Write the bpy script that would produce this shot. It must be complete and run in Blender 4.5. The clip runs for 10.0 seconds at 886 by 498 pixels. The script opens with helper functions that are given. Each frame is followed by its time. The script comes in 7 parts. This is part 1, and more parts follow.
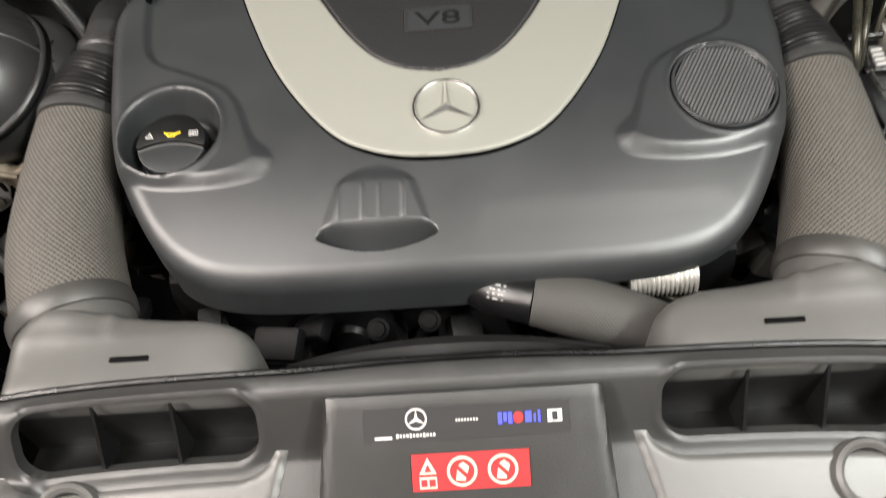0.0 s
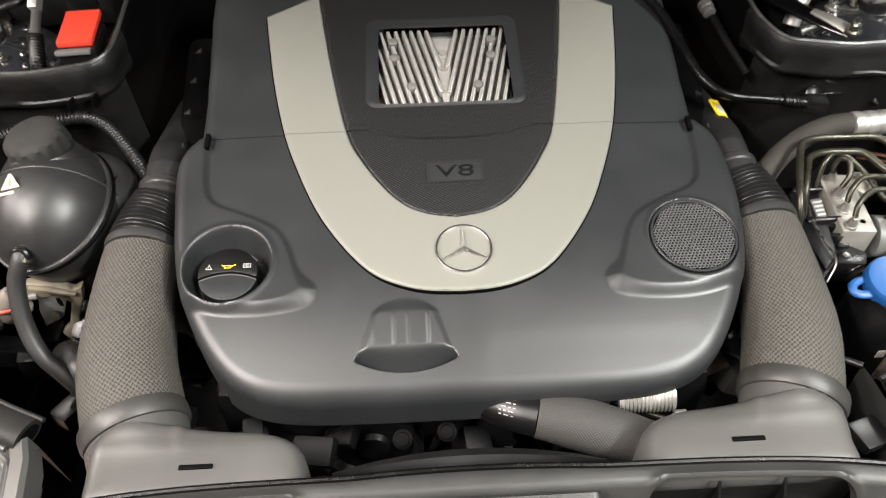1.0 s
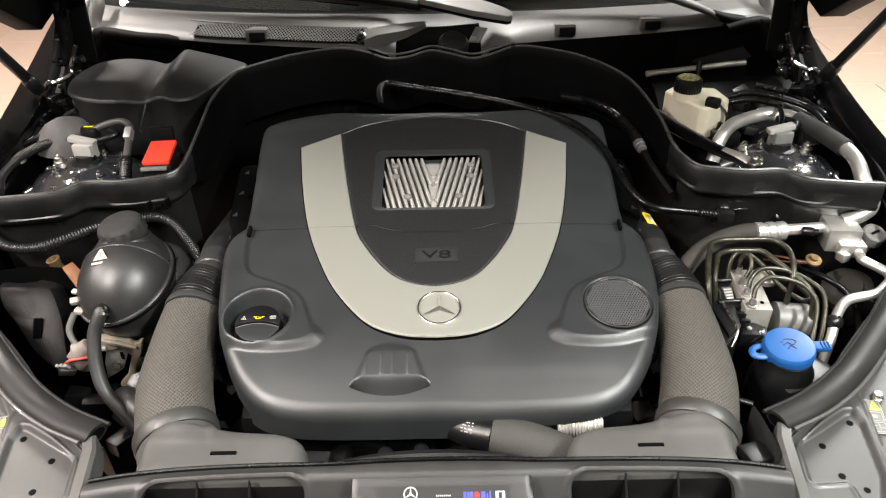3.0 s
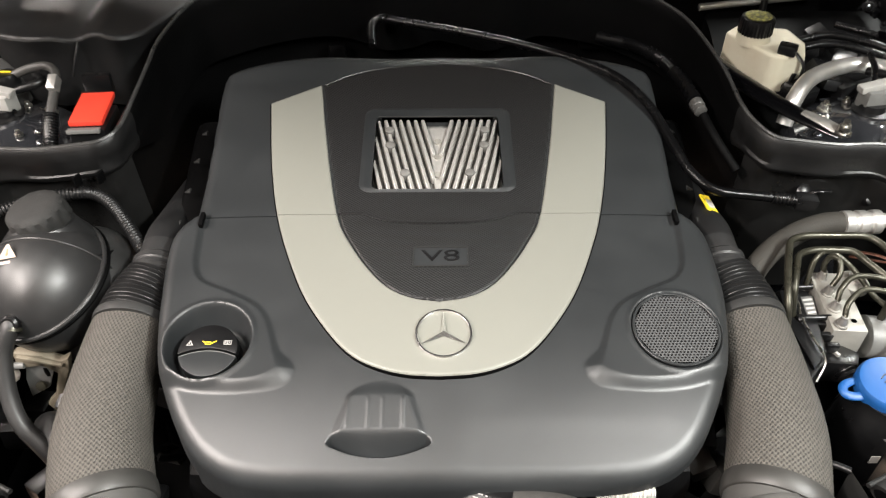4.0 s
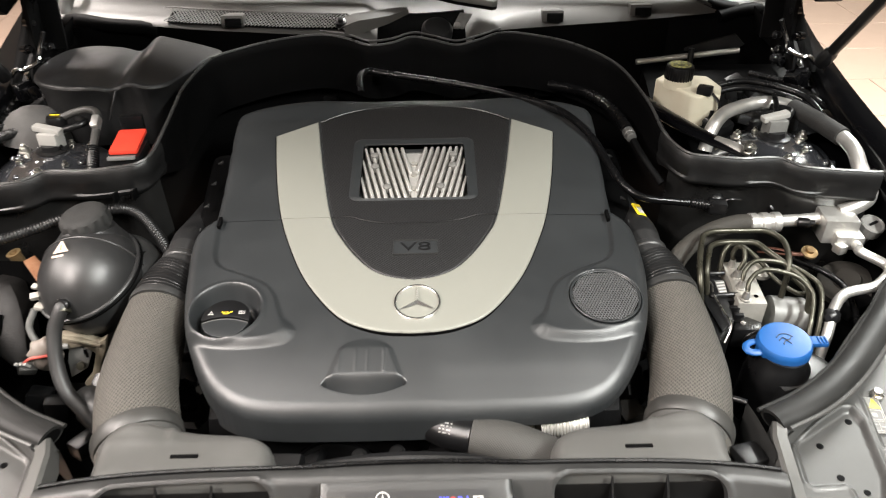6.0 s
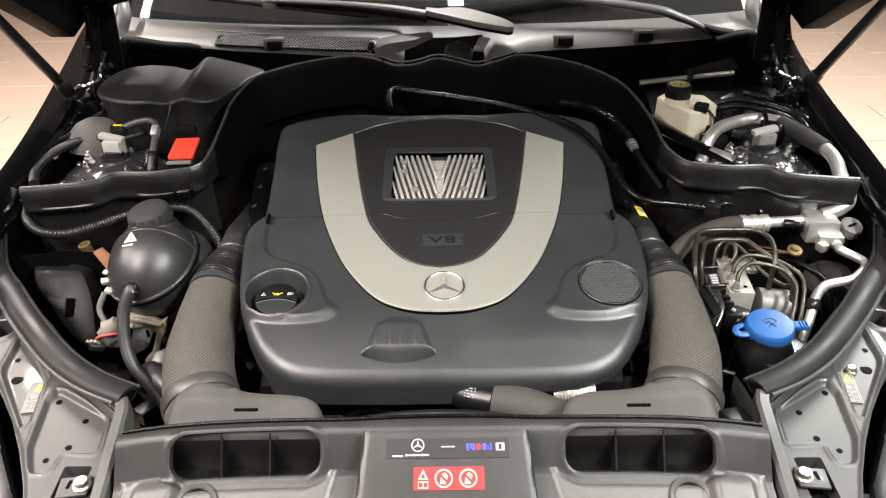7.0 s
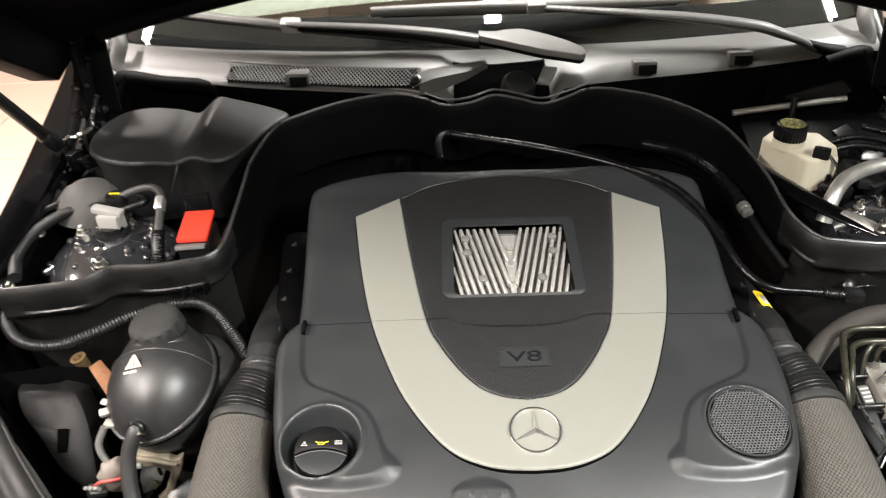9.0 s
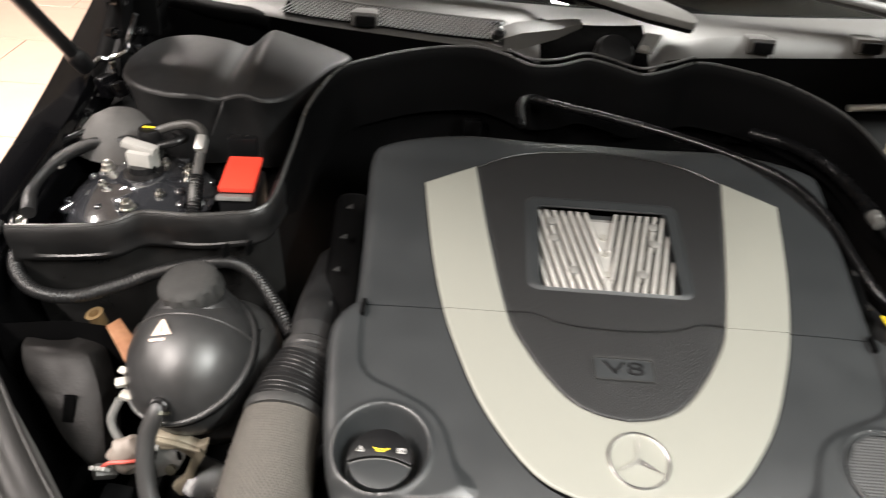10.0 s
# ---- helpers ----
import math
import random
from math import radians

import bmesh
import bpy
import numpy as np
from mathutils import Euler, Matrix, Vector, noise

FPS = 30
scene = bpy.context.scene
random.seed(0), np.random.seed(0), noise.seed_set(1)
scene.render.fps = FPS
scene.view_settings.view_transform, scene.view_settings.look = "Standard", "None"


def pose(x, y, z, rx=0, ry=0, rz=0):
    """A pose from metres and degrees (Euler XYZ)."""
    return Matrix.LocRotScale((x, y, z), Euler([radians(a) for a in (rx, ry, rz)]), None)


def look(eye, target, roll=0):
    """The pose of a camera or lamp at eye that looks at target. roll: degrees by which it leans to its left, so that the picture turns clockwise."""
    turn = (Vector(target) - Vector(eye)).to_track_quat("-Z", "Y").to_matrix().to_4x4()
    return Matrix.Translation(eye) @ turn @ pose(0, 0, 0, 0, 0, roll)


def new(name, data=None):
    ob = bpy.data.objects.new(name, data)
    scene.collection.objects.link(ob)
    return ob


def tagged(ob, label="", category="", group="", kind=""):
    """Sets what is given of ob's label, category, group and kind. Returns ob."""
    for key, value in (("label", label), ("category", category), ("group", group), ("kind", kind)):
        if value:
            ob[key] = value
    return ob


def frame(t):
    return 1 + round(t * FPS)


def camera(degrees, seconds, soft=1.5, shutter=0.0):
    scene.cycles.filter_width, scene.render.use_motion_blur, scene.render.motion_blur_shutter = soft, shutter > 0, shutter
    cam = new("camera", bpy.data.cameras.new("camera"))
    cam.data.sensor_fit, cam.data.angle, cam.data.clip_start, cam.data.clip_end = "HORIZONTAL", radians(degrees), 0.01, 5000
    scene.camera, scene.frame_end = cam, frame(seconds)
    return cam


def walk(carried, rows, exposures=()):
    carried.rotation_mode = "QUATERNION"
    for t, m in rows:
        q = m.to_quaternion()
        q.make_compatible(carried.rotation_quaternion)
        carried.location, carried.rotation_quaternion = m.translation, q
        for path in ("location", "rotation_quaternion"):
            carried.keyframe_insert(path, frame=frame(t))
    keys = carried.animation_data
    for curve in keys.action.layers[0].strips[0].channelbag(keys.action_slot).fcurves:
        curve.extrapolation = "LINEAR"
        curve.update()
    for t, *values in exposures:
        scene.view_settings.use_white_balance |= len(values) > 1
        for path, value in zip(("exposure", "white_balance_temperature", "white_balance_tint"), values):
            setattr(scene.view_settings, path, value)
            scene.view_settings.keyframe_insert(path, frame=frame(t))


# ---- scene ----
cam = camera(61.7, 10.0, soft=1.1, shutter=0.4)
PATH = [
    (0, (0.007, 0.233, 1.273), (-0.033, 1.427, -0.331), -5.1),
    (0.5, (-0.005, 0.237, 1.363), (-0.011, 1.49, -0.196), -2.8),
    (1, (-0.04, 0.196, 1.389), (0.021, 1.558, -0.075), -0.6),
    (1.5, (0.016, 0.081, 1.416), (0.025, 1.595, 0.11), -0.6),
    (2, (0.023, -0.034, 1.451), (-0.007, 1.563, 0.249), -1.9),
    (2.5, (0.014, -0.087, 1.465), (0.01, 1.57, 0.345), -1.7),
    (2.7, (0.01, -0.091, 1.462), (0.018, 1.578, 0.359), -1.2),
    (4, (0.002, 0.191, 1.392), (0.008, 1.712, 0.094), -0.2),
    (4.5, (-0.001, 0.235, 1.378), (0.04, 1.69, 0.007), 0.8),
    (5, (-0.001, 0.232, 1.375), (0.063, 1.693, 0.011), 1.4),
    (5.5, (0.013, 0.142, 1.41), (0.07, 1.69, 0.145), 0.7),
    (5.7, (0.027, 0.066, 1.406), (0.073, 1.687, 0.236), -0.1),
    (6.8, (0.01, -0.153, 1.446), (0.008, 1.532, 0.369), -0.7),
    (7, (0.001, -0.165, 1.442), (0.005, 1.533, 0.386), -0.6),
    (7.5, (0.014, -0.132, 1.441), (0.006, 1.578, 0.403), -0.9),
    (8, (0.035, -0.035, 1.488), (-0.037, 1.667, 0.44), -1.9),
    (8.5, (-0.028, 0.065, 1.493), (-0.143, 1.742, 0.408), -2.5),
    (9, (-0.081, 0.145, 1.476), (-0.109, 1.789, 0.339), -2.3),
    (9.5, (-0.079, 0.204, 1.446), (-0.044, 1.806, 0.25), 1.6),
    (10, (-0.181, 0.267, 1.396), (-0.212, 1.868, 0.198), 3.5),
]
walk(cam, [(t, look(eye, target, roll)) for t, eye, target, roll in PATH], exposures=[(0.0, 0.40), (1.0, 0.42), (1.5, 0.48), (2.5, 0.40), (4.0, 0.53), (5.5, 0.60), (7.0, 0.42), (8.5, 0.45), (9.0, 0.60), (10.0, 0.68)])

# ---- world, lamps and exposure ----
world = bpy.data.worlds.new("world")
scene.world = world
world.use_nodes = True
world.node_tree.nodes["Background"].inputs[0].default_value = (0.9, 0.95, 1.0, 1)
world.node_tree.nodes["Background"].inputs[1].default_value = 0.006
LAMP_WATTS = 84.0
# ceiling strips: centre x, y and whether the long side runs along y
# the weak pair at y 0.28 and the far-left strip are added fill
STRIPS = [(-1.87, 2.68, 1), (0.12, 2.68, 1), (-1.45, -0.45, 1), (1.5, -0.45, 1), (-0.72, 0.28, 1), (0.78, 0.28, 1), (2.11, 2.68, 1), (-2.9, 0.6, 1)]
CEILING = 2.75


# ---- materials ----
def mat(name, color, rough=0.5, metal=0.0, grain=0.0, grain_scale=900.0, stain=0.0, stain_scale=14.0, coat=0.0, spec=0.5, tint=None, rvar=0.0):
    """Procedural surface: base colour with stains at one scale, fine grain relief at another."""
    m = bpy.data.materials.new(name)
    m.use_nodes = True
    nt = m.node_tree
    b = nt.nodes["Principled BSDF"]
    b.inputs["Roughness"].default_value = rough
    b.inputs["Metallic"].default_value = metal
    b.inputs["Coat Weight"].default_value = coat
    b.inputs["Coat Roughness"].default_value = 0.06
    b.inputs["Specular IOR Level"].default_value = spec
    b.inputs["Base Color"].default_value = (*color, 1)
    geo = nt.nodes.new("ShaderNodeNewGeometry")
    if stain or rvar:
        n = nt.nodes.new("ShaderNodeTexNoise")
        n.inputs["Scale"].default_value = stain_scale
        n.inputs["Detail"].default_value = 6
        n.inputs["Roughness"].default_value = 0.62
        nt.links.new(geo.outputs["Position"], n.inputs["Vector"])
        if stain:
            mix = nt.nodes.new("ShaderNodeMix")
            mix.data_type = "RGBA"
            other = tint or tuple(min(1, c * 1.9 + min(0.01, 0.6 * c)) for c in color)
            mix.inputs[6].default_value = (*color, 1)
            mix.inputs[7].default_value = (*other, 1)
            r = nt.nodes.new("ShaderNodeMapRange")
            r.inputs[1].default_value, r.inputs[2].default_value = 0.42, 0.78
            r.inputs[3].default_value, r.inputs[4].default_value = 0.0, stain
            nt.links.new(n.outputs["Fac"], r.inputs[0])
            nt.links.new(r.outputs[0], mix.inputs[0])
            nt.links.new(mix.outputs[2], b.inputs["Base Color"])
        if rvar:
            r = nt.nodes.new("ShaderNodeMapRange")
            r.inputs[1].default_value, r.inputs[2].default_value = 0.3, 0.7
            r.inputs[3].default_value, r.inputs[4].default_value = max(0.02, rough - rvar), min(1, rough + rvar)
            nt.links.new(n.outputs["Fac"], r.inputs[0])
            nt.links.new(r.outputs[0], b.inputs["Roughness"])
    if grain:
        g = nt.nodes.new("ShaderNodeTexNoise")
        g.inputs["Scale"].default_value = grain_scale
        g.inputs["Detail"].default_value = 2
        bump = nt.nodes.new("ShaderNodeBump")
        bump.inputs["Strength"].default_value = grain
        bump.inputs["Distance"].default_value = 0.001
        nt.links.new(geo.outputs["Position"], g.inputs["Vector"])
        nt.links.new(g.outputs["Fac"], bump.inputs["Height"])
        nt.links.new(bump.outputs["Normal"], b.inputs["Normal"])
    return m


def weave(name, dark, light, pu, pv, rough=0.6, strength=0.6, uv=True, metal=0.0, lo=-0.45, hi=0.55, thread=0.0):
    """A small diamond weave or perforation, by the surface's own metres."""
    m = mat(name, dark, rough, metal)
    nt = m.node_tree
    b = nt.nodes["Principled BSDF"]
    if uv:
        src = nt.nodes.new("ShaderNodeUVMap").outputs[0]
    else:
        src = nt.nodes.new("ShaderNodeNewGeometry").outputs["Position"]
    sep = nt.nodes.new("ShaderNodeSeparateXYZ")
    nt.links.new(src, sep.inputs[0])

    def op(kind, a, c=None):
        n = nt.nodes.new("ShaderNodeMath")
        n.operation = kind
        for i, v in enumerate((a, c)):
            if v is None:
                continue
            if isinstance(v, (int, float)):
                n.inputs[i].default_value = v
            else:
                nt.links.new(v, n.inputs[i])
        return n.outputs[0]

    a = op("MULTIPLY", sep.outputs[0], math.tau / pu)
    c = op("MULTIPLY", sep.outputs[1], math.tau / pv)
    h = op("ADD", op("MULTIPLY", op("SINE", op("ADD", a, c)), 0.5), op("MULTIPLY", op("SINE", op("SUBTRACT", a, c)), 0.5))
    if thread:
        # slanting threads between the holes, a little uneven
        loose = nt.nodes.new("ShaderNodeTexNoise")
        loose.inputs["Scale"].default_value = 260
        h = op("ADD", op("ADD", op("MULTIPLY", h, 0.8), op("MULTIPLY", op("SINE", op("ADD", op("MULTIPLY", a, 2), c)), thread)), op("SUBTRACT", loose.outputs["Fac"], 0.5))
    r = nt.nodes.new("ShaderNodeMapRange")
    r.inputs[1].default_value, r.inputs[2].default_value = lo, hi
    nt.links.new(h, r.inputs[0])
    noise_n = nt.nodes.new("ShaderNodeTexNoise")
    noise_n.inputs["Scale"].default_value = 30
    mixf = op("MULTIPLY", r.outputs[0], op("ADD", op("MULTIPLY", noise_n.outputs["Fac"], 0.7), 0.6))
    mix = nt.nodes.new("ShaderNodeMix")
    mix.data_type = "RGBA"
    mix.inputs[6].default_value, mix.inputs[7].default_value = (*dark, 1), (*light, 1)
    nt.links.new(mixf, mix.inputs[0])
    nt.links.new(mix.outputs[2], b.inputs["Base Color"])
    bump = nt.nodes.new("ShaderNodeBump")
    bump.inputs["Strength"].default_value = strength
    bump.inputs["Distance"].default_value = 0.001
    nt.links.new(r.outputs[0], bump.inputs["Height"])
    nt.links.new(bump.outputs["Normal"], b.inputs["Normal"])
    return m


def glow(name, color, strength):
    m = bpy.data.materials.new(name)
    m.use_nodes = True
    b = m.node_tree.nodes["Principled BSDF"]
    b.inputs["Base Color"].default_value = (*color, 1)
    b.inputs["Emission Color"].default_value = (*color, 1)
    b.inputs["Emission Strength"].default_value = strength
    return m


COVER = mat("cover_plastic", (0.0145, 0.0160, 0.0170), 0.42, 0, 0.10, 1500, 0.18, 9, rvar=0.05, spec=0.7)
SILVER = mat("silver_paint", (0.189, 0.1900, 0.1665), 0.50, 0.15, 0.03, 2500, 0.16, 7, rvar=0.04, tint=(0.169, 0.1700, 0.149))
PANEL = weave("embossed_mesh_plastic", (0.0034, 0.0034, 0.0036), (0.0118, 0.0119, 0.0122), 0.0046, 0.0033, 0.46, 0.45, uv=False)
PLASTIC = mat("black_plastic", (0.0042, 0.0042, 0.0045), 0.33, 0, 0.12, 1200, 0.25, 18, rvar=0.08, spec=0.45)
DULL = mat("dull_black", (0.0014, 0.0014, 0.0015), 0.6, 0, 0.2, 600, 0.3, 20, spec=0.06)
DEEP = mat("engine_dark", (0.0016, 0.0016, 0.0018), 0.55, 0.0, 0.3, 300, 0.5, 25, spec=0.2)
GREY = mat("grey_duct_plastic", (0.062, 0.061, 0.058), 0.40, 0, 0.12, 1400, 0.2, 12, rvar=0.06)
SLAM = mat("slam_plastic", (0.020, 0.020, 0.0196), 0.42, 0, 0.2, 1300, 0.25, 10, rvar=0.06)
SLEEVE = weave("knitted_sleeve", (0.0105, 0.0098, 0.0086), (0.076, 0.0695, 0.0597), 0.0050, 0.0055, 0.72, 0.85, lo=-0.95, hi=0.25, thread=0.17)
SLEEVED = weave("dark_knitted_sleeve", (0.026, 0.025, 0.023), (0.038, 0.0365, 0.033), 0.0030, 0.0034, 0.7, 0.4)
RUBBER = mat("rubber", (0.0026, 0.0026, 0.0028), 0.27, 0, 0.2, 700, 0.35, 22, rvar=0.1, spec=0.2)
HOSE = mat("hose_rubber", (0.030, 0.029, 0.027), 0.45, 0, 0.12, 900, 0.3, 22, rvar=0.08)
PAINT = mat("black_car_paint", (0.0016, 0.0016, 0.0019), 0.3, 0.0, 0.0, 1, 0.2, 15, coat=0.5, spec=0.04)
GLOSSP = mat("lacquered_black_panel", (0.004, 0.004, 0.0045), 0.3, 0.0, 0.0, 1, 0.2, 15, coat=1.0)
GLOSSP.node_tree.nodes["Principled BSDF"].inputs["Coat IOR"].default_value = 2.3
DOMEM = mat("glossy_tower_paint", (0.022, 0.023, 0.026), 0.16, 0.3, 0.35, 70, 0.4, 30, coat=1.0, rvar=0.06)
DOMEM.node_tree.nodes["Principled BSDF"].inputs["Coat IOR"].default_value = 1.9
BODY = mat("dark_metallic_paint", (0.062, 0.0615, 0.0598), 0.44, 0.35, 0.06, 3000, 0.25, 8, coat=0.08, rvar=0.06)
ALU = mat("aluminium", (0.54, 0.53, 0.505), 0.38, 0.82, 0.08, 900, 0.2, 40, rvar=0.1)
CAST = mat("cast_aluminium", (0.30, 0.290, 0.262), 0.5, 0.45, 0.3, 900, 0.3, 40, rvar=0.1)
CHROME = mat("chrome", (0.90, 0.90, 0.89), 0.26, 1.0)
ZINC = mat("zinc_bolt", (0.65, 0.63, 0.58), 0.3, 1.0, 0.1, 900, 0.3, 60, rvar=0.1)
PIPE = mat("coated_brake_pipe", (0.045, 0.043, 0.032), 0.34, 0.6, 0.1, 900, 0.4, 50, rvar=0.1)
BLUE = mat("blue_plastic", (0.007, 0.066, 0.225), 0.45, 0, 0.08, 1200, 0.25, 20, tint=(0.010, 0.082, 0.26), rvar=0.05)
RED = mat("red_plastic", (0.62, 0.045, 0.025), 0.4, 0, 0.1, 1200, 0.2, 30, tint=(0.7, 0.06, 0.03))
WHITEP = mat("white_reservoir_plastic", (0.50, 0.47, 0.37), 0.42, 0, 0.1, 900, 0.5, 22, tint=(0.40, 0.32, 0.21))
BEIGE = mat("aged_beige_plastic", (0.17, 0.148, 0.110), 0.5, 0, 0.2, 600, 0.5, 30, tint=(0.10, 0.084, 0.060))
BRASS = mat("tarnished_brass", (0.32, 0.22, 0.11), 0.38, 0.8, 0.2, 500, 0.5, 40, tint=(0.18, 0.13, 0.08))
RUST = mat("copper_brown_metal", (0.22, 0.10, 0.05), 0.5, 0.4, 0.2, 500, 0.5, 40, tint=(0.45, 0.25, 0.14))
GREYC = mat("grey_connector", (0.26, 0.255, 0.24), 0.45, 0, 0.1, 900, 0.2, 30)
OLIVE = mat("dirty_cap_plastic", (0.06, 0.06, 0.035), 0.5, 0, 0.5, 500, 1.0, 200, tint=(0.62, 0.60, 0.16))
YELLOW = mat("yellow_label", (0.80, 0.62, 0.03), 0.45)
REDL = mat("red_label", (0.31, 0.013, 0.015), 0.5, 0, 0.05, 900, 0.2, 60, tint=(0.26, 0.013, 0.014))
WHITEL = mat("white_print", (0.42, 0.41, 0.395), 0.5)
BLUEL = mat("blue_print", (0.05, 0.06, 0.55), 0.45)
CREAML = mat("cream_print", (0.46, 0.36, 0.29), 0.5)
BLACKL = mat("black_label", (0.022, 0.022, 0.023), 0.35)
RODM = mat("dull_steel_rod", (0.30, 0.29, 0.27), 0.4, 0.7, 0.1, 900, 0.4, 40, rvar=0.1)
RIBM = mat("rib_aluminium", (0.40, 0.39, 0.37), 0.45, 0.5, 0.1, 900, 0.25, 60)
TILE = mat("beige_stone_tile", (0.45, 0.332, 0.262), 0.38, 0, 0.15, 200, 0.45, 2.2, tint=(0.37, 0.270, 0.212), rvar=0.08)
GROUT = mat("grout", (0.30, 0.25, 0.20), 0.8, 0, 0.3, 300)
WALLM = mat("painted_wall", (0.13, 0.125, 0.115), 0.7, 0, 0.15, 120, 0.12, 1.2, tint=(0.11, 0.105, 0.10))
CEILM = mat("painted_ceiling", (0.34, 0.35, 0.31), 0.8, 0, 0.1, 100, 0.15, 1.0, tint=(0.28, 0.29, 0.26))
LAMPM = glow("lamp_diffuser", (1.0, 0.96, 0.90), 9.0)
CREAMD = mat("dashboard_reflection_tone", (0.062, 0.066, 0.046), 0.6, 0, 0.2, 300, 0.1, 8)
TANKM = mat("satin_tank_plastic", (0.017, 0.017, 0.0172), 0.40, 0, 0.12, 900, 0.3, 25, rvar=0.06, spec=0.6)
CREAMP = mat("pale_rubber_boot", (0.17, 0.148, 0.128), 0.55, 0, 0.2, 600, 0.5, 60, tint=(0.16, 0.13, 0.11))
REDW = mat("faded_red_wire", (0.36, 0.06, 0.045), 0.5)
CONN = mat("grubby_plug_plastic", (0.34, 0.33, 0.30), 0.5, 0, 0.1, 900, 0.4, 60, tint=(0.2, 0.18, 0.15))
SCUTTLE = mat("scuttle_plastic", (0.050, 0.048, 0.045), 0.46, 0, 0.2, 1200, 0.3, 14, tint=(0.066, 0.063, 0.058))
LATTICE = mat("grille_plastic", (0.055, 0.056, 0.057), 0.42, 0, 0.1, 900, 0.2, 20)
LABELM = mat("grey_foil_label", (0.11, 0.108, 0.104), 0.5)
WINGSEAL = mat("aged_seal_rubber", (0.012, 0.0119, 0.0116), 0.44, 0, 0.15, 800, 0.4, 18, rvar=0.1, spec=0.18)
PARTM = mat("sooty_painted_sheet", (0.0095, 0.0094, 0.0092), 0.34, 0.2, 0.25, 60, 0.6, 16, rvar=0.14, coat=0.5)
LINER = mat("grey_liner_plastic", (0.020, 0.0197, 0.0195), 0.45, 0, 0.2, 800, 0.3, 12, rvar=0.08)
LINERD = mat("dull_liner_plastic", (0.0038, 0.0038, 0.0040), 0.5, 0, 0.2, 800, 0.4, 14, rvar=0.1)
SOCKET = mat("port_cap_plastic", (0.11, 0.11, 0.105), 0.45, 0, 0.1, 900, 0.3, 60)
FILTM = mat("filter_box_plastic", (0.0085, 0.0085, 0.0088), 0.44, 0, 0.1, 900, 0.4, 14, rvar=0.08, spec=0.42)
# lighter than the arch: the sheen on the side strips is in the colour
SIDERUB = mat("side_rubber_sheen", (0.0050, 0.0050, 0.0051), 0.42, 0, 0.2, 700, 0.4, 22, rvar=0.1, spec=0.4)
LINERK = mat("mottled_liner_plastic", (0.0060, 0.0056, 0.0054), 0.5, 0, 0.3, 300, 0.7, 26, rvar=0.12, spec=0.18)
INLET = mat("inlet_shade_black", (0.0028, 0.0028, 0.0028), 0.38, 0, 0.1, 900, 0.4, 20, rvar=0.08)
# near-zero black that stands for the shade inside openings
VOID = mat("recess_shade_black", (0.0012, 0.0012, 0.0012), 0.9, 0, 0.2, 300, 0.3, 30, spec=0.0)
BLADEM = mat("wiper_blade_plastic", (0.095, 0.092, 0.086), 0.45, 0, 0.1, 900, 0.25, 30)
# paler rubber that stands for the bright line along the lips
BEAD = mat("rubber_edge_highlight", (0.024, 0.024, 0.0235), 0.34, 0, 0.15, 800, 0.6, 40, rvar=0.12)
FELT = mat("grey_felt_cone", (0.050, 0.0485, 0.0465), 0.8, 0, 0.4, 500, 0.3, 30)
FOAM = mat("charcoal_foam", (0.019, 0.0188, 0.0182), 0.75, 0, 0.4, 500, 0.4, 40, spec=0.3)
BELLOWS = mat("matt_bellows_rubber", (0.0070, 0.0070, 0.0072), 0.38, 0, 0.05, 900, 0.3, 30, spec=0.4)
AGEDHOSE = mat("aged_hose_rubber", (0.034, 0.0315, 0.0275), 0.72, 0, 0.4, 500, 0.5, 26, tint=(0.020, 0.0185, 0.0165), spec=0.25)
COPPER = mat("dark_copper_braid", (0.055, 0.022, 0.014), 0.45, 0.6, 0.4, 900, 0.5, 60, tint=(0.16, 0.06, 0.035))
WELLM = mat("dusty_cast_floor", (0.13, 0.127, 0.119), 0.6, 0.2, 0.3, 500, 0.4, 50)
TYRE = mat("tyre_rubber", (0.02, 0.02, 0.02), 0.7, 0, 0.3, 200)


def glass_mat():
    m = bpy.data.materials.new("windscreen_glass")
    m.use_nodes = True
    b = m.node_tree.nodes["Principled BSDF"]
    b.inputs["Base Color"].default_value = (0.75, 0.85, 0.80, 1)
    b.inputs["Roughness"].default_value = 0.02
    b.inputs["Transmission Weight"].default_value = 1.0
    b.inputs["IOR"].default_value = 1.5
    return m


GLASS = glass_mat()


# ---- mesh helpers ----
def finish(name, bm, material, smooth=38):
    bmesh.ops.recalc_face_normals(bm, faces=bm.faces)
    me = bpy.data.meshes.new(name)
    bm.to_mesh(me)
    bm.free()
    me.polygons.foreach_set("use_smooth", [True] * len(me.polygons))
    me.set_sharp_from_angle(angle=radians(smooth))
    me.materials.append(material)
    return new(name, me)


def part(name, bm, material, parent, label="", smooth=38):
    ob = finish(name, bm, material, smooth)
    ob.parent = parent
    if parent.data is None:
        ob.matrix_parent_inverse = Matrix.Translation(-parent.location)
    if label:
        ob["label"] = label
    return ob


def thing(name, loc, label, category, group="", kind=""):
    e = new(name)
    e.empty_display_size = 0.03
    e.location = loc
    return tagged(e, label, category, group, kind)


def single(name, bm, material, label, category, kind="", smooth=38):
    return tagged(finish(name, bm, material, smooth), label, category, kind=kind)


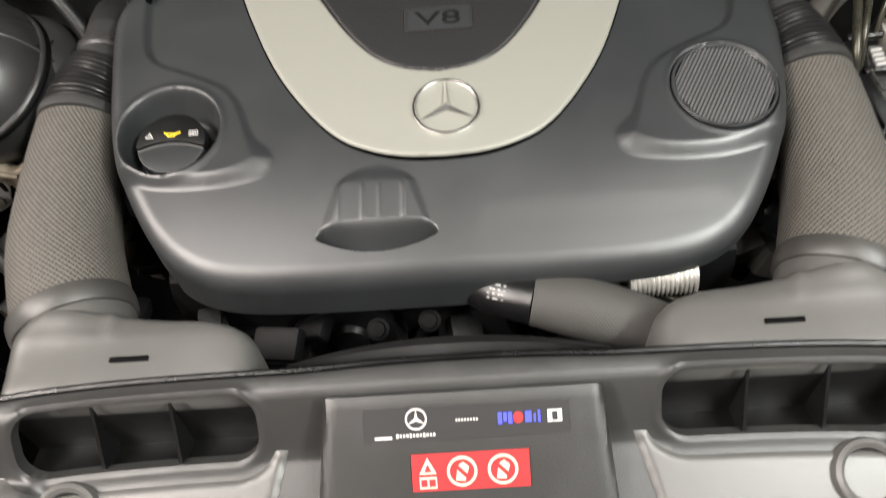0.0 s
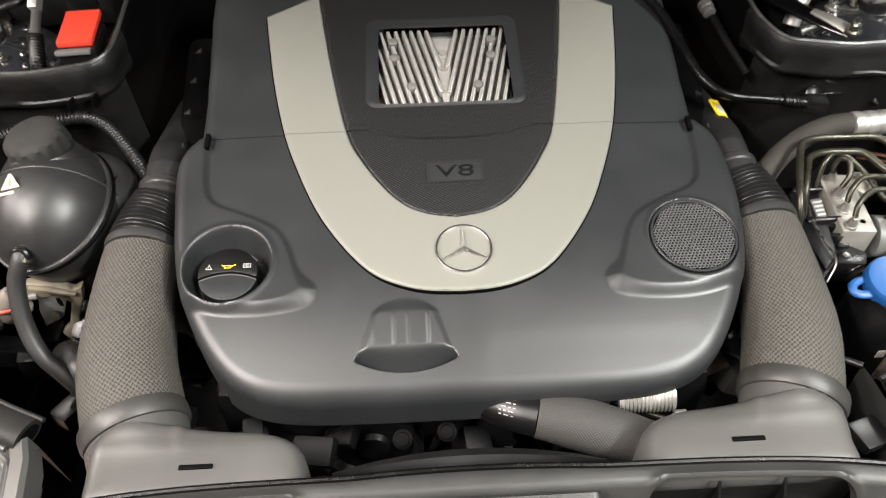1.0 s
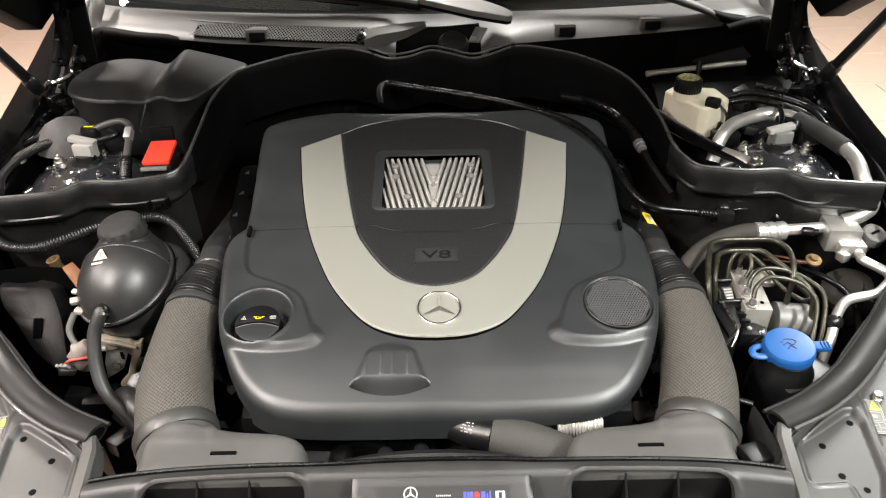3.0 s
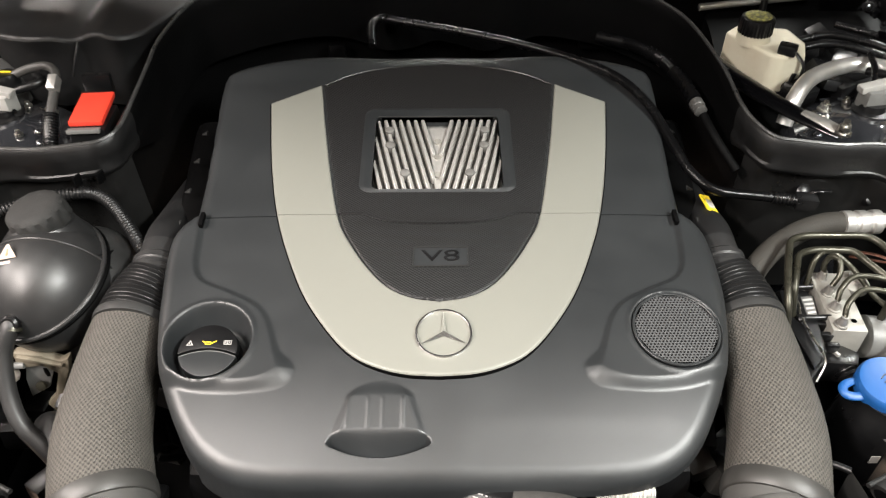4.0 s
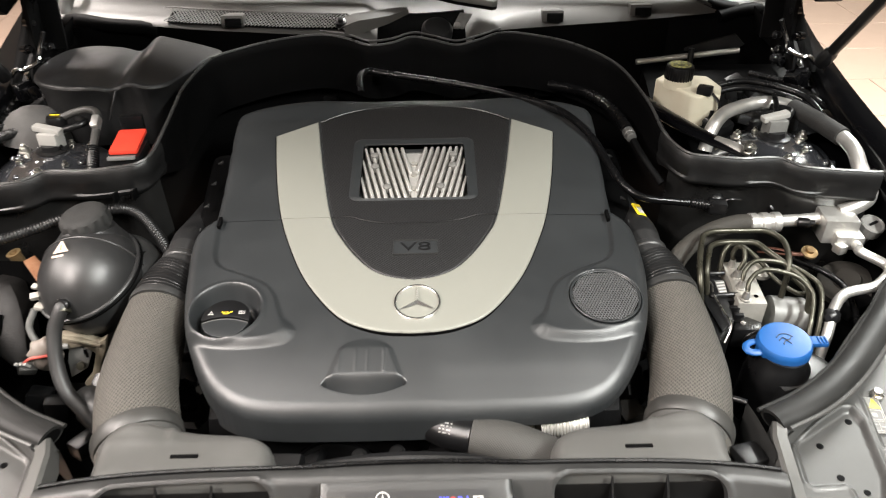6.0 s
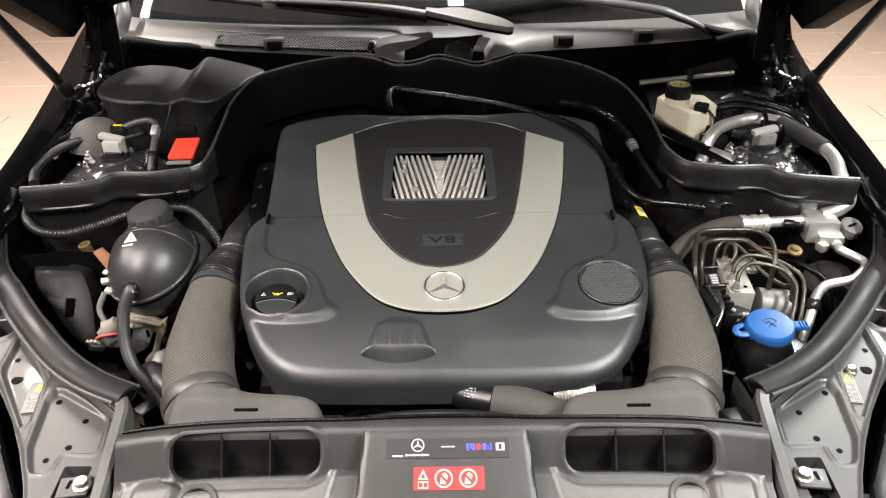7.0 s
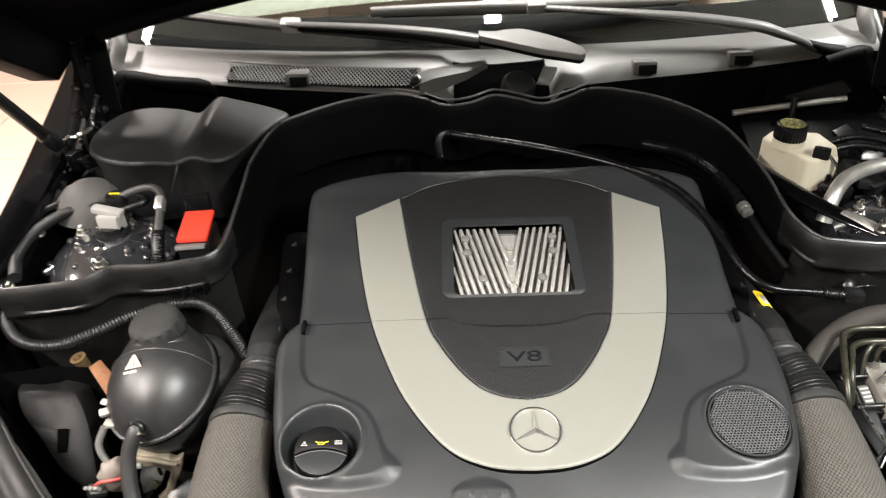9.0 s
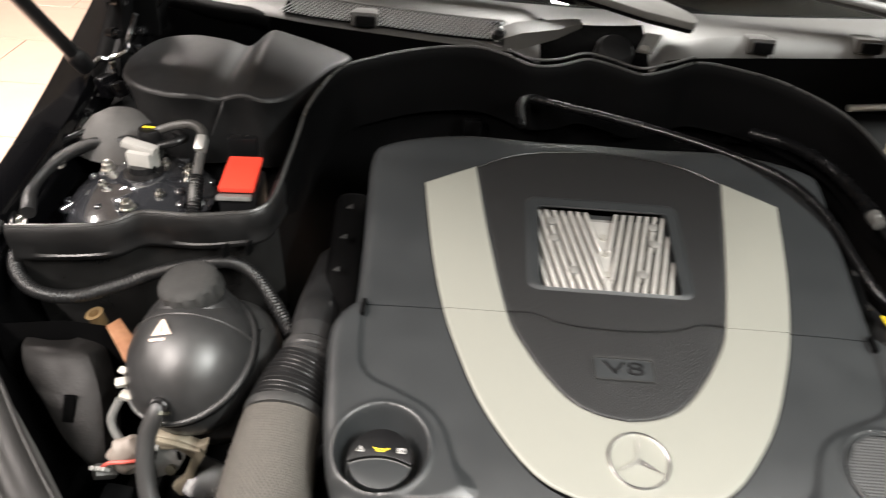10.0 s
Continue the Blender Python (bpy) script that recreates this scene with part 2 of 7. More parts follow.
def box(c, s, bev=0.003, turn=None, bm=None, seg=2):
    """A bevelled box of centre c and size s, turned by Euler degrees."""
    own = bmesh.new()
    bmesh.ops.create_cube(own, size=1)
    bmesh.ops.scale(own, vec=s, verts=own.verts)
    if bev:
        bmesh.ops.bevel(own, geom=own.edges[:], offset=min(bev, 0.45 * min(s)), segments=seg, profile=0.6, affect="EDGES")
    m = Matrix.Translation(c)
    if turn:
        m = m @ pose(0, 0, 0, *turn)
    bmesh.ops.transform(own, matrix=m, verts=own.verts)
    return add(bm, own)


def add(bm, own):
    if bm is None:
        return own
    me = bpy.data.meshes.new("tmp")
    own.to_mesh(me)
    own.free()
    bm.from_mesh(me)
    bpy.data.meshes.remove(me)
    return bm


def axis_frame(origin, axis):
    q = Vector((0, 0, 1)).rotation_difference(Vector(axis).normalized())
    return Matrix.Translation(origin) @ q.to_matrix().to_4x4()


def lathe(profile, origin, axis=(0, 0, 1), segs=32, bm=None, knurl=0, depth=0.0):
    """Turned solid: (radius, height) pairs along the axis; knurl: ribs round the widest part."""
    own = bmesh.new()
    m = axis_frame(origin, axis)
    wide = max(r for r, _ in profile)
    rings = []
    for r, h in profile:
        if r < 1e-6:
            rings.append([own.verts.new(m @ Vector((0, 0, h)))])
            continue
        ring = []
        for i in range(segs):
            a = math.tau * i / segs
            rr = r
            if knurl and r > 0.93 * wide:
                rr = r - depth * (0.5 - 0.5 * math.cos(a * knurl))
            ring.append(own.verts.new(m @ Vector((rr * math.cos(a), rr * math.sin(a), h))))
        rings.append(ring)
    for a, b in zip(rings, rings[1:]):
        if len(a) == 1 and len(b) == 1:
            continue
        for i in range(segs):
            j = (i + 1) % segs
            if len(a) == 1:
                own.faces.new((a[0], b[i], b[j]))
            elif len(b) == 1:
                own.faces.new((a[i], b[0], a[j]))
            else:
                own.faces.new((a[i], a[j], b[j], b[i]))
    for ring in (rings[0], rings[-1]):
        if len(ring) > 2:
            own.faces.new(ring)
    return add(bm, own)


def spline(pts, n=8):
    """Points along a smooth curve through pts (any dimension)."""
    p = [np.array(q, float) for q in pts]
    p = [2 * p[0] - p[1], *p, 2 * p[-1] - p[-2]]
    out = []
    for i in range(1, len(p) - 2):
        for k in range(n):
            t = k / n
            a, b, c, d = p[i - 1 : i + 3]
            out.append(0.5 * (2 * b + (c - a) * t + (2 * a - 5 * b + 4 * c - d) * t * t + (3 * b - a - 3 * c + d) * t**3))
    out.append(p[-2])
    return out


def sweep(pts, radius, segs=14, n=8, ring=None, flat=1.0, bm=None, cap=True, up=(0, 0, 1)):
    """A tube along a smooth curve. radius: a number, or one for each point. ring: (pitch, depth) for corrugation.
    flat: height over width. It carries UVs in metres."""
    own = bmesh.new()
    uvl = own.loops.layers.uv.new("UVMap")
    if isinstance(radius, (int, float)):
        radius = [radius] * len(pts)
    line = spline([(*p, r) for p, r in zip(pts, radius)], n)
    if ring:
        dense, step = [], ring[0] / 8
        for a, b in zip(line, line[1:]):
            k = max(1, round(np.linalg.norm(b[:3] - a[:3]) / step))
            dense += [a + (b - a) * i / k for i in range(k)]
        line = dense + [line[-1]]
    s, prev, rings, last = 0.0, None, [], None
    for i, q in enumerate(line):
        p, r = Vector(q[:3]), float(q[3])
        tan = Vector(line[min(i + 1, len(line) - 1)][:3] - line[max(i - 1, 0)][:3]).normalized()
        if last is not None:
            s += (p - last).length
        last = p
        if prev is None:
            side = tan.cross(Vector(up))
            side = side.normalized() if side.length > 1e-4 else tan.orthogonal().normalized()
        else:
            side = (prev - tan * prev.dot(tan)).normalized()
        prev = side
        top = side.cross(tan)
        if ring:
            r = r - ring[1] * (0.5 - 0.5 * math.cos(math.tau * s / ring[0]))
        rings.append((s, r, [own.verts.new(p + side * (r * math.cos(a)) + top * (r * flat * math.sin(a))) for a in (math.tau * k / segs for k in range(segs))]))
    rm = max(r for _, r, _ in rings)
    for (s0, _, a), (s1, _, b) in zip(rings, rings[1:]):
        for k in range(segs):
            j = (k + 1) % segs
            f = own.faces.new((a[k], a[j], b[j], b[k]))
            for loop, (kk, ss) in zip(f.loops, ((k, s0), (k + 1, s0), (k + 1, s1), (k, s1))):
                loop[uvl].uv = (math.tau * rm * kk / segs, ss)
    if cap:
        own.faces.new(rings[0][2])
        own.faces.new(rings[-1][2])
    return add(bm, own)


def prism(poly, lo, hi, bev=0.003, m=None, bm=None, seg=2):
    """A flat polygon given height, with rounded edges; m places it."""
    own = bmesh.new()
    f = own.faces.new([own.verts.new((x, y, lo)) for x, y in poly])
    out = bmesh.ops.extrude_face_region(own, geom=[f])
    bmesh.ops.translate(own, vec=(0, 0, hi - lo), verts=[v for v in out["geom"] if isinstance(v, bmesh.types.BMVert)])
    if bev:
        bmesh.ops.bevel(own, geom=own.edges[:], offset=bev, segments=seg, profile=0.6, affect="EDGES", clamp_overlap=True)
    if m is not None:
        bmesh.ops.transform(own, matrix=m, verts=own.verts)
    return add(bm, own)


def ring_flat(r0, r1, h, m, segs=40, bm=None):
    """A flat-topped, round-edged ring."""
    own = bmesh.new()
    b = 0.25 * (r1 - r0)
    prof = [(r0, 0), (r0, h - b), (r0 + b, h), (r1 - b, h), (r1, h - b), (r1, 0)]
    rows = [[own.verts.new((r * math.cos(a), r * math.sin(a), z)) for a in (math.tau * i / segs for i in range(segs))] for r, z in prof]
    for a, c in zip(rows, rows[1:]):
        for i in range(segs):
            j = (i + 1) % segs
            own.faces.new((a[i], a[j], c[j], c[i]))
    bmesh.ops.transform(own, matrix=m, verts=own.verts)
    return add(bm, own)


def smooth01(a, b, x):
    t = np.clip((x - a) / (b - a), 0, 1)
    return t * t * (3 - 2 * t)


def poly_sdf(poly):
    """Signed distance (inside negative) to a closed polygon, for arrays."""
    p = np.array(poly, float)
    q = np.roll(p, -1, 0)

    def f(x, y):
        x, y = np.asarray(x, float), np.asarray(y, float)
        best, inside = np.full(x.shape, 1e9), np.zeros(x.shape, bool)
        for (ax, ay), (bx, by) in zip(p, q):
            dx, dy = bx - ax, by - ay
            t = np.clip(((x - ax) * dx + (y - ay) * dy) / (dx * dx + dy * dy + 1e-12), 0, 1)
            best = np.minimum(best, np.hypot(x - ax - t * dx, y - ay - t * dy))
            cross = ((ay > y) != (by > y)) & (x < (bx - ax) * (y - ay) / (by - ay + 1e-15) + ax)
            inside ^= cross
        return np.where(inside, -best, best)

    return f


def rbox_sdf(cx, cy, hx, hy, r):
    def f(x, y):
        dx, dy = np.abs(x - cx) - hx + r, np.abs(y - cy) - hy + r
        return np.hypot(np.maximum(dx, 0), np.maximum(dy, 0)) + np.minimum(np.maximum(dx, dy), 0) - r

    return f


def field(sdf, height, lo, hi, step, skirt=(0, 0, -0.02), place=None):
    """A sheet over the part of the plan where sdf < 0, with height(x, y), its border drawn down by skirt."""
    xs = np.arange(lo[0] - step, hi[0] + 1.5 * step, step)
    ys = np.arange(lo[1] - step, hi[1] + 1.5 * step, step)
    gx, gy = np.meshgrid(xs, ys, indexing="ij")
    d = sdf(gx, gy)
    inside = d < 0
    cell = inside[:-1, :-1] | inside[1:, :-1] | inside[:-1, 1:] | inside[1:, 1:]
    px, py = gx.copy(), gy.copy()
    e = step * 0.05
    for _ in range(4):
        dd = sdf(px, py)
        out = (d >= 0) & (np.abs(dd) < 2.5 * step)
        nx, ny = (sdf(px + e, py) - dd) / e, (sdf(px, py + e) - dd) / e
        ln = np.maximum(np.hypot(nx, ny), 0.3)
        px = np.where(out, px - dd * nx / ln**2, px)
        py = np.where(out, py - dd * ny / ln**2, py)
    pz = height(px, py)
    own, idx = bmesh.new(), {}

    def vert(i, j):
        if (i, j) not in idx:
            c = (px[i, j], py[i, j], pz[i, j])
            idx[i, j] = own.verts.new(place(*c) if place else c)
        return idx[i, j]

    for i, j in np.argwhere(cell):
        own.faces.new((vert(i, j), vert(i + 1, j), vert(i + 1, j + 1), vert(i, j + 1)))
    bmesh.ops.remove_doubles(own, verts=own.verts, dist=step * 0.02)
    if skirt is not None:
        border = [ed for ed in own.edges if ed.is_boundary]
        out = bmesh.ops.extrude_edge_only(own, edges=border)
        bmesh.ops.translate(own, vec=skirt, verts=[v for v in out["geom"] if isinstance(v, bmesh.types.BMVert)])
    return own


def mirror_pts(half):
    """A closed outline from its right half, front to back."""
    return half + [(-x, y) for x, y in reversed(half) if abs(x) > 1e-6]


def flip(pts, side):
    return [(p[0] * side, *p[1:]) for p in pts]


# ---- the room ----
def slab(name, c, s, material, label, category):
    return single(name, box(c, s, 0), material, label, category, "structure")


floor = slab("floor", (0, 1.5, -0.054), (14, 15, 0.1), GROUT, "bare grout bed under beige stone floor tiles", "floor")
slab("ceiling", (0, 1.5, CEILING + 0.1), (14.4, 15.4, 0.2), CEILM, "plain pale painted ceiling of the garage", "ceiling")
slab("wall_north", (0, 9.1, CEILING / 2), (14.4, 0.2, CEILING), WALLM, "plain pale painted garage wall", "wall")
slab("wall_south", (0, -6.1, CEILING / 2), (14.4, 0.2, CEILING), WALLM, "plain pale painted garage wall", "wall")
slab("wall_west", (-7.1, 1.5, CEILING / 2), (0.2, 15, CEILING), WALLM, "plain pale painted garage wall", "wall")
slab("wall_east", (7.1, 1.5, CEILING / 2), (0.2, 15, CEILING), WALLM, "plain pale painted garage wall", "wall")


def ceiling_light(x, y, along):
    w, d = (0.10, 1.25) if along else (1.25, 0.10)
    t = thing("ceiling_light", (x, y, CEILING), "white strip light with a glowing diffuser on the unseen ceiling", "ceiling light", "garage strip lights")
    part("housing", box((x, y, CEILING - 0.02), (w + 0.03, d + 0.03, 0.036), 0.005), WHITEL, t)
    part("diffuser", box((x, y, CEILING - 0.048), (w, d, 0.02), 0.006), LAMPM, t, "glowing white diffuser")
    lamp = bpy.data.lights.new("strip_lamp", "AREA")
    lamp.shape, lamp.size, lamp.size_y = "RECTANGLE", w, d
    lamp.energy = LAMP_WATTS * (0.22 if abs(x) < 1 and y < 1 else 1.55 if x > 1 else 1.3)
    lamp.color = (1.0, 0.905, 0.85) if x < -1 else (0.95, 0.965, 0.925) if x > 1 else (0.985, 0.955, 0.91)
    ob = new("strip_lamp", lamp)
    ob.matrix_world = Matrix.Translation((x, y, CEILING - 0.07))
    tagged(ob, kind="structure")


for strip in STRIPS:
    ceiling_light(*strip)


# ---- car body ----
CAR_LABEL = "black car standing with its bonnet open"
car = thing("car", (0, 1.0, 0), CAR_LABEL, "car")
# fender stations: y, inner edge, crest, crest height
FENDER = [(0.62, 0.690, 0.730, 0.83), (0.78, 0.705, 0.738, 0.865), (0.93, 0.714, 0.742, 0.886), (1.06, 0.718, 0.752, 0.900),
          (1.18, 0.724, 0.770, 0.910), (1.30, 0.746, 0.793, 0.918), (1.45, 0.775, 0.822, 0.930), (1.65, 0.815, 0.863, 0.945), (1.9, 0.862, 0.912, 0.955)]


def loft(rows, bm=None):
    own = bmesh.new()
    grid = [[own.verts.new(p) for p in row] for row in rows]
    for a, b in zip(grid, grid[1:]):
        for i in range(len(a) - 1):
            own.faces.new((a[i], a[i + 1], b[i + 1], b[i]))
    return add(bm, own)


def fender(side):
    rows = []
    for y, xi, xc, z in spline(FENDER, 4):
        # the driver-side wing stands a little closer in at the rear
        if side > 0:
            xc -= float(np.interp(y, (1.05, 1.2, 1.4, 1.9), (0, 0.011, 0.024, 0.03)))
            xi = min(xi, xc - 0.026)
        sec = [(xi + 0.004, z - 0.10), (xi + 0.002, z - 0.050), (xi - 0.006, z - 0.044), (xi - 0.006, z - 0.036), (xi + 0.003, z - 0.030), (xi + 0.004, z - 0.016), (xi + 0.007, z - 0.011),
               (xc - 0.010, z - 0.002), (xc + 0.004, z + 0.003), (xc + 0.009, z - 0.004), (xc + 0.028, z - 0.10), (xc + 0.085, z - 0.30), (xc + 0.075, z - 0.62)]
        rows.append([(side * a, y, b) for a, b in sec])
    f = part("fender", loft(rows), PAINT, car, "glossy black painted fender")
    for y in (0.98, 1.10, 1.22, 1.36):
        k = np.interp(y, [r[0] for r in FENDER], [r[1] for r in FENDER])
        z = np.interp(y, [r[0] for r in FENDER], [r[3] for r in FENDER])
        part("bolt", lathe([(0, 0.006), (0.006, 0.006), (0.007, 0.004), (0.007, 0.0), (0.011, 0.0), (0.011, -0.004)], (side * (k - 0.001), y, z - 0.034), segs=12), ZINC if y < 1.2 else PAINT, f)
    # hinge and its bolts under the open bonnet
    h = part("hinge", sweep(flip([(0.745, 1.30, 0.90), (0.735, 1.34, 0.945), (0.725, 1.37, 0.99), (0.715, 1.39, 1.04), (0.70, 1.38, 1.085)], side), [0.012, 0.014, 0.013, 0.014, 0.010], 8, flat=0.45), DULL, car, "black bonnet hinge arm")
    part("hinge_leaf", box((side * 0.700, 1.405, 1.00), (0.050, 0.010, 0.13), 0.004, (-14, 0, side * -12)), DULL, h, "dark upright hinge leaf")
    part("pressed_edge", sweep(flip([(0.688, 1.352, 0.985), (0.698, 1.350, 0.963), (0.704, 1.340, 0.945), (0.702, 1.325, 0.936), (0.723, 1.312, 0.928), (0.735, 1.305, 0.930), (0.746, 1.298, 0.919)], side), 0.0045, 8), GLOSSP, h, "glossy wavy pressed edge")
    part("hinge_plate", prism([(1.30, 0.895), (1.40, 0.90), (1.405, 1.075), (1.36, 1.065), (1.352, 0.995), (1.34, 0.945), (1.312, 0.928)], -0.004, 0.004, 0.0015, Matrix(((0, 0, side, side * 0.712), (1, 0, 0, 0), (0, 1, 0, 0), (0, 0, 0, 1)))), DULL, h, "black pressed hinge plate")
    for p in ((0.703, 1.36, 0.925), (0.704, 1.385, 0.945), (0.690, 1.34, 0.915)):
        part("nut", lathe([(0, 0.012), (0.005, 0.012), (0.008, 0.008), (0.008, 0.0), (0.011, 0.0), (0.011, -0.004)], (side * p[0], p[1], p[2]), (-side, -0.3, 0.3), 8), GLOSSP, h)
    for p in ((0.728, 1.345, 0.955), (0.722, 1.372, 0.995), (0.712, 1.385, 1.04)):
        part("bolt", lathe([(0, 0.018), (0.005, 0.018), (0.006, 0.010), (0.009, 0.009), (0.009, -0.006)], (side * p[0], p[1], p[2]), (-side, -0.5, 0.2), 10), PAINT, h)
    hb = part("hinge_bracket", loft([[(side * x, y, z) for x, y, z in row] for row in (
        ((0.742, 1.27, 0.882), (0.722, 1.27, 0.888), (0.718, 1.27, 0.905)),
        ((0.748, 1.33, 0.895), (0.716, 1.33, 0.900), (0.711, 1.33, 0.925)),
        ((0.755, 1.38, 0.915), (0.700, 1.385, 0.918), (0.694, 1.39, 0.955)),
        ((0.760, 1.43, 0.935), (0.680, 1.44, 0.935), (0.672, 1.45, 0.985)))]), DULL, car, "black painted folded hinge plate")
    rb = random.Random(8)
    for k in range(7):
        y = rb.uniform(1.27, 1.40)
        part("lug", box((side * rb.uniform(0.685, 0.735), y, 0.898 + 0.3 * max(0, y - 1.31)), (rb.uniform(0.012, 0.028), rb.uniform(0.012, 0.03), rb.uniform(0.015, 0.035)), 0.004, (rb.uniform(-25, 25), rb.uniform(-25, 25), rb.uniform(-40, 40))), PAINT, hb)
    for k in range(12):
        y = rb.uniform(1.275, 1.42)
        p = (side * rb.uniform(0.69, 0.735), y, 0.893 + 0.3 * max(0, y - 1.31) + rb.uniform(0, 0.012))
        part("bolt", lathe([(0, 0.008), (0.0045, 0.008), (0.005, 0.001), (0.008, 0.0), (0.008, -0.004)], p, (rb.uniform(-0.5, 0.5), -0.5, 1), 8), PAINT if k % 3 else ZINC, hb)
    return f


for s in (-1, 1):
    fender(s)

# inner side walls and deck of the engine bay
for s in (-1, 1):
    part("inner_wall", loft([[(s * x, y, z) for x, z in ((xi + 0.004, 0.80), (xi + 0.002, 0.74), (0.66, 0.64), (0.64, 0.42))] for y, xi in ((0.60, 0.69), (0.80, 0.705), (0.93, 0.716), (1.10, 0.722), (1.30, 0.746), (1.50, 0.785))]), DULL, car, "black inner wing panel")
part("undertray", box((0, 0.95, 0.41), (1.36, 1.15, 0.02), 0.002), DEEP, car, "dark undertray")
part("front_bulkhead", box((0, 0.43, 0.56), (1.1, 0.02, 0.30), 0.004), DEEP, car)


def strut_tower(side):
    c = Vector((side * 0.60, 1.085, 0.0))
    dome = lathe([(0, 0.868), (0.030, 0.868), (0.036, 0.862), (0.050, 0.860), (0.062, 0.856), (0.085, 0.846), (0.105, 0.825), (0.115, 0.79), (0.118, 0.70), (0.12, 0.55)], (c.x, c.y, 0), segs=44)
    st = part("strut_tower", dome, DOMEM, car, "glossy black strut tower dome")
    for a in (25, 150, 265):
        p = c + Vector((0.062 * math.cos(radians(a)) * side, 0.062 * math.sin(radians(a)), 0.858))
        nut = lathe([(0.010, 0), (0.010, 0.002), (0.0075, 0.003), (0.007, 0.009), (0.004, 0.010), (0.0035, 0.014), (0, 0.015)], p, segs=12)
        part("stud_nut", nut, ZINC, st, "zinc plated stud nut")
    for a in (60, 100, 190, 225, 300, 335):
        p = c + Vector((0.092 * math.cos(radians(a)) * side, 0.092 * math.sin(radians(a)), 0.838))
        part("bead", box(p, (0.03, 0.012, 0.008), 0.004, (0, 0, a + 90)), DOMEM, st)
    rnd = random.Random(17 + side)
    for k in range(22):
        # random lumps added so the lacquer breaks into small glints
        a, rr = rnd.uniform(0, math.tau), rnd.uniform(0.040, 0.108)
        h = float(np.interp(rr, (0.036, 0.062, 0.085, 0.105, 0.115), (0.862, 0.856, 0.846, 0.825, 0.79)))
        b = rnd.uniform(0.0035, 0.008)
        part("lump", lathe([(b, -0.003), (b, 0.0), (0.8 * b, 0.4 * b), (0.4 * b, 0.62 * b), (0, 0.66 * b)], (c.x + rr * math.cos(a), c.y + rr * math.sin(a), h), (math.cos(a) * 0.4, math.sin(a) * 0.4, 1), 12), DOMEM, st)
    # bright screws added for a few more glints
    for a in (70, 112, 205, 318):
        p = c + Vector((0.048 * math.cos(radians(a)), 0.048 * math.sin(radians(a)), 0.861))
        part("screw", lathe([(0.0055, 0), (0.0055, 0.004), (0.0035, 0.005), (0.0030, 0.009), (0, 0.010)], p, segs=10), ZINC, st, "zinc plated screw added for its glint")
    return st


for s in (-1, 1):
    strut_tower(s)
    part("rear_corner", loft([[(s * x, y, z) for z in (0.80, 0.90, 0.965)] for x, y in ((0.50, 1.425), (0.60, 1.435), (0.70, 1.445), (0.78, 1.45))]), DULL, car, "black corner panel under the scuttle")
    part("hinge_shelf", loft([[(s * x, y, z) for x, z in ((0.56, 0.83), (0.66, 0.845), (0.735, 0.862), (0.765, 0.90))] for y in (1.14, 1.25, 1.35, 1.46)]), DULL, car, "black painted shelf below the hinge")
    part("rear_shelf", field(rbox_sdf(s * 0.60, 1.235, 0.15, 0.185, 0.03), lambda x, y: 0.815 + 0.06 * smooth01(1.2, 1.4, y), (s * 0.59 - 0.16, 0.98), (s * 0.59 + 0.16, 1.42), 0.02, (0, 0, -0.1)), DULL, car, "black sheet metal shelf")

# firewall behind the engine, under the scuttle
FW = [(-0.42, 1.02, 0.60), (-0.405, 1.12, 0.62), (-0.38, 1.24, 0.64), (-0.30, 1.31, 0.66), (-0.15, 1.335, 0.66), (0, 1.32, 0.66)]
FWT = [(-0.404, 0.99, 0.885), (-0.398, 1.08, 0.905), (-0.392, 1.17, 0.925), (-0.36, 1.262, 0.945), (-0.25, 1.325, 0.955), (0, 1.322, 0.955)]
FW, FWT = [(x * 1.03, y + 0.018, z) for x, y, z in FW], [(x * 1.03, y + 0.018, z - 0.03) for x, y, z in FWT]
FW, FWT = FW + flip(FW[:-1][::-1], -1), FWT + flip(FWT[:-1][::-1], -1)
a, b = spline(FW, 5), spline(FWT, 5)
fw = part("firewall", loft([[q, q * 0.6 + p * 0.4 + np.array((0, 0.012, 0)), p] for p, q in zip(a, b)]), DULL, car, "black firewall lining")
rng = random.Random(4)
for k in range(9):
    x = rng.uniform(-0.3, 0.3)
    part("rib", box((x, 1.336, 0.84 + rng.uniform(-0.04, 0.04)), (rng.uniform(0.02, 0.05), 0.012, 0.03), 0.005), DULL, fw)


# ---- rubber seals round the bay ----
SEAL_ARCH = [(-0.404, 0.982, 0.897), (-0.399, 1.02, 0.908), (-0.396, 1.069, 0.919), (-0.394, 1.12, 0.930), (-0.391, 1.179, 0.941), (-0.365, 1.259, 0.957), (-0.315, 1.297, 0.964),
             (-0.25, 1.325, 0.970), (-0.178, 1.336, 0.974), (-0.130, 1.328, 0.970), (-0.086, 1.310, 0.962), (-0.045, 1.312, 0.964), (-0.005, 1.324, 0.971), (0.035, 1.318, 0.966), (0.076, 1.308, 0.960), (0.115, 1.318, 0.965), (0.160, 1.334, 0.973), (0.215, 1.326, 0.971), (0.288, 1.293, 0.964),
             (0.354, 1.223, 0.950), (0.384, 1.116, 0.928), (0.390, 1.028, 0.911), (0.398, 0.984, 0.900)]
seal = thing("bonnet_seal", (0, 1.3, 0.9), "black rubber seal strip round the rear of the engine bay", "rubber seal")
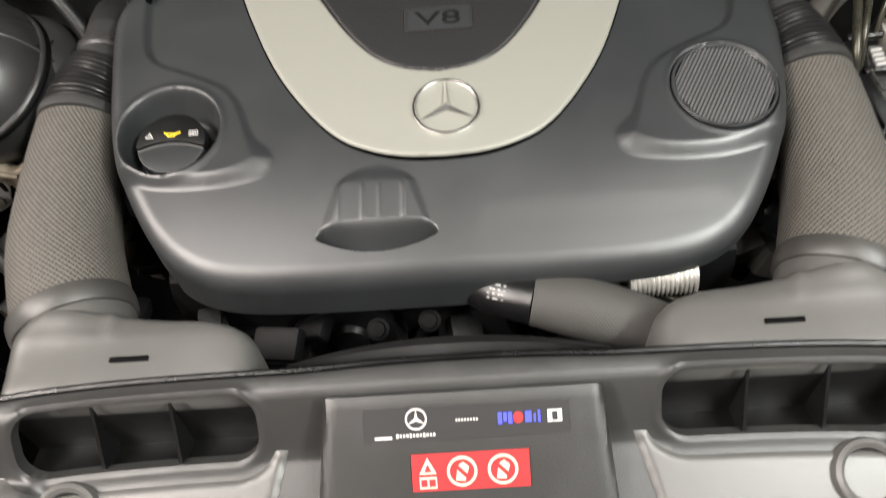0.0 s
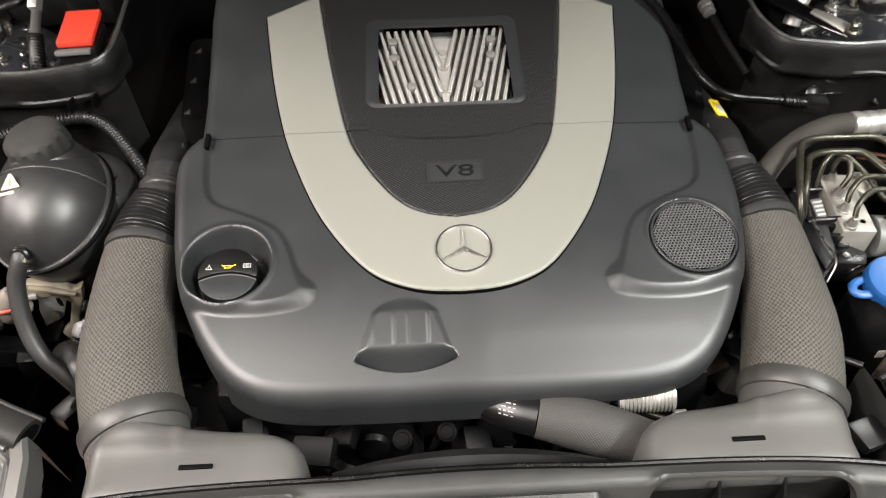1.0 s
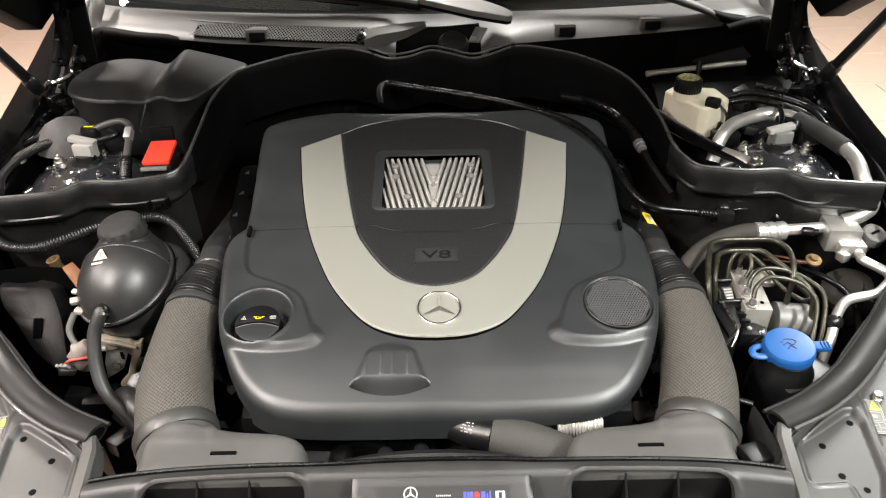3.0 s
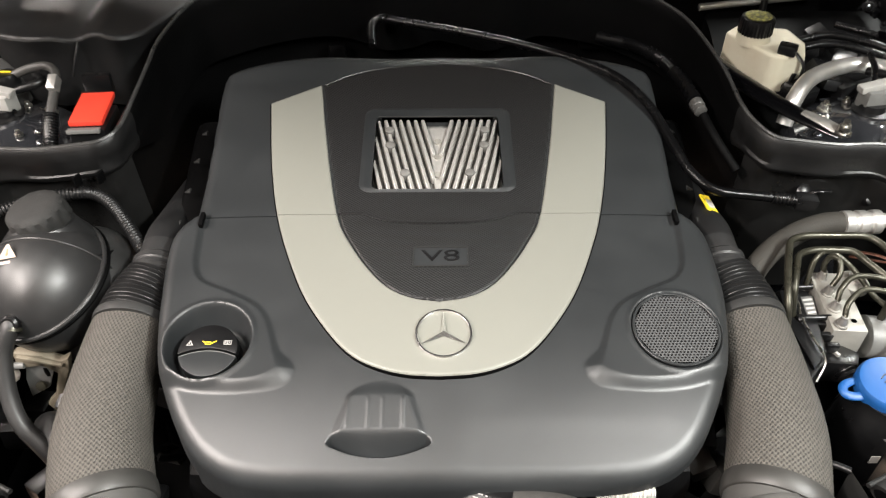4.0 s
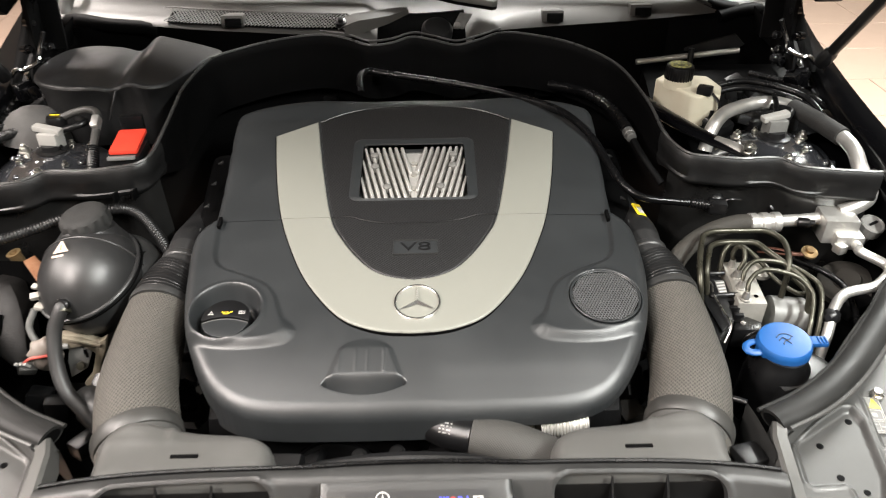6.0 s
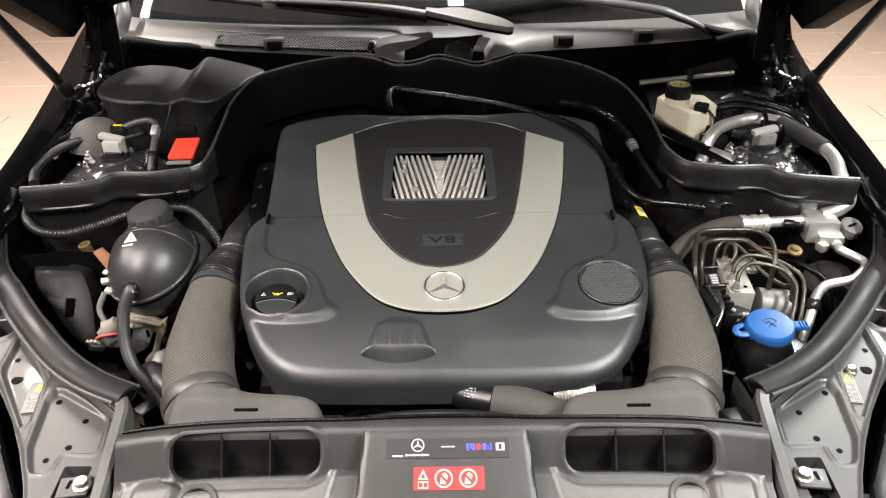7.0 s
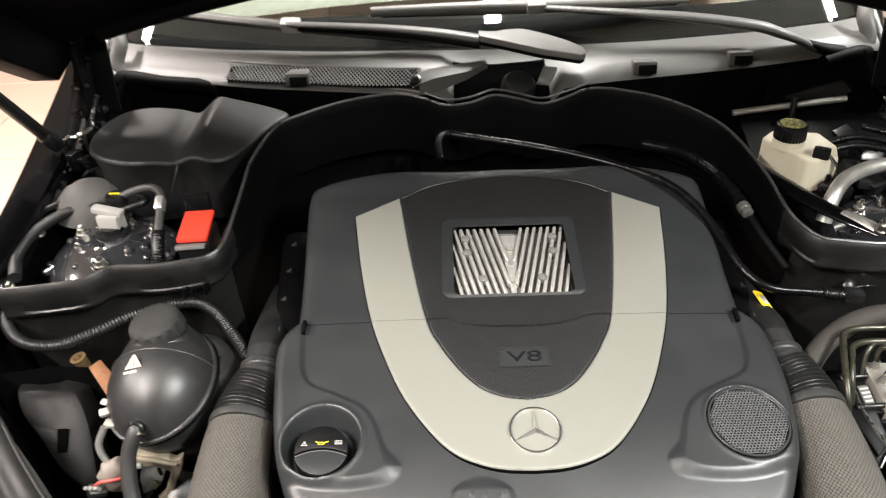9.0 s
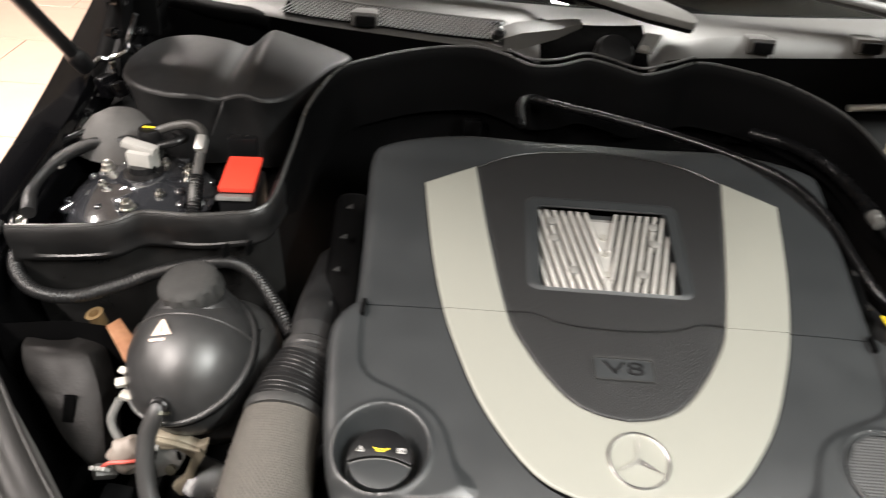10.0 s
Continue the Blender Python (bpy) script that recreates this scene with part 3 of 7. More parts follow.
SIDE_TOP = [(0.690, 0.924, 0.889), (0.63, 0.929, 0.891), (0.578, 0.938, 0.893), (0.545, 0.958, 0.898), (0.492, 0.960, 0.897), (0.445, 0.968, 0.898), (0.418, 0.976, 0.899), (0.401, 1.000, 0.904)]
path = flip(SIDE_TOP, -1) + SEAL_ARCH[2:-2] + [(0.390, 1.035, 0.912)] + SIDE_TOP[::-1]
line = spline(path, 6)
rows = []
for i, q in enumerate(line):
    t = Vector(line[min(i + 1, len(line) - 1)] - line[max(i - 1, 0)])
    n = Vector((-t.y, t.x, 0)).normalized()
    wav = 0.0015 * math.sin(q[0] * 37 + q[1] * 23)
    arch = float(smooth01(1.0, 1.12, np.array(q[1])))
    side_sec = ((0.004, -0.049), (0.002, -0.048), (-0.0005, -0.046), (-0.0025, -0.042), (-0.0030, -0.039), (-0.0012, -0.036 + wav), (-0.004, -0.020), (-0.0035, -0.005), (0.0, 0.0005), (0.004, 0.001), (0.009, -0.004), (0.013, -0.014), (0.022, -0.05))
    arch_sec = ((-0.004, -0.10), (-0.005, -0.085), (-0.006, -0.070), (-0.006, -0.055), (-0.005, -0.040), (-0.004, -0.028 + wav), (-0.0035, -0.016), (-0.003, -0.005), (0.0, 0.0005), (0.003, 0.001), (0.006, -0.004), (0.009, -0.014), (0.016, -0.05))
    sec = [(a[0] * (1 - arch) + b[0] * arch, a[1] * (1 - arch) + b[1] * arch) for a, b in zip(side_sec, arch_sec)]
    rows.append([Vector(q) + n * o + Vector((0, 0, h)) for o, h in sec])
cut0, cut1 = [i for i, q in enumerate(line) if q[1] > 1.03][0], [i for i, q in enumerate(line) if q[1] > 1.03][-1]
# one seal in two tones: sides light for sheen, arch black for shade
for r in (rows[: cut0 + 1], rows[cut1:]):
    part("side_strip", loft(r), SIDERUB, seal, "rubber side strip, lightened for its sheen")
part("arch_strip", loft(rows[cut0 : cut1 + 1]), DULL, seal, "rubber arch, blackened for the shade on it")
part("rear_lip", sweep([Vector((x, y + 0.020, z + 0.004)) for x, y, z in SEAL_ARCH if abs(x) < 0.19], 0.0020, 6, 6), BEAD, seal, "second thin lip behind the seal")
# pale bead drawn in as the highlight on the seal's top edge
part("top_bead", sweep([Vector(q) + Vector((0, 0.002, 0.0015)) for q in path], 0.0025, 6, 6), BEAD, seal, "pale top bead for the highlight on the edge")
for k in range(2):
    part("joint_cut", box((-0.424 - 0.026 * k, 0.960 - 0.008 * k, 0.858), (0.003, 0.012, 0.016), 0.001, (0, 0, -20)), DULL, seal)
for s in (-1, 1):
    w = [[(s * x, y + 0.008, z - 0.04), (s * x, y + 0.015, z - 0.12), (s * x, y + 0.03, z - 0.26)] for x, y, z in spline(SIDE_TOP, 3)]
    part("partition", loft(w), PARTM, car, "black partition wall")


# ---- front panels beside the lamps ----
def flat(w, h, cx=0.0, cy=0.0):
    return [(cx - w / 2, cy - h / 2), (cx + w / 2, cy - h / 2), (cx + w / 2, cy + h / 2), (cx - w / 2, cy + h / 2)]


INNER = [(0.398, 0.36), (0.404, 0.45), (0.416, 0.537), (0.448, 0.562), (0.503, 0.607), (0.578, 0.686), (0.634, 0.742), (0.690, 0.796)]
OUTER = [(0.712, 0.770), (0.712, 0.735), (0.700, 0.700), (0.675, 0.668), (0.645, 0.642), (0.622, 0.620), (0.597, 0.588), (0.567, 0.549), (0.537, 0.502), (0.510, 0.452), (0.470, 0.36)]


def lamp_panel(side):
    sdf = poly_sdf(INNER + OUTER)
    pa = poly_sdf([(0.621, 0.697), (0.607, 0.690), (0.575, 0.655), (0.549, 0.618), (0.551, 0.608), (0.541, 0.543), (0.546, 0.538), (0.549, 0.536), (0.612, 0.626), (0.618, 0.640)])
    pb = poly_sdf([(0.525, 0.596), (0.517, 0.595), (0.448, 0.555), (0.441, 0.548), (0.435, 0.499), (0.440, 0.494), (0.476, 0.496), (0.482, 0.490), (0.484, 0.470), (0.489, 0.465), (0.503, 0.466), (0.508, 0.471), (0.522, 0.503), (0.531, 0.578)])

    def z(x, y):
        x = x * side
        d = np.minimum(pa(x, y), pb(x, y))
        rim = np.clip(-sdf(x, y), 0, 0.02)
        pr = np.hypot((x - 0.657) * 0.9, y - 0.716) - 0.0185
        return 0.748 + 0.10 * (y - 0.59) + 0.004 * np.exp(-((pr - 0.003) / 0.004) ** 2) - 0.0060 * smooth01(0.0030, -0.0030, d) + 0.0014 * np.exp(-((d - 0.0050) / 0.0024) ** 2) - 0.006 * smooth01(0.008, 0.0, rim)

    xs = sorted((side * 0.395, side * 0.715))
    hole = rbox_sdf(0.449, 0.437, 0.017, 0.036, 0.003)
    port = lambda x, y: np.hypot((x - 0.657) * 0.9, y - 0.716) - 0.0185
    cut = lambda x, y: np.minimum(hole(x, y), port(x, y))
    lp = part("headlamp_panel", field(lambda x, y: np.maximum(sdf(x * side, y), -cut(x * side, y)), z, (xs[0], 0.355), (xs[1], 0.795), 0.0017, (0, 0, -0.03)), BODY, car, "dark metallic painted pressed steel panel")
    for x, y, r in ((0.593, 0.622, 0.008), (0.609, 0.660, 0.004), (0.518, 0.581, 0.0042), (0.470, 0.548, 0.0042), (0.476, 0.506, 0.0042), (0.497, 0.487, 0.0038)):
        zz = float(z(np.array(side * x), np.array(y)))
        part("hole", lathe([(0, 0.0006), (r, 0.0006), (r, -0.003)], (side * x, y, zz), segs=16), DULL, lp, "dark punched hole")
    # warning label with yellow triangle
    lx, ly = 0.554, 0.589
    zz = float(z(np.array(side * lx), np.array(ly))) + 0.0008
    m = pose(side * lx, ly, zz + 0.0006, 5.7, 0, side * -8)
    lab = tagged(finish("warning_label", prism([(-0.0105, -0.027), (0.0105, -0.027), (0.0105, 0.026), (-0.0105, 0.026)], 0, 0.0006, 0, m), LABELM), "worn grey foil warning label with a yellow triangle", "label")
    part("yellow_triangle", prism([(-0.004, 0.010), (0.0095, 0.010), (0.0035, 0.0235), (0.0020, 0.0235)], 0.0006, 0.0012, 0, m), YELLOW, lab)
    edges = [flat(0.021, 0.0008, 0, -0.0266), flat(0.021, 0.0008, 0, 0.0256), flat(0.0008, 0.053, -0.0101, 0), flat(0.0008, 0.053, 0.0101, 0)]
    for y0, y1 in ((-0.0075, 0.0065), (-0.024, -0.010)):
        edges += [flat(0.016, 0.0009, 0, y0), flat(0.016, 0.0009, 0, y1), flat(0.0009, y1 - y0, -0.008, (y0 + y1) / 2), flat(0.0009, y1 - y0, 0.008, (y0 + y1) / 2)]
    edges += [flat(0.0008, 0.012, 0, -0.017), flat(0.005, 0.0011, -0.004, -0.015), flat(0.005, 0.0011, 0.004, -0.018), flat(0.006, 0.005, -0.001, -0.0005)]
    for q in edges:
        part("print_bar", prism(q, 0.0006, 0.0012, 0, m), GREYC, lab)
    if side > 0:
        part("bolt", lathe([(0.008, 0), (0.008, 0.003), (0.006, 0.004), (0.0055, 0.008), (0.0045, 0.009), (0, 0.009)], (0.569, 0.618, 0.746), segs=18), ZINC, lp, "bright plated bolt")
    br = part("bracket", box((side * 0.441, 0.440, 0.737), (0.036, 0.030, 0.004), 0.0015, (0, 0, side * -8)), BODY, lp)
    part("bolt", lathe([(0.011, 0), (0.011, 0.003), (0.008, 0.004), (0.0075, 0.010), (0, 0.011)], (side * 0.430, 0.440, 0.739), segs=16), ZINC, br, "bright plated bolt")
    part("slot", box((side * 0.447, 0.442, 0.7395), (0.004, 0.012, 0.001), 0), DULL, br)
    # channel and bulb seal along the inner edge
    ch = []
    for x, y in spline(INNER[2:], 5):
        n = Vector((-0.62, 0.78, 0)).normalized()
        ch.append([(side * (x + n.x * o), y + n.y * o, 0.745 + 0.10 * (y - 0.59) + h) for o, h in ((-0.003, -0.004), (0.000, 0.006), (0.003, 0.0085), (0.006, 0.006), (0.009, 0.008), (0.012, 0.017), (0.015, 0.019), (0.020, 0.015), (0.022, -0.06))])
    part("gutter", loft(ch), BODY, lp, "folded gutter edge")
    strip = [(0.409, 0.556, 0.774), (0.468, 0.585, 0.775), (0.530, 0.631, 0.777), (0.604, 0.706, 0.782), (0.655, 0.764, 0.790), (0.698, 0.812, 0.802), (0.722, 0.868, 0.826), (0.727, 0.925, 0.852), (0.722, 0.958, 0.874)]
    tube = thing("bulb_seal", (side * 0.53, 0.63, 0.777), "worn grey-black hollow rubber seal along the wing", "rubber seal")
    part("tube", sweep(flip(strip, side), [0.0175, 0.0185, 0.0190, 0.0190, 0.0185, 0.0165, 0.014, 0.012, 0.009], 20, flat=0.62), WINGSEAL, tube)
    part("inner_bead", sweep(flip([(x - 0.0125, y + 0.0125, z + 0.0045) for x, y, z in strip[:7]], side), 0.0026, 8), WINGSEAL, tube)
    part("outer_bead", sweep(flip([(x + 0.0150, y - 0.0135, z + 0.001) for x, y, z in strip[:6]], side), 0.0030, 8), BODY, tube, "bright folded metal edge")
    e0, e1 = Vector(strip[0]), Vector(strip[1])
    back = (e0 - e1).normalized() * 0.0012
    part("hollow_end", sweep(flip([e0 + back, e0 + back * 0.2], side), 0.0125, 16, 2, flat=0.6), DULL, tube, "dark hollow end of the seal")
    # grey strip closing the panel against the front carrier
    part("side_strip", loft([[(side * (x + o), y, z0 + h) for o, h in ((0.000, -0.03), (0.001, 0.0), (0.005, 0.004), (0.017, 0.002), (0.019, -0.02))] for x, y, z0 in ((0.384, 0.36, 0.745), (0.388, 0.42, 0.757), (0.392, 0.48, 0.77), (0.398, 0.53, 0.775), (0.408, 0.556, 0.775))]), GREY, lp, "grey plastic edge strip")
    # the headlamp outside the panel
    hl = thing("headlamp", (side * 0.66, 0.55, 0.68), "clear headlamp unit with a dark housing", "headlamp")
    part("housing", prism([(side * x, y) for x, y in ((0.715, 0.765), (0.655, 0.715), (0.640, 0.65), (0.632, 0.61), (0.575, 0.525), (0.52, 0.445), (0.49, 0.37), (0.60, 0.37), (0.70, 0.55), (0.76, 0.74))], 0.58, 0.722, 0.012), PLASTIC, hl)
    part("lens", loft([[(side * (x + o), y, zz) for o, zz in ((0.0, 0.726), (0.05, 0.715), (0.09, 0.66), (0.10, 0.58))] for x, y in ((0.50, 0.36), (0.58, 0.48), (0.64, 0.58), (0.67, 0.70), (0.72, 0.77))]), PLASTIC, hl)


for s in (-1, 1):
    lamp_panel(s)

# ---- front carrier with air inlets ----
PROFILE = [(0.488, 0.765), (0.4885, 0.790), (0.486, 0.7955), (0.481, 0.797), (0.473, 0.796), (0.468, 0.7925), (0.442, 0.759), (0.436, 0.753), (0.428, 0.750), (0.36, 0.722), (0.30, 0.70)]
pl = np.array(PROFILE)
ps = np.r_[0, np.cumsum(np.hypot(*np.diff(pl, axis=0).T))]


def slam_place(x, s, h):
    y, z = float(np.interp(s, ps, pl[:, 0])), float(np.interp(s, ps, pl[:, 1]))
    bow = 0.013 * max(0.0, 1 - (x / 0.11) ** 2) if s < ps[4] else 0.0
    return x, y + bow * (1 - min(1.0, s / ps[4])) - 0.018 * (abs(x) / 0.38) ** 5, z + h


front = thing("front_carrier", (0, 0.45, 0.7), "dark grey plastic front carrier panel with two air inlets", "front panel")
slot_s = (ps[5] + ps[6]) / 2 + 0.001
slots = [rbox_sdf(sx * 0.233, slot_s, 0.088, 0.0265, 0.02) for sx in (-1, 1)]
slam_sdf = lambda x, s: np.maximum.reduce([np.abs(x) - 0.382, np.abs(s - ps[-1] / 2) - ps[-1] / 2, -slots[0](x, s), -slots[1](x, s)])
ridge = lambda x, s: 0.0022 * np.exp(-((np.minimum(slots[0](x, s), slots[1](x, s)) - 0.004) / 0.003) ** 2) + 0.016 * smooth01(0.30, 0.315, np.abs(x)) * smooth01(0.362, 0.35, np.abs(x)) * smooth01(ps[6], ps[7] + 0.02, s)
part("rear_lip", sweep([Vector(slam_place(x, ps[2], 0.0015)) for x in np.linspace(-0.378, 0.378, 31)], 0.0028, 8, 2), RUBBER, front, "thin black sealing lip")
part("panel", field(slam_sdf, ridge, (-0.382, 0), (0.382, ps[-1]), 0.0025, (0, 0.008, -0.006), slam_place), SLAM, front)
plate_sdf = lambda x, s: np.maximum.reduce([np.abs(x) - 0.374, 0.120 - np.abs(x) + 0.25 * (s - slot_s), 0.0135 - np.minimum(slots[0](x, s), slots[1](x, s)), slot_s + 0.020 - s, s - ps[-1] + 0.002])
for sx in (-1, 1):
    part("lower_plate", field(lambda x, s: np.maximum(plate_sdf(x, s), -sx * x), lambda x, s: ridge(x, s) + 0.0035 - 0.003 * smooth01(0.004, 0, -plate_sdf(x, s)), (min(0, sx * 0.376), slot_s), (max(0, sx * 0.376), ps[-1]), 0.003, (0, 0, -0.006), slam_place), GREY, front, "lighter grey lower plate")
for sx in (-1, 1):
    # shallow pocket; its near-black colour stands for the shade of a deeper inlet
    inlet = part("inlet", loft([[(sx * x, y, z) for x in (0.142, 0.18, 0.235, 0.29, 0.325)] for y, z in ((0.438, 0.748), (0.452, 0.740), (0.463, 0.738), (0.4655, 0.786))]), INLET, front, "inlet floor and back, blackened to look deep")
    for x in (0.205, 0.262):
        v = prism([(0.437, 0.752), (0.468, 0.794), (0.466, 0.78), (0.464, 0.739), (0.452, 0.741)], -0.0012, 0.0012, 0, Matrix(((0, 0, 1, sx * x), (1, 0, 0, 0), (0, 1, 0, 0), (0, 0, 0, 1))))
        part("divider", v, PLASTIC, inlet)
    cup = lathe([(0.0175, -0.004), (0.0185, 0.002), (0.0215, 0.0045), (0.0245, 0.003), (0.026, -0.001), (0.026, -0.012)], (sx * 0.285, 0.405, 0.747), (0, -0.35, 1), 36)
    cap = part("cap_rim", cup, GREY, front, "round grey rim")
    part("cap_floor", lathe([(0, -0.006), (0.006, -0.004), (0.008, -0.0055), (0.0150, -0.005), (0.0182, -0.001), (0.0182, -0.012)], (sx * 0.285, 0.405, 0.747), (0, -0.35, 1), 28), PLASTIC, cap, "glossy dark recess")
# raised latch cover in the middle with two labels
CB = [(-0.093, 0.462), (0.101, 0.462), (0.112, 0.36), (-0.106, 0.36)]
cbs = poly_sdf(CB)
cb_z = lambda x, y: 0.8005 + 0.74 * (y - 0.4515) + 0.0 * x
hood_latch = part("latch_cover", field(cbs, lambda x, y: cb_z(x, y) - 0.008 * (1 - np.sqrt(1 - (1 - np.clip(-cbs(x, y) / 0.008, 0, 1)) ** 2)), (-0.115, 0.355), (0.115, 0.465), 0.004, (0, 0.012, -0.05)), SLAM, front, "raised grey plastic latch cover")
tilt = math.degrees(math.atan(0.74))


def on_latch(x, y, h=0.0):
    return pose(x, y, cb_z(0, y) + 0.0006 + h, tilt, 0, 0)


lab = tagged(finish("oil_label", prism(flat(0.140, 0.0225), 0, 0.0008, 0, on_latch(0.0055, 0.4415)), BLACKL), "black label with coloured print bars on the latch cover", "label")
LB = on_latch(0.0055, 0.4415)
for mt, w, h, cx, cy in ((WHITEL, 0.012, 0.002, -0.0575, -0.0085),  (BLUEL, 0.0030, 0.008, 0.0230, 0.001), (BLUEL, 0.0026, 0.006, 0.0266, 0.0018), (BLUEL, 0.0030, 0.008, 0.0300, 0.001), (BLUEL, 0.0046, 0.0075, 0.0424, 0.0012), (BLUEL, 0.0016, 0.0055, 0.0468, 0.0002), (BLUEL, 0.0018, 0.008, 0.0498, 0.0012), (WHITEL, 0.010, 0.0085, 0.0605, 0.001), (BLACKL, 0.0035, 0.006, 0.0605, 0.001)):
    part("print_bar", prism(flat(w, h, cx, cy), 0.0008, 0.0014 if mt is not BLACKL else 0.0018, 0, LB), mt, lab)
part("print_disc", prism([(0.0355 + 0.0036 * math.cos(a), 0.001 + 0.004 * math.sin(a)) for a in (math.tau * i / 16 for i in range(16))], 0.0008, 0.0014, 0, LB), REDL, lab)
for k in range(12):
    # two lines of small print
    part("print_bar", prism(flat(0.0016, 0.0019 if k % 4 else 0.0028, -0.0478 + 0.0023 * k, -0.0075), 0.0008, 0.0014, 0, LB), WHITEL, lab)
    if k < 8:
        part("print_bar", prism(flat(0.0013, 0.0016, -0.0068 + 0.0020 * k, 0.0015), 0.0008, 0.0014, 0, LB), WHITEL, lab)
part("print_ring", ring_flat(0.0062, 0.0076, 0.0014, LB @ Matrix.Translation((-0.0345, 0.0035, 0))), WHITEL, lab)
part("print_star", prism([(-0.0345 + r * math.sin(a), 0.0035 + r * math.cos(a)) for r, a in ((0.0068, 0), (0.0013, math.pi / 3), (0.0068, math.tau / 3), (0.0013, math.pi), (0.0068, 2 * math.tau / 3), (0.0013, 5 * math.pi / 3))], 0.0008, 0.0014, 0, LB), WHITEL, lab)
LR = on_latch(0.0065, 0.4145)
warn = tagged(finish("warning_sticker", prism(flat(0.081, 0.0255), 0, 0.0008, 0, LR), REDL), "red warning sticker with pale pictograms on the latch cover", "label")
part("pictogram", prism([(-0.0355, -0.001), (-0.0235, -0.001), (-0.0295, 0.0105)], 0.0008, 0.0014, 0, LR), CREAML, warn)
part("pictogram", prism(flat(0.012, 0.008, -0.0295, -0.007), 0.0008, 0.0014, 0, LR), CREAML, warn)
for cx in (-0.006, 0.022):
    disc = part("pictogram", prism([(cx + 0.0105 * math.cos(a), 0.0 + 0.0105 * math.sin(a)) for a in (math.tau * i / 28 for i in range(28))], 0.0008, 0.0014, 0, LR), CREAML, warn)
    core = [(cx + 0.0084 * math.cos(a), 0.0084 * math.sin(a)) for a in (math.tau * i / 28 for i in range(28))]
    part("core", prism(core, 0.0014, 0.0017, 0, LR), REDL, disc)
    part("figure", prism([(cx - 0.0045, -0.006), (cx + 0.002, -0.0065), (cx + 0.005, 0.003), (cx + 0.001, 0.0065), (cx - 0.003, 0.004)], 0.0017, 0.0020, 0, LR), CREAML, disc)
    part("stroke", prism([(cx - 0.0066, 0.0048), (cx - 0.0048, 0.0066), (cx + 0.0066, -0.0048), (cx + 0.0048, -0.0066)], 0.0020, 0.0023, 0, LR), REDL, disc)
part("pictogram_line", prism([(-0.0320, 0.0005), (-0.0270, 0.0005), (-0.0295, 0.0060)], 0.0014, 0.0017, 0, LR), REDL, warn)
for k in range(2):
    part("pictogram_line", prism(flat(0.0042, 0.0050, -0.0323 + 0.0056 * k, -0.007), 0.0014, 0.0017, 0, LR), REDL, warn)


# ---- engine cover ----
def plane_z(y):
    return 0.83 + 0.17 * (y - 0.712)


HALF = [(0, 0.569), (0.10, 0.569), (0.172, 0.572), (0.215, 0.583), (0.246, 0.607), (0.271, 0.646), (0.289, 0.688), (0.301, 0.743), (0.307, 0.80), (0.307, 0.845), (0.299, 0.868),
        (0.289, 0.881), (0.287, 0.90), (0.291, 0.98), (0.297, 1.06), (0.301, 1.118), (0.299, 1.142), (0.287, 1.155), (0.24, 1.170), (0.15, 1.184), (0, 1.19)]
half = [tuple(p) for p in spline(HALF, 4)]
plan = poly_sdf(mirror_pts(half))


def outline(x, y):
    # the front half sits a few millimetres off the middle
    return plan(x - 0.004 * smooth01(0.86, 0.76, y), y)


BOSS = [(0.275, 0.862), (0.270, 0.81), (0.258, 0.785), (0.228, 0.770), (0.195, 0.752), (0.178, 0.73), (0.165, 0.695), (0.152, 0.676), (0.165, 0.663), (0.20, 0.657), (0.245, 0.660), (0.29, 0.675), (0.36, 0.70), (0.36, 0.93), (0.277, 0.93)]
boss = poly_sdf([tuple(p) for p in spline(BOSS, 3)])
OIL, GRILLE = (-0.236, 0.707), (0.2435, 0.716)
SEAM = 0.877
BOSS_UP = 0.0032


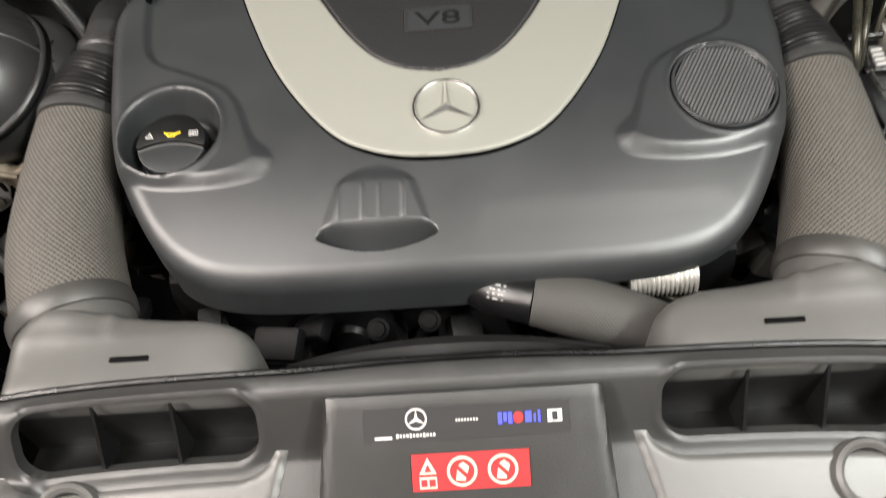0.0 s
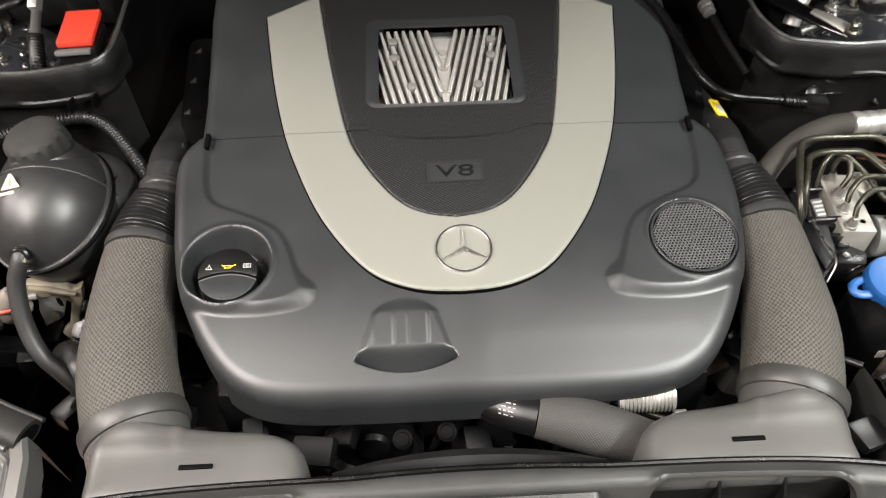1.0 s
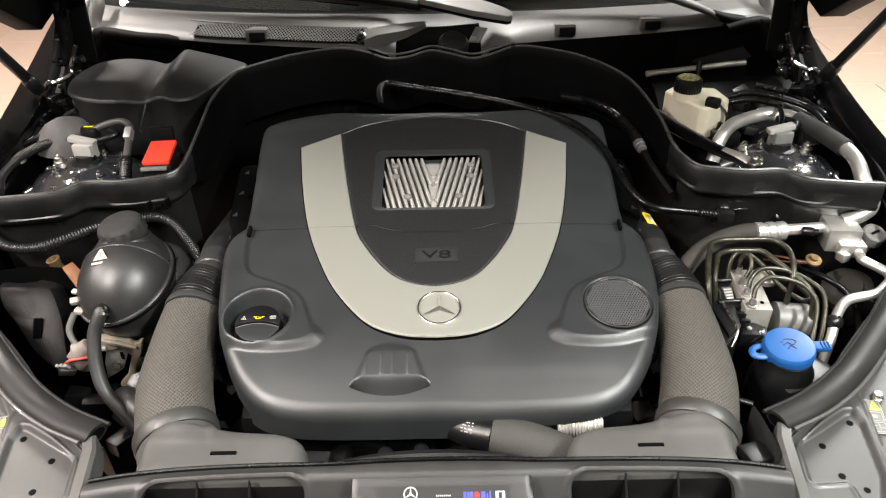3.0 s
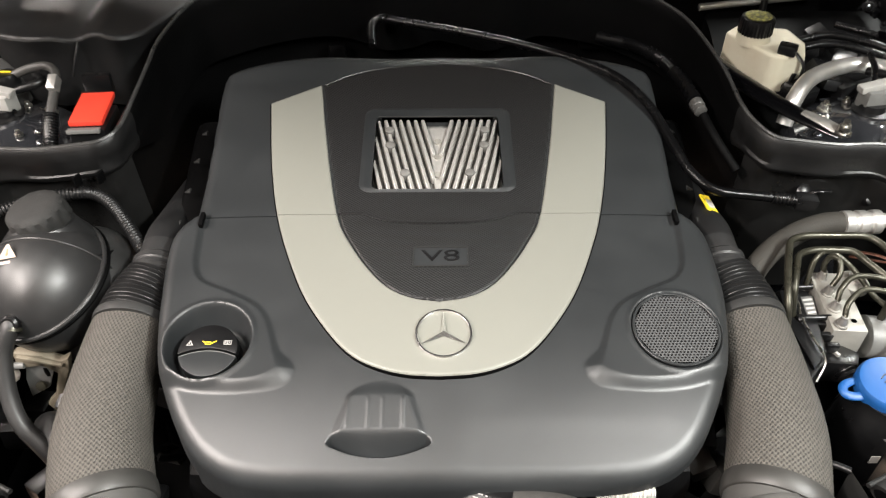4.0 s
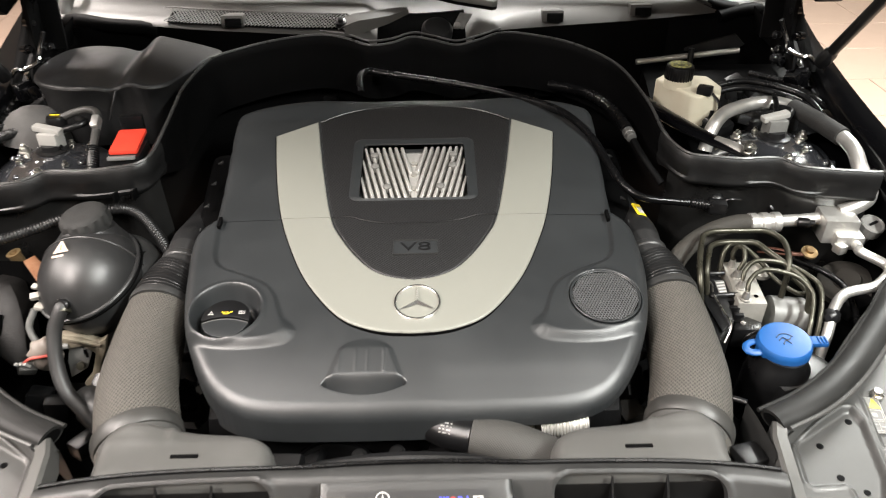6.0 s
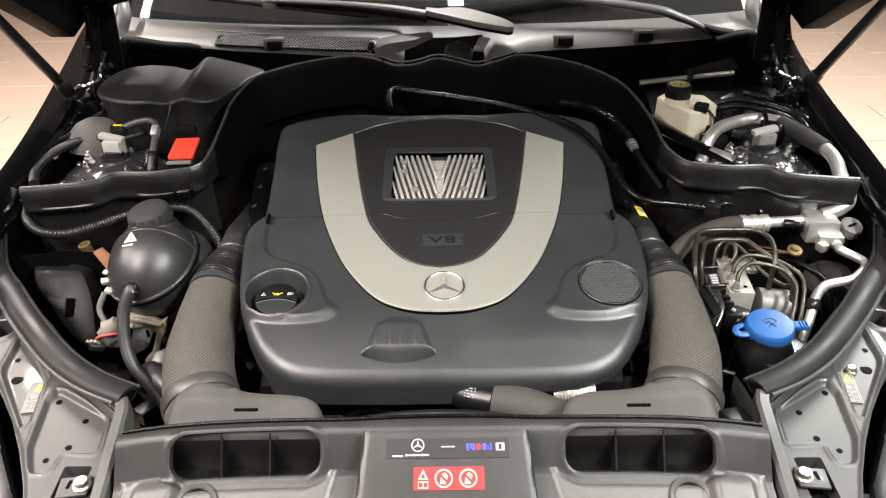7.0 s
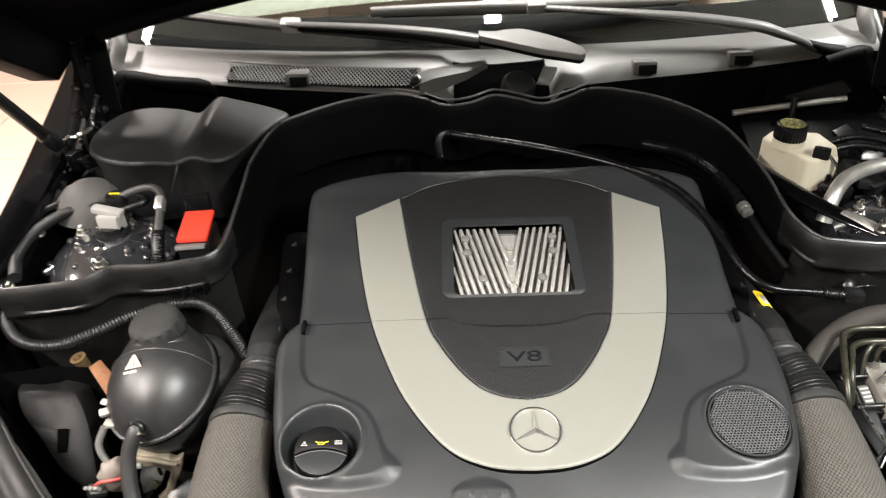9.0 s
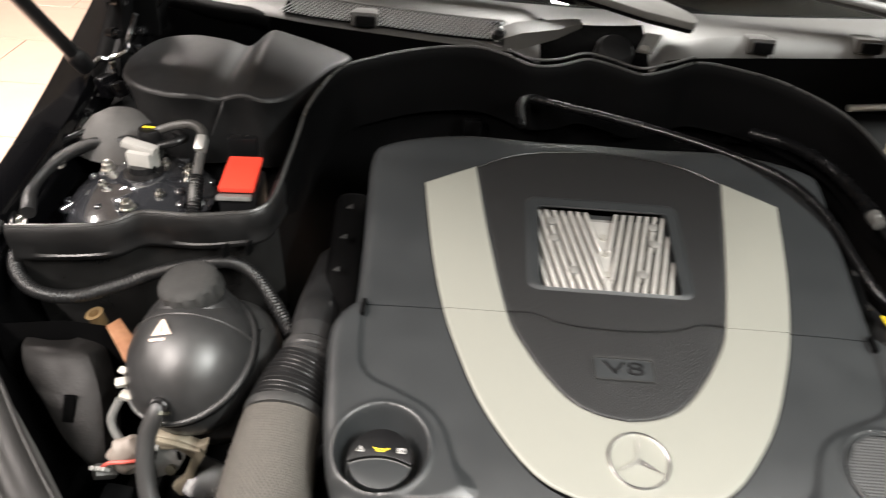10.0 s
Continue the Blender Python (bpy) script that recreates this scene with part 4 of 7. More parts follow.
def cover_z(x, y):
    ax = np.abs(x)
    front_d = np.maximum(0, 0.735 - y)
    z = plane_z(y) - 0.75 * front_d**2 - 0.10 * np.maximum(0, ax - 0.20) ** 1.5
    bd, wide_b = boss(ax, y), 0.0042 + 0.002 * smooth01(0.70, 0.66, y) + 0.006 * np.exp(-((ax - 0.156) ** 2 + (y - 0.672) ** 2) / 0.018**2)
    lift = smooth01(0, 1, 0.5 - 0.5 * bd / wide_b) * (y < SEAM)
    z = z * (1 - lift) + (plane_z(y) + BOSS_UP) * lift
    # the rear corners swell up behind the trim
    z = z + 0.007 * smooth01(1.12, 1.17, y) * smooth01(0.06, 0.19, ax)
    # thumb-high rims round the filler and the speaker-like grille
    ro, rg = np.hypot(x - OIL[0], y - OIL[1]), np.hypot(x - GRILLE[0], y - GRILLE[1])
    z = z + 0.0016 * np.exp(-((ro - 0.0465) / 0.0035) ** 2) + 0.0012 * np.exp(-((rg - 0.0475) / 0.003) ** 2)
    z = z - 0.030 * smooth01(0.0455, 0.0345, ro) - 0.003 * smooth01(0.0465, 0.0445, rg)
    # finger grip
    u = x + 0.058
    wide = 0.033 + 0.0165 * np.clip((0.652 - y) / 0.047, -0.5, 1)
    sidem, slope = smooth01(-0.0008, 0.0042, wide - np.abs(u)), smooth01(-0.001, 0.010, wide - np.abs(u))
    crown = 0.6635 - 0.0125 * np.clip(u / 0.033, -1.2, 1.2) ** 2
    drop = smooth01(-0.08, 1.0, (crown - y) / np.maximum(crown - 0.6465, 0.004))
    low = 0.6055 - 0.0115 * np.clip(1 - (u / 0.0495) ** 2, 0, 1)
    lip = 0.6125 - 0.0060 * (u / 0.0495) ** 4
    dep = -0.0032 * drop * slope * smooth01(low - 0.001, low + 0.0045, y)
    pit = 0.021 * smooth01(lip + 0.0045, low - 0.002, y) * smooth01(low - 0.0026, low + 0.0014, y) * sidem
    flute = sum(k * np.exp(-(((u - c) / 0.0017) ** 2)) for c, k in ((-0.031, 0.0005), (-0.011, 0.0006), (0.003, 0.0004), (0.0225, 0.0007)))
    z = z - dep - pit + sidem * flute * smooth01(0.648, 0.642, y) * smooth01(0.614, 0.620, y)
    # shallow front depression
    z = z - 0.0006 * smooth01(0.012, -0.012, rbox_sdf(0.130, 0.598, 0.105, 0.020, 0.018)(x, y))
    # rolled border
    r = 0.016
    d = np.clip(-outline(x, y), 0, r)
    return z - 0.9 * (r - np.sqrt(np.maximum(0, r * r - (r - d) ** 2)))


cover = thing("engine_cover", (0, 0.85, 0.8), "charcoal plastic engine cover with a silver U-shaped trim", "engine cover")
GRIP = rbox_sdf(-0.057, 0.634, 0.060, 0.046, 0.004)
front_sdf = lambda x, y: np.maximum.reduce([outline(x, y), y - SEAM + 0.0008, -GRIP(x, y)])
WINDOW = rbox_sdf(-0.0015, 0.983, 0.083, 0.069, 0.006)
rear_sdf = lambda x, y: np.maximum.reduce([outline(x, y), SEAM + 0.0008 - y, -WINDOW(x, y)])
fc = field(front_sdf, cover_z, (-0.32, 0.565), (0.32, SEAM), 0.00125, (0, 0, -0.010))
fc.verts.ensure_lookup_table()
tops = cover_z(np.array([v.co.x for v in fc.verts]), np.array([v.co.y for v in fc.verts]))
for v, top in zip(fc.verts, tops):
    # the rim reaches lower in front, but for the arch over the charge pipe
    if v.co.z < top - 0.005 and GRIP(v.co.x, v.co.y) > 0.002:
        lowz = 0.741 + 0.038 * float(smooth01(0.010, 0.058, np.array(v.co.x))) if v.co.y < 0.66 else 0.80
        v.co.z = min(v.co.z, lowz if v.co.y < 0.60 else max(lowz, v.co.z - 0.015))
part("finger_grip", field(GRIP, cover_z, (-0.12, 0.585), (0.006, 0.683), 0.0008, (0, 0, -0.004)), COVER, cover, "moulded finger grip")
front_cover = part("front_cover", fc, COVER, cover, "charcoal satin plastic front shell")
rear_cover = part("rear_cover", field(rear_sdf, cover_z, (-0.31, SEAM), (0.31, 1.185), 0.004, (0, 0, -0.05)), COVER, cover, "charcoal satin plastic rear shell")

for s in (-1, 1):
    part("slit", box((s * 0.2745, 0.8685, plane_z(0.868) + 0.0036), (0.0048, 0.020, 0.007), 0.001, (9, 0, 0)), DULL, cover, "small dark slit")

OUTER_U = [tuple(p) for p in spline([(0.225, 1.078), (0.2085, 0.968), (0.189, SEAM), (0.166, 0.81), (0.143, 0.759), (0.1135, 0.715), (0.0875, 0.688), (0.060, 0.674), (0.032, 0.667), (0, 0.665)], 4)]
INNER_U = [tuple(p) for p in spline([(0.160, 1.117), (0.1405, 0.99), (0.1185, SEAM), (0.100, 0.8335), (0.077, 0.797), (0.054, 0.772), (0.0285, 0.759), (0, 0.754)], 4)]
u_poly = [(x, y) for x, y in OUTER_U] + [(-x, y) for x, y in reversed(OUTER_U[:-1])] + [(-x, y) for x, y in INNER_U] + [(x, y) for x, y in reversed(INNER_U[:-1])]
u_sdf = poly_sdf(u_poly)


def trim_z(sdf, proud, rad, dish=0.0):
    def z(x, y):
        d = np.clip(-sdf(x, y), 0, rad)
        return plane_z(y) + proud - (rad - np.sqrt(np.maximum(0, rad * rad - (rad - d) ** 2)))
    return z


uz = trim_z(u_sdf, 0.0026, 0.0025)
trim_lower = part("trim", field(lambda x, y: np.maximum(u_sdf(x, y), y - SEAM + 0.0005), uz, (-0.2, 0.66), (0.2, SEAM), 0.0014, (0, 0, -0.014)), SILVER, cover, "silver grey painted trim")
for s in (-1, 1):
    part("trim", field(lambda x, y: np.maximum.reduce([u_sdf(x, y), SEAM + 0.0005 - y, -s * x]), uz, (min(s * 0.1, s * 0.24), SEAM), (max(s * 0.1, s * 0.24), 1.12), 0.0014, (0, 0, -0.012)), SILVER, cover, "silver grey painted trim arm")
# black strip drawn as the shadow line round the trim
gap_sdf = poly_sdf([(x * 1.002 + 0.0006, y - 0.0008) for x, y in OUTER_U] + [(-x * 1.002 - 0.0006, y - 0.0008) for x, y in reversed(OUTER_U[:-1])] + [(-x, y) for x, y in INNER_U] + [(x, y) for x, y in reversed(INNER_U[:-1])])
part("shadow_gap", field(gap_sdf, lambda x, y: plane_z(y) + 0.0005 + 0 * x, (-0.235, 0.66), (0.235, 1.12), 0.002, (0, 0, -0.012)), DULL, cover, "black strip for the shadow line round the trim")

inner_half = [(0, 0.754)] + [p for p in reversed(INNER_U[:-1])]
LOWTOP = [tuple(p) for p in spline([(0.118, 0.8785), (0.090, 0.8785), (0.070, 0.8705), (0.040, 0.8645), (0, 0.863)], 4)]
low_poly = mirror_pts([p for p in inner_half if p[1] < SEAM - 0.001] + LOWTOP)
low_sdf = poly_sdf([(x * 0.988, y) for x, y in low_poly])
lz = trim_z(low_sdf, 0.0022, 0.002)
v8 = rbox_sdf(0.002, 0.814, 0.031, 0.0135, 0.003)
part("mesh_panel", field(low_sdf, lambda x, y: lz(x, y) - 0.0012 * smooth01(0.001, -0.001, v8(x, y)), (-0.12, 0.75), (0.12, 0.88), 0.0015, (0, 0, -0.006)), PANEL, cover, "black embossed mesh panel")
BACK = [tuple(p) for p in spline([(0.158, 1.117), (0.122, 1.140), (0.075, 1.155), (0, 1.1635)], 4)]
up_poly = mirror_pts([(0, 0.858), (0.04, 0.859), (0.070, 0.865), (0.090, 0.872), (0.117, 0.872)] + [p for p in inner_half if p[1] > SEAM + 0.004] + BACK)
win = rbox_sdf(-0.0015, 0.983, 0.080, 0.066, 0.006)
up_sdf = poly_sdf([(x * 0.988, y) for x, y in up_poly])
uz2 = trim_z(up_sdf, 0.0012, 0.002)
part("mesh_panel", field(lambda x, y: np.maximum(up_sdf(x, y), -win(x, y)), uz2, (-0.165, 0.86), (0.165, 1.17), 0.003, (0, 0, -0.008)), PANEL, cover, "black embossed mesh panel with a window")
part("panel_bead", sweep([(x, y, plane_z(y) + 0.0021) for x, y in LOWTOP] + [(-x, y, plane_z(y) + 0.0021) for x, y in LOWTOP[-2::-1]], 0.0011, 6, 1), PLASTIC, cover, "raised glossy edge line")
part("panel_edge", sweep([(x * 0.99, y - 0.001, plane_z(y) + 0.0012) for x, y in BACK] + [(-x * 0.99, y - 0.001, plane_z(y) + 0.0012) for x, y in BACK[-2::-1]], 0.0012, 6, 1), PLASTIC, cover, "glossy rear edge line of the mesh panel")
# window frame, well and ribs
fo = rbox_sdf(-0.0015, 0.990, 0.098, 0.079, 0.016)
fr = lambda x, y: np.maximum(fo(x, y), -win(x, y))
part("window_frame", field(fr, lambda x, y: plane_z(y) + 0.0034 - 0.0030 * smooth01(0.008, 0, -fo(x, y)), (-0.105, 0.905), (0.105, 1.075), 0.003, (0, 0, -0.020)), COVER, cover, "smooth black window frame")
well = part("well", box((-0.0015, 0.983, plane_z(0.983) - 0.0145), (0.178, 0.146, 0.003), 0, (9.6, 0, 0)), WELLM, cover, "dusty grey window well")
rib_m = lambda x, y, ang: pose(x, y, plane_z(y) - 0.009, 9.6, 0, ang)
for s in (-1, 1):
    for k in range(-3, 7):
        # ribs lean towards the middle, cut by the frame and by the centre plate
        xt, run, y1, y0 = 0.079 - 0.0098 * k, 0.031, 1.054, 0.917
        ta = max(0.0, (xt - 0.081) / run)
        tb = min(1.0, (xt - 0.0045) / run)
        if tb - ta < 0.12:
            continue
        xa, xb = xt - run * ta, xt - run * tb
        ya, yb = y1 + (y0 - y1) * ta, y1 + (y0 - y1) * tb
        ln = math.hypot(xa - xb, ya - yb)
        ang = math.degrees(math.atan2(xa - xb, ya - yb))
        xm, ym = s * (xa + xb) / 2, (ya + yb) / 2
        part("rib", prism(flat(0.0045, ln), -0.005, 0.006, 0.0009, rib_m(-0.0015 + xm, ym, -s * ang), seg=1), RIBM, well, "silver cooling rib")
    for yy, xx in ((0.950, 0.040), (1.000, 0.060), (1.028, 0.062)):
        part("screw_boss", lathe([(0.0062, -0.012), (0.0062, 0.001), (0.004, 0.002), (0, 0.002)], (-0.0015 + s * xx, yy, plane_z(yy) - 0.002), (0, -0.17, 1), 14), WELLM, well)
part("centre_rib", prism([(-0.003, -0.060), (0.003, -0.060), (0.014, 0.058), (-0.014, 0.058)], -0.010, 0.001, 0.002, rib_m(-0.001, 0.983, 0)), RIBM, well, "silver centre plate")
for yy in (0.952, 0.985, 1.012):
    part("screw_boss", lathe([(0.005, -0.012), (0.005, 0.003), (0, 0.003)], (-0.001, yy, plane_z(yy) - 0.009), (0, -0.17, 1), 12), CAST, well)

# V8 lettering in its frame
TZ = 9.65
part("badge_frame", field(lambda x, y: np.maximum(rbox_sdf(0.002, 0.814, 0.0315, 0.014, 0.003)(x, y), -rbox_sdf(0.002, 0.814, 0.0298, 0.0123, 0.002)(x, y)), lambda x, y: plane_z(y) + 0.0030 + 0 * x, (-0.03, 0.80), (0.034, 0.829), 0.0008, (0, 0, -0.003)), SLAM, cover, "thin black badge frame")
part("badge_plate", field(rbox_sdf(0.002, 0.814, 0.0302, 0.0127, 0.002), lambda x, y: plane_z(y) + 0.0018 + 0 * x, (-0.03, 0.80), (0.034, 0.829), 0.002, (0, 0, -0.003)), COVER, cover, "smooth black badge plate")
fcu = bpy.data.curves.new("letters", "FONT")
fcu.body, fcu.size, fcu.extrude, fcu.align_x, fcu.align_y = "V8", 0.0225, 0.0012, "CENTER", "CENTER"
tmp = new("letters", fcu)
me = bpy.data.meshes.new_from_object(tmp)
bpy.data.objects.remove(tmp)
bm = bmesh.new()
bm.from_mesh(me)
bpy.data.meshes.remove(me)
bmesh.ops.transform(bm, matrix=pose(0.002, 0.8145, plane_z(0.8145) + 0.0016, TZ, 0, 0) @ Matrix.Diagonal((1.75, 1, 1, 1)), verts=bm.verts)
part("letters", bm, PLASTIC, cover, "raised black V8 lettering")

# round emblem: ring and three-armed spokes
EM = pose(0.0045, 0.7125, plane_z(0.7125) + 0.0027, TZ, 0, 0)
emb = part("emblem", ring_flat(0.0266, 0.0298, 0.0030, EM, 56), CHROME, cover, "chrome ring emblem with three spokes")
for k in range(3):
    a = k * math.tau / 3
    bm = bmesh.new()
    c, tip = bm.verts.new((0, 0, 0.0055)), bm.verts.new((0, 0.0272, 0.0022))
    l, r = bm.verts.new((-0.0033, -0.0019, 0.0008)), bm.verts.new((0.0033, -0.0019, 0.0008))
    for f in ((c, l, tip), (c, tip, r), (l, r, tip)):
        bm.faces.new(f)
    bmesh.ops.transform(bm, matrix=EM @ pose(0, 0, 0, 0, 0, math.degrees(a)), verts=bm.verts)
    part("spoke", bm, CHROME, emb, smooth=5)

# perforated round grille
gbm = bmesh.new()
p = 0.0037
GM = pose(*GRILLE, plane_z(GRILLE[1]) + 0.0046, TZ, 0, 0)
for i in range(-13, 14):
    for j in range(-15, 16):
        cx, cy = p * (i + 0.5 * (j % 2)), p * 0.866 * j
        if math.hypot(cx, cy) > 0.0415:
            continue
        outer = [gbm.verts.new((cx + p / 1.732 * math.sin(k * math.pi / 3), cy + p / 1.732 * math.cos(k * math.pi / 3), 0)) for k in range(6)]
        inner = [gbm.verts.new((cx + p * 0.35 * math.sin(k * math.pi / 3), cy + p * 0.35 * math.cos(k * math.pi / 3), 0.0002)) for k in range(6)]
        deep = [gbm.verts.new((v.co.x, v.co.y, -0.002)) for v in inner]
        for k in range(6):
            m2 = (k + 1) % 6
            gbm.faces.new((outer[k], outer[m2], inner[m2], inner[k]))
            gbm.faces.new((inner[k], inner[m2], deep[m2], deep[k]))
bmesh.ops.remove_doubles(gbm, verts=gbm.verts, dist=0.0002)
bmesh.ops.transform(gbm, matrix=GM, verts=gbm.verts)
gr = part("grille", gbm, LATTICE, cover, "round perforated black grille")
part("grille_ring", ring_flat(0.0420, 0.0448, 0.003, GM @ Matrix.Translation((0, 0, -0.002))), COVER, gr)
part("grille_backing", lathe([(0.0445, -0.0035), (0.0445, -0.003), (0, -0.003)], GM.translation, (0, -0.17, 1), 32), DULL, gr)

# oil filler cap in its well
oz = plane_z(OIL[1])
CAP = (OIL[0], OIL[1] - 0.004)
cap = thing("oil_filler_cap", (*CAP, oz - 0.02), "black oil filler cap with yellow and white symbols", "filler cap")
part("cap_body", lathe([(0.0, 0.002), (0.027, 0.000), (0.0300, -0.003), (0.0315, -0.010), (0.0315, -0.024)], (*CAP, oz - 0.010), (0, -0.17, 1), 60, knurl=20, depth=0.0012), PLASTIC, cap)
OM = pose(*CAP, oz - 0.018, TZ, 0, 0) @ Matrix.Diagonal((0.93, 0.93, 1, 1))
split = lambda x, o: 0.0012 - 0.0075 * (x / 0.031) ** 2 + o
xs_c = np.linspace(-0.0308, 0.0308, 17)
up = [(0.0322 * math.cos(a), 0.0322 * math.sin(a)) for a in np.linspace(-0.16, math.pi + 0.16, 24)]
dn = [(0.0322 * math.cos(a), 0.0322 * math.sin(a)) for a in np.linspace(math.pi + 0.24, math.tau - 0.24, 22)]
grip = part("grip_bar", prism(up + [(x, split(x, 0.0007)) for x in xs_c], 0.0, 0.0135, 0.0012, OM), PLASTIC, cap)
part("thumb_rest", prism(dn + [(x, split(x, -0.0007)) for x in xs_c[::-1]], 0.0, 0.0115, 0.0035, OM, seg=3), COVER, cap, "dark grey rounded thumb rest")
# pale line laid along the rest as its highlight
part("rest_edge", sweep([OM @ Vector((x, split(x, -0.0018), 0.0114)) for x in xs_c], 0.0005, 6, 2), SOCKET, cap, "thin pale line for the edge highlight")
OM = OM @ Matrix.Translation((0, 0, 0.0010))
OM = OM @ Matrix.Translation((0, 0.006, 0.0006))
part("symbol", prism([(-0.0245, -0.001), (-0.0170, -0.001), (-0.0208, 0.0055)], 0.012, 0.0126, 0, OM), WHITEL, grip)
can = part("symbol", prism([(-0.0042, 0.0), (0.0026, 0.0), (0.0044, 0.0026), (0.001, 0.0036), (-0.0042, 0.0036)], 0.012, 0.0126, 0, OM), YELLOW, grip, "yellow oil can symbol")
part("symbol_line", prism([(0.0036, 0.0016), (0.0082, 0.0040), (0.0080, 0.0048), (0.0036, 0.0030)], 0.012, 0.0126, 0, OM), YELLOW, grip)
part("symbol_line", prism([(-0.0042, 0.0018), (-0.0075, 0.0040), (-0.0070, 0.0048), (-0.0042, 0.0032)], 0.012, 0.0126, 0, OM), YELLOW, grip)
part("symbol", prism(flat(0.0085, 0.0052, 0.0205, 0.0025), 0.012, 0.0126, 0, OM), WHITEL, grip)
part("symbol_line", prism(flat(0.0030, 0.0036, 0.0184, 0.0025), 0.0126, 0.013, 0, OM), BLACKL, grip)
part("symbol_line", prism(flat(0.0030, 0.0036, 0.0226, 0.0025), 0.0126, 0.013, 0, OM), BLACKL, grip)
for k in range(3):
    part("symbol_line", prism(flat(0.0022, 0.0004, 0.0184, 0.0014 + 0.0011 * k), 0.013, 0.0133, 0, OM), WHITEL, grip)
part("symbol_line", prism(flat(0.0007, 0.0024, 0.0226, 0.0025), 0.013, 0.0133, 0, OM), WHITEL, grip)
part("symbol_line", prism([(-0.0230, -0.0002), (-0.0185, -0.0002), (-0.0208, 0.0038)], 0.0126, 0.013, 0, OM), BLACKL, grip)
part("symbol_line", prism(flat(0.0007, 0.0022, -0.0208, 0.0015), 0.013, 0.0133, 0, OM), WHITEL, grip)
part("symbol_line", prism([(-0.0030, 0.0008), (0.0018, 0.0008), (0.0026, 0.0022), (-0.0030, 0.0026)], 0.0126, 0.013, 0, OM), BLACKL, grip)


# ---- air intake: ducts on both sides ----
def duct(side):
    d = thing("air_duct", (side * 0.30, 0.55, 0.7), "grey plastic intake duct box with a knitted sleeve pipe", "air duct", "engine intake ducts")
    bx = [(0.146, 0.474), (0.147, 0.500), (0.152, 0.520), (0.166, 0.534), (0.19, 0.543), (0.228, 0.547), (0.256, 0.550), (0.285, 0.552), (0.314, 0.551), (0.334, 0.540), (0.339, 0.52), (0.334, 0.474)]
    bp = [tuple(q) for q in spline(bx, 3)] + [(0.25, 0.470)]
    sdf = poly_sdf(bp)

    def z(x, y):
        x = x * side
        dd = np.clip(-sdf(x, y), 0, 0.03)
        roll = 0.014 - np.sqrt(np.maximum(0, 0.014**2 - (0.014 - np.minimum(dd, 0.014)) ** 2)) + 0.25 * (0.03 - np.sqrt(np.maximum(0, 0.0009 - (0.03 - dd) ** 2)))
        slope = 0.797 + 0.04 * (y - 0.5) + 0.026 * np.exp(-(((x - 0.306) / 0.045) ** 2) - ((y - 0.566) / 0.028) ** 2) - 0.30 * np.maximum(0, y - 0.525)
        keep = smooth01(0.485, 0.50, y)
        rib = 0.004 * smooth01(0.008, 0.0, np.abs(x - 0.262 - 0.25 * (y - 0.54))) * smooth01(0.515, 0.545, y)
        return slope - (0.35 + 0.65 * keep) * 0.75 * roll * smooth01(0.40, 0.26, x) - 0.25 * roll + rib

    xs = sorted((side * 0.142, side * 0.356))
    body = part("box", field(lambda x, y: sdf(x * side, y), z, (xs[0], 0.468), (xs[1], 0.594), 0.004, (0, 0, -0.10)), GREY, d)
    part("slit", box((side * 0.2405, 0.5035, 0.7975), (0.029, 0.0042, 0.003), 0.0008), DULL, body)
    path = [(0.315, 0.545, 0.736), (0.327, 0.585, 0.746), (0.3415, 0.64, 0.760), (0.3455, 0.70, 0.773), (0.3458, 0.745, 0.784), (0.3445, 0.772, 0.790)]
    part("sleeve", sweep(flip(path, side), [0.047, 0.0492, 0.0480, 0.0450, 0.0418, 0.0400], 44, 10, flat=0.92), SLEEVE, d, "grey knitted mesh sleeve")
    a = Vector((side * 0.3250, 0.578, 0.746))
    ax = Vector((side * 0.42, 0.90, 0.20))
    part("collar", lathe([(0.040, -0.075), (0.045, -0.050), (0.0475, -0.020), (0.0485, -0.008), (0.045, 0.0)], a, ax, 40), GREY, d)
    part("collar_band", lathe([(0.044, -0.016), (0.0500, -0.014), (0.0520, -0.010), (0.0524, 0.000), (0.0515, 0.004), (0.046, 0.005)], a, ax, 44), HOSE, d, "matt charcoal clamping band")
    part("end_band", lathe([(0.036, -0.006), (0.0412, -0.005), (0.0418, 0.001), (0.0412, 0.005), (0.036, 0.006)], (side * 0.3445, 0.770, 0.7895), (side * -0.01, 1, 0.2), 44), SLAM, d, "smooth grey end band")
    part("bellows", sweep(flip([(0.3445, 0.771, 0.790), (0.3410, 0.800, 0.796), (0.3335, 0.830, 0.802)], side), [0.0408, 0.0380, 0.0335], 64, 2, ring=(0.0056, 0.0038)), BELLOWS, d, "black ribbed bellows")
    pipe = lathe([(0.026, 0), (0.0305, 0.003), (0.0305, 0.009), (0.0275, 0.012), (0.0275, 0.017), (0.0292, 0.019), (0.0292, 0.026), (0.0255, 0.030), (0.0255, 0.05)], (side * 0.3335, 0.826, 0.8016), (side * -0.02, 1, 0.16), 40)
    neck = part("neck", pipe, TANKM, d, "glossy dark pipe neck with bands")
    part("rear_pipe", sweep(flip([(0.3330, 0.862, 0.8070), (0.336, 0.90, 0.806), (0.340, 0.95, 0.791), (0.340, 1.05, 0.770)], side), [0.0255, 0.0252, 0.025, 0.025], 28), FILTM, d, "dark pipe running back")
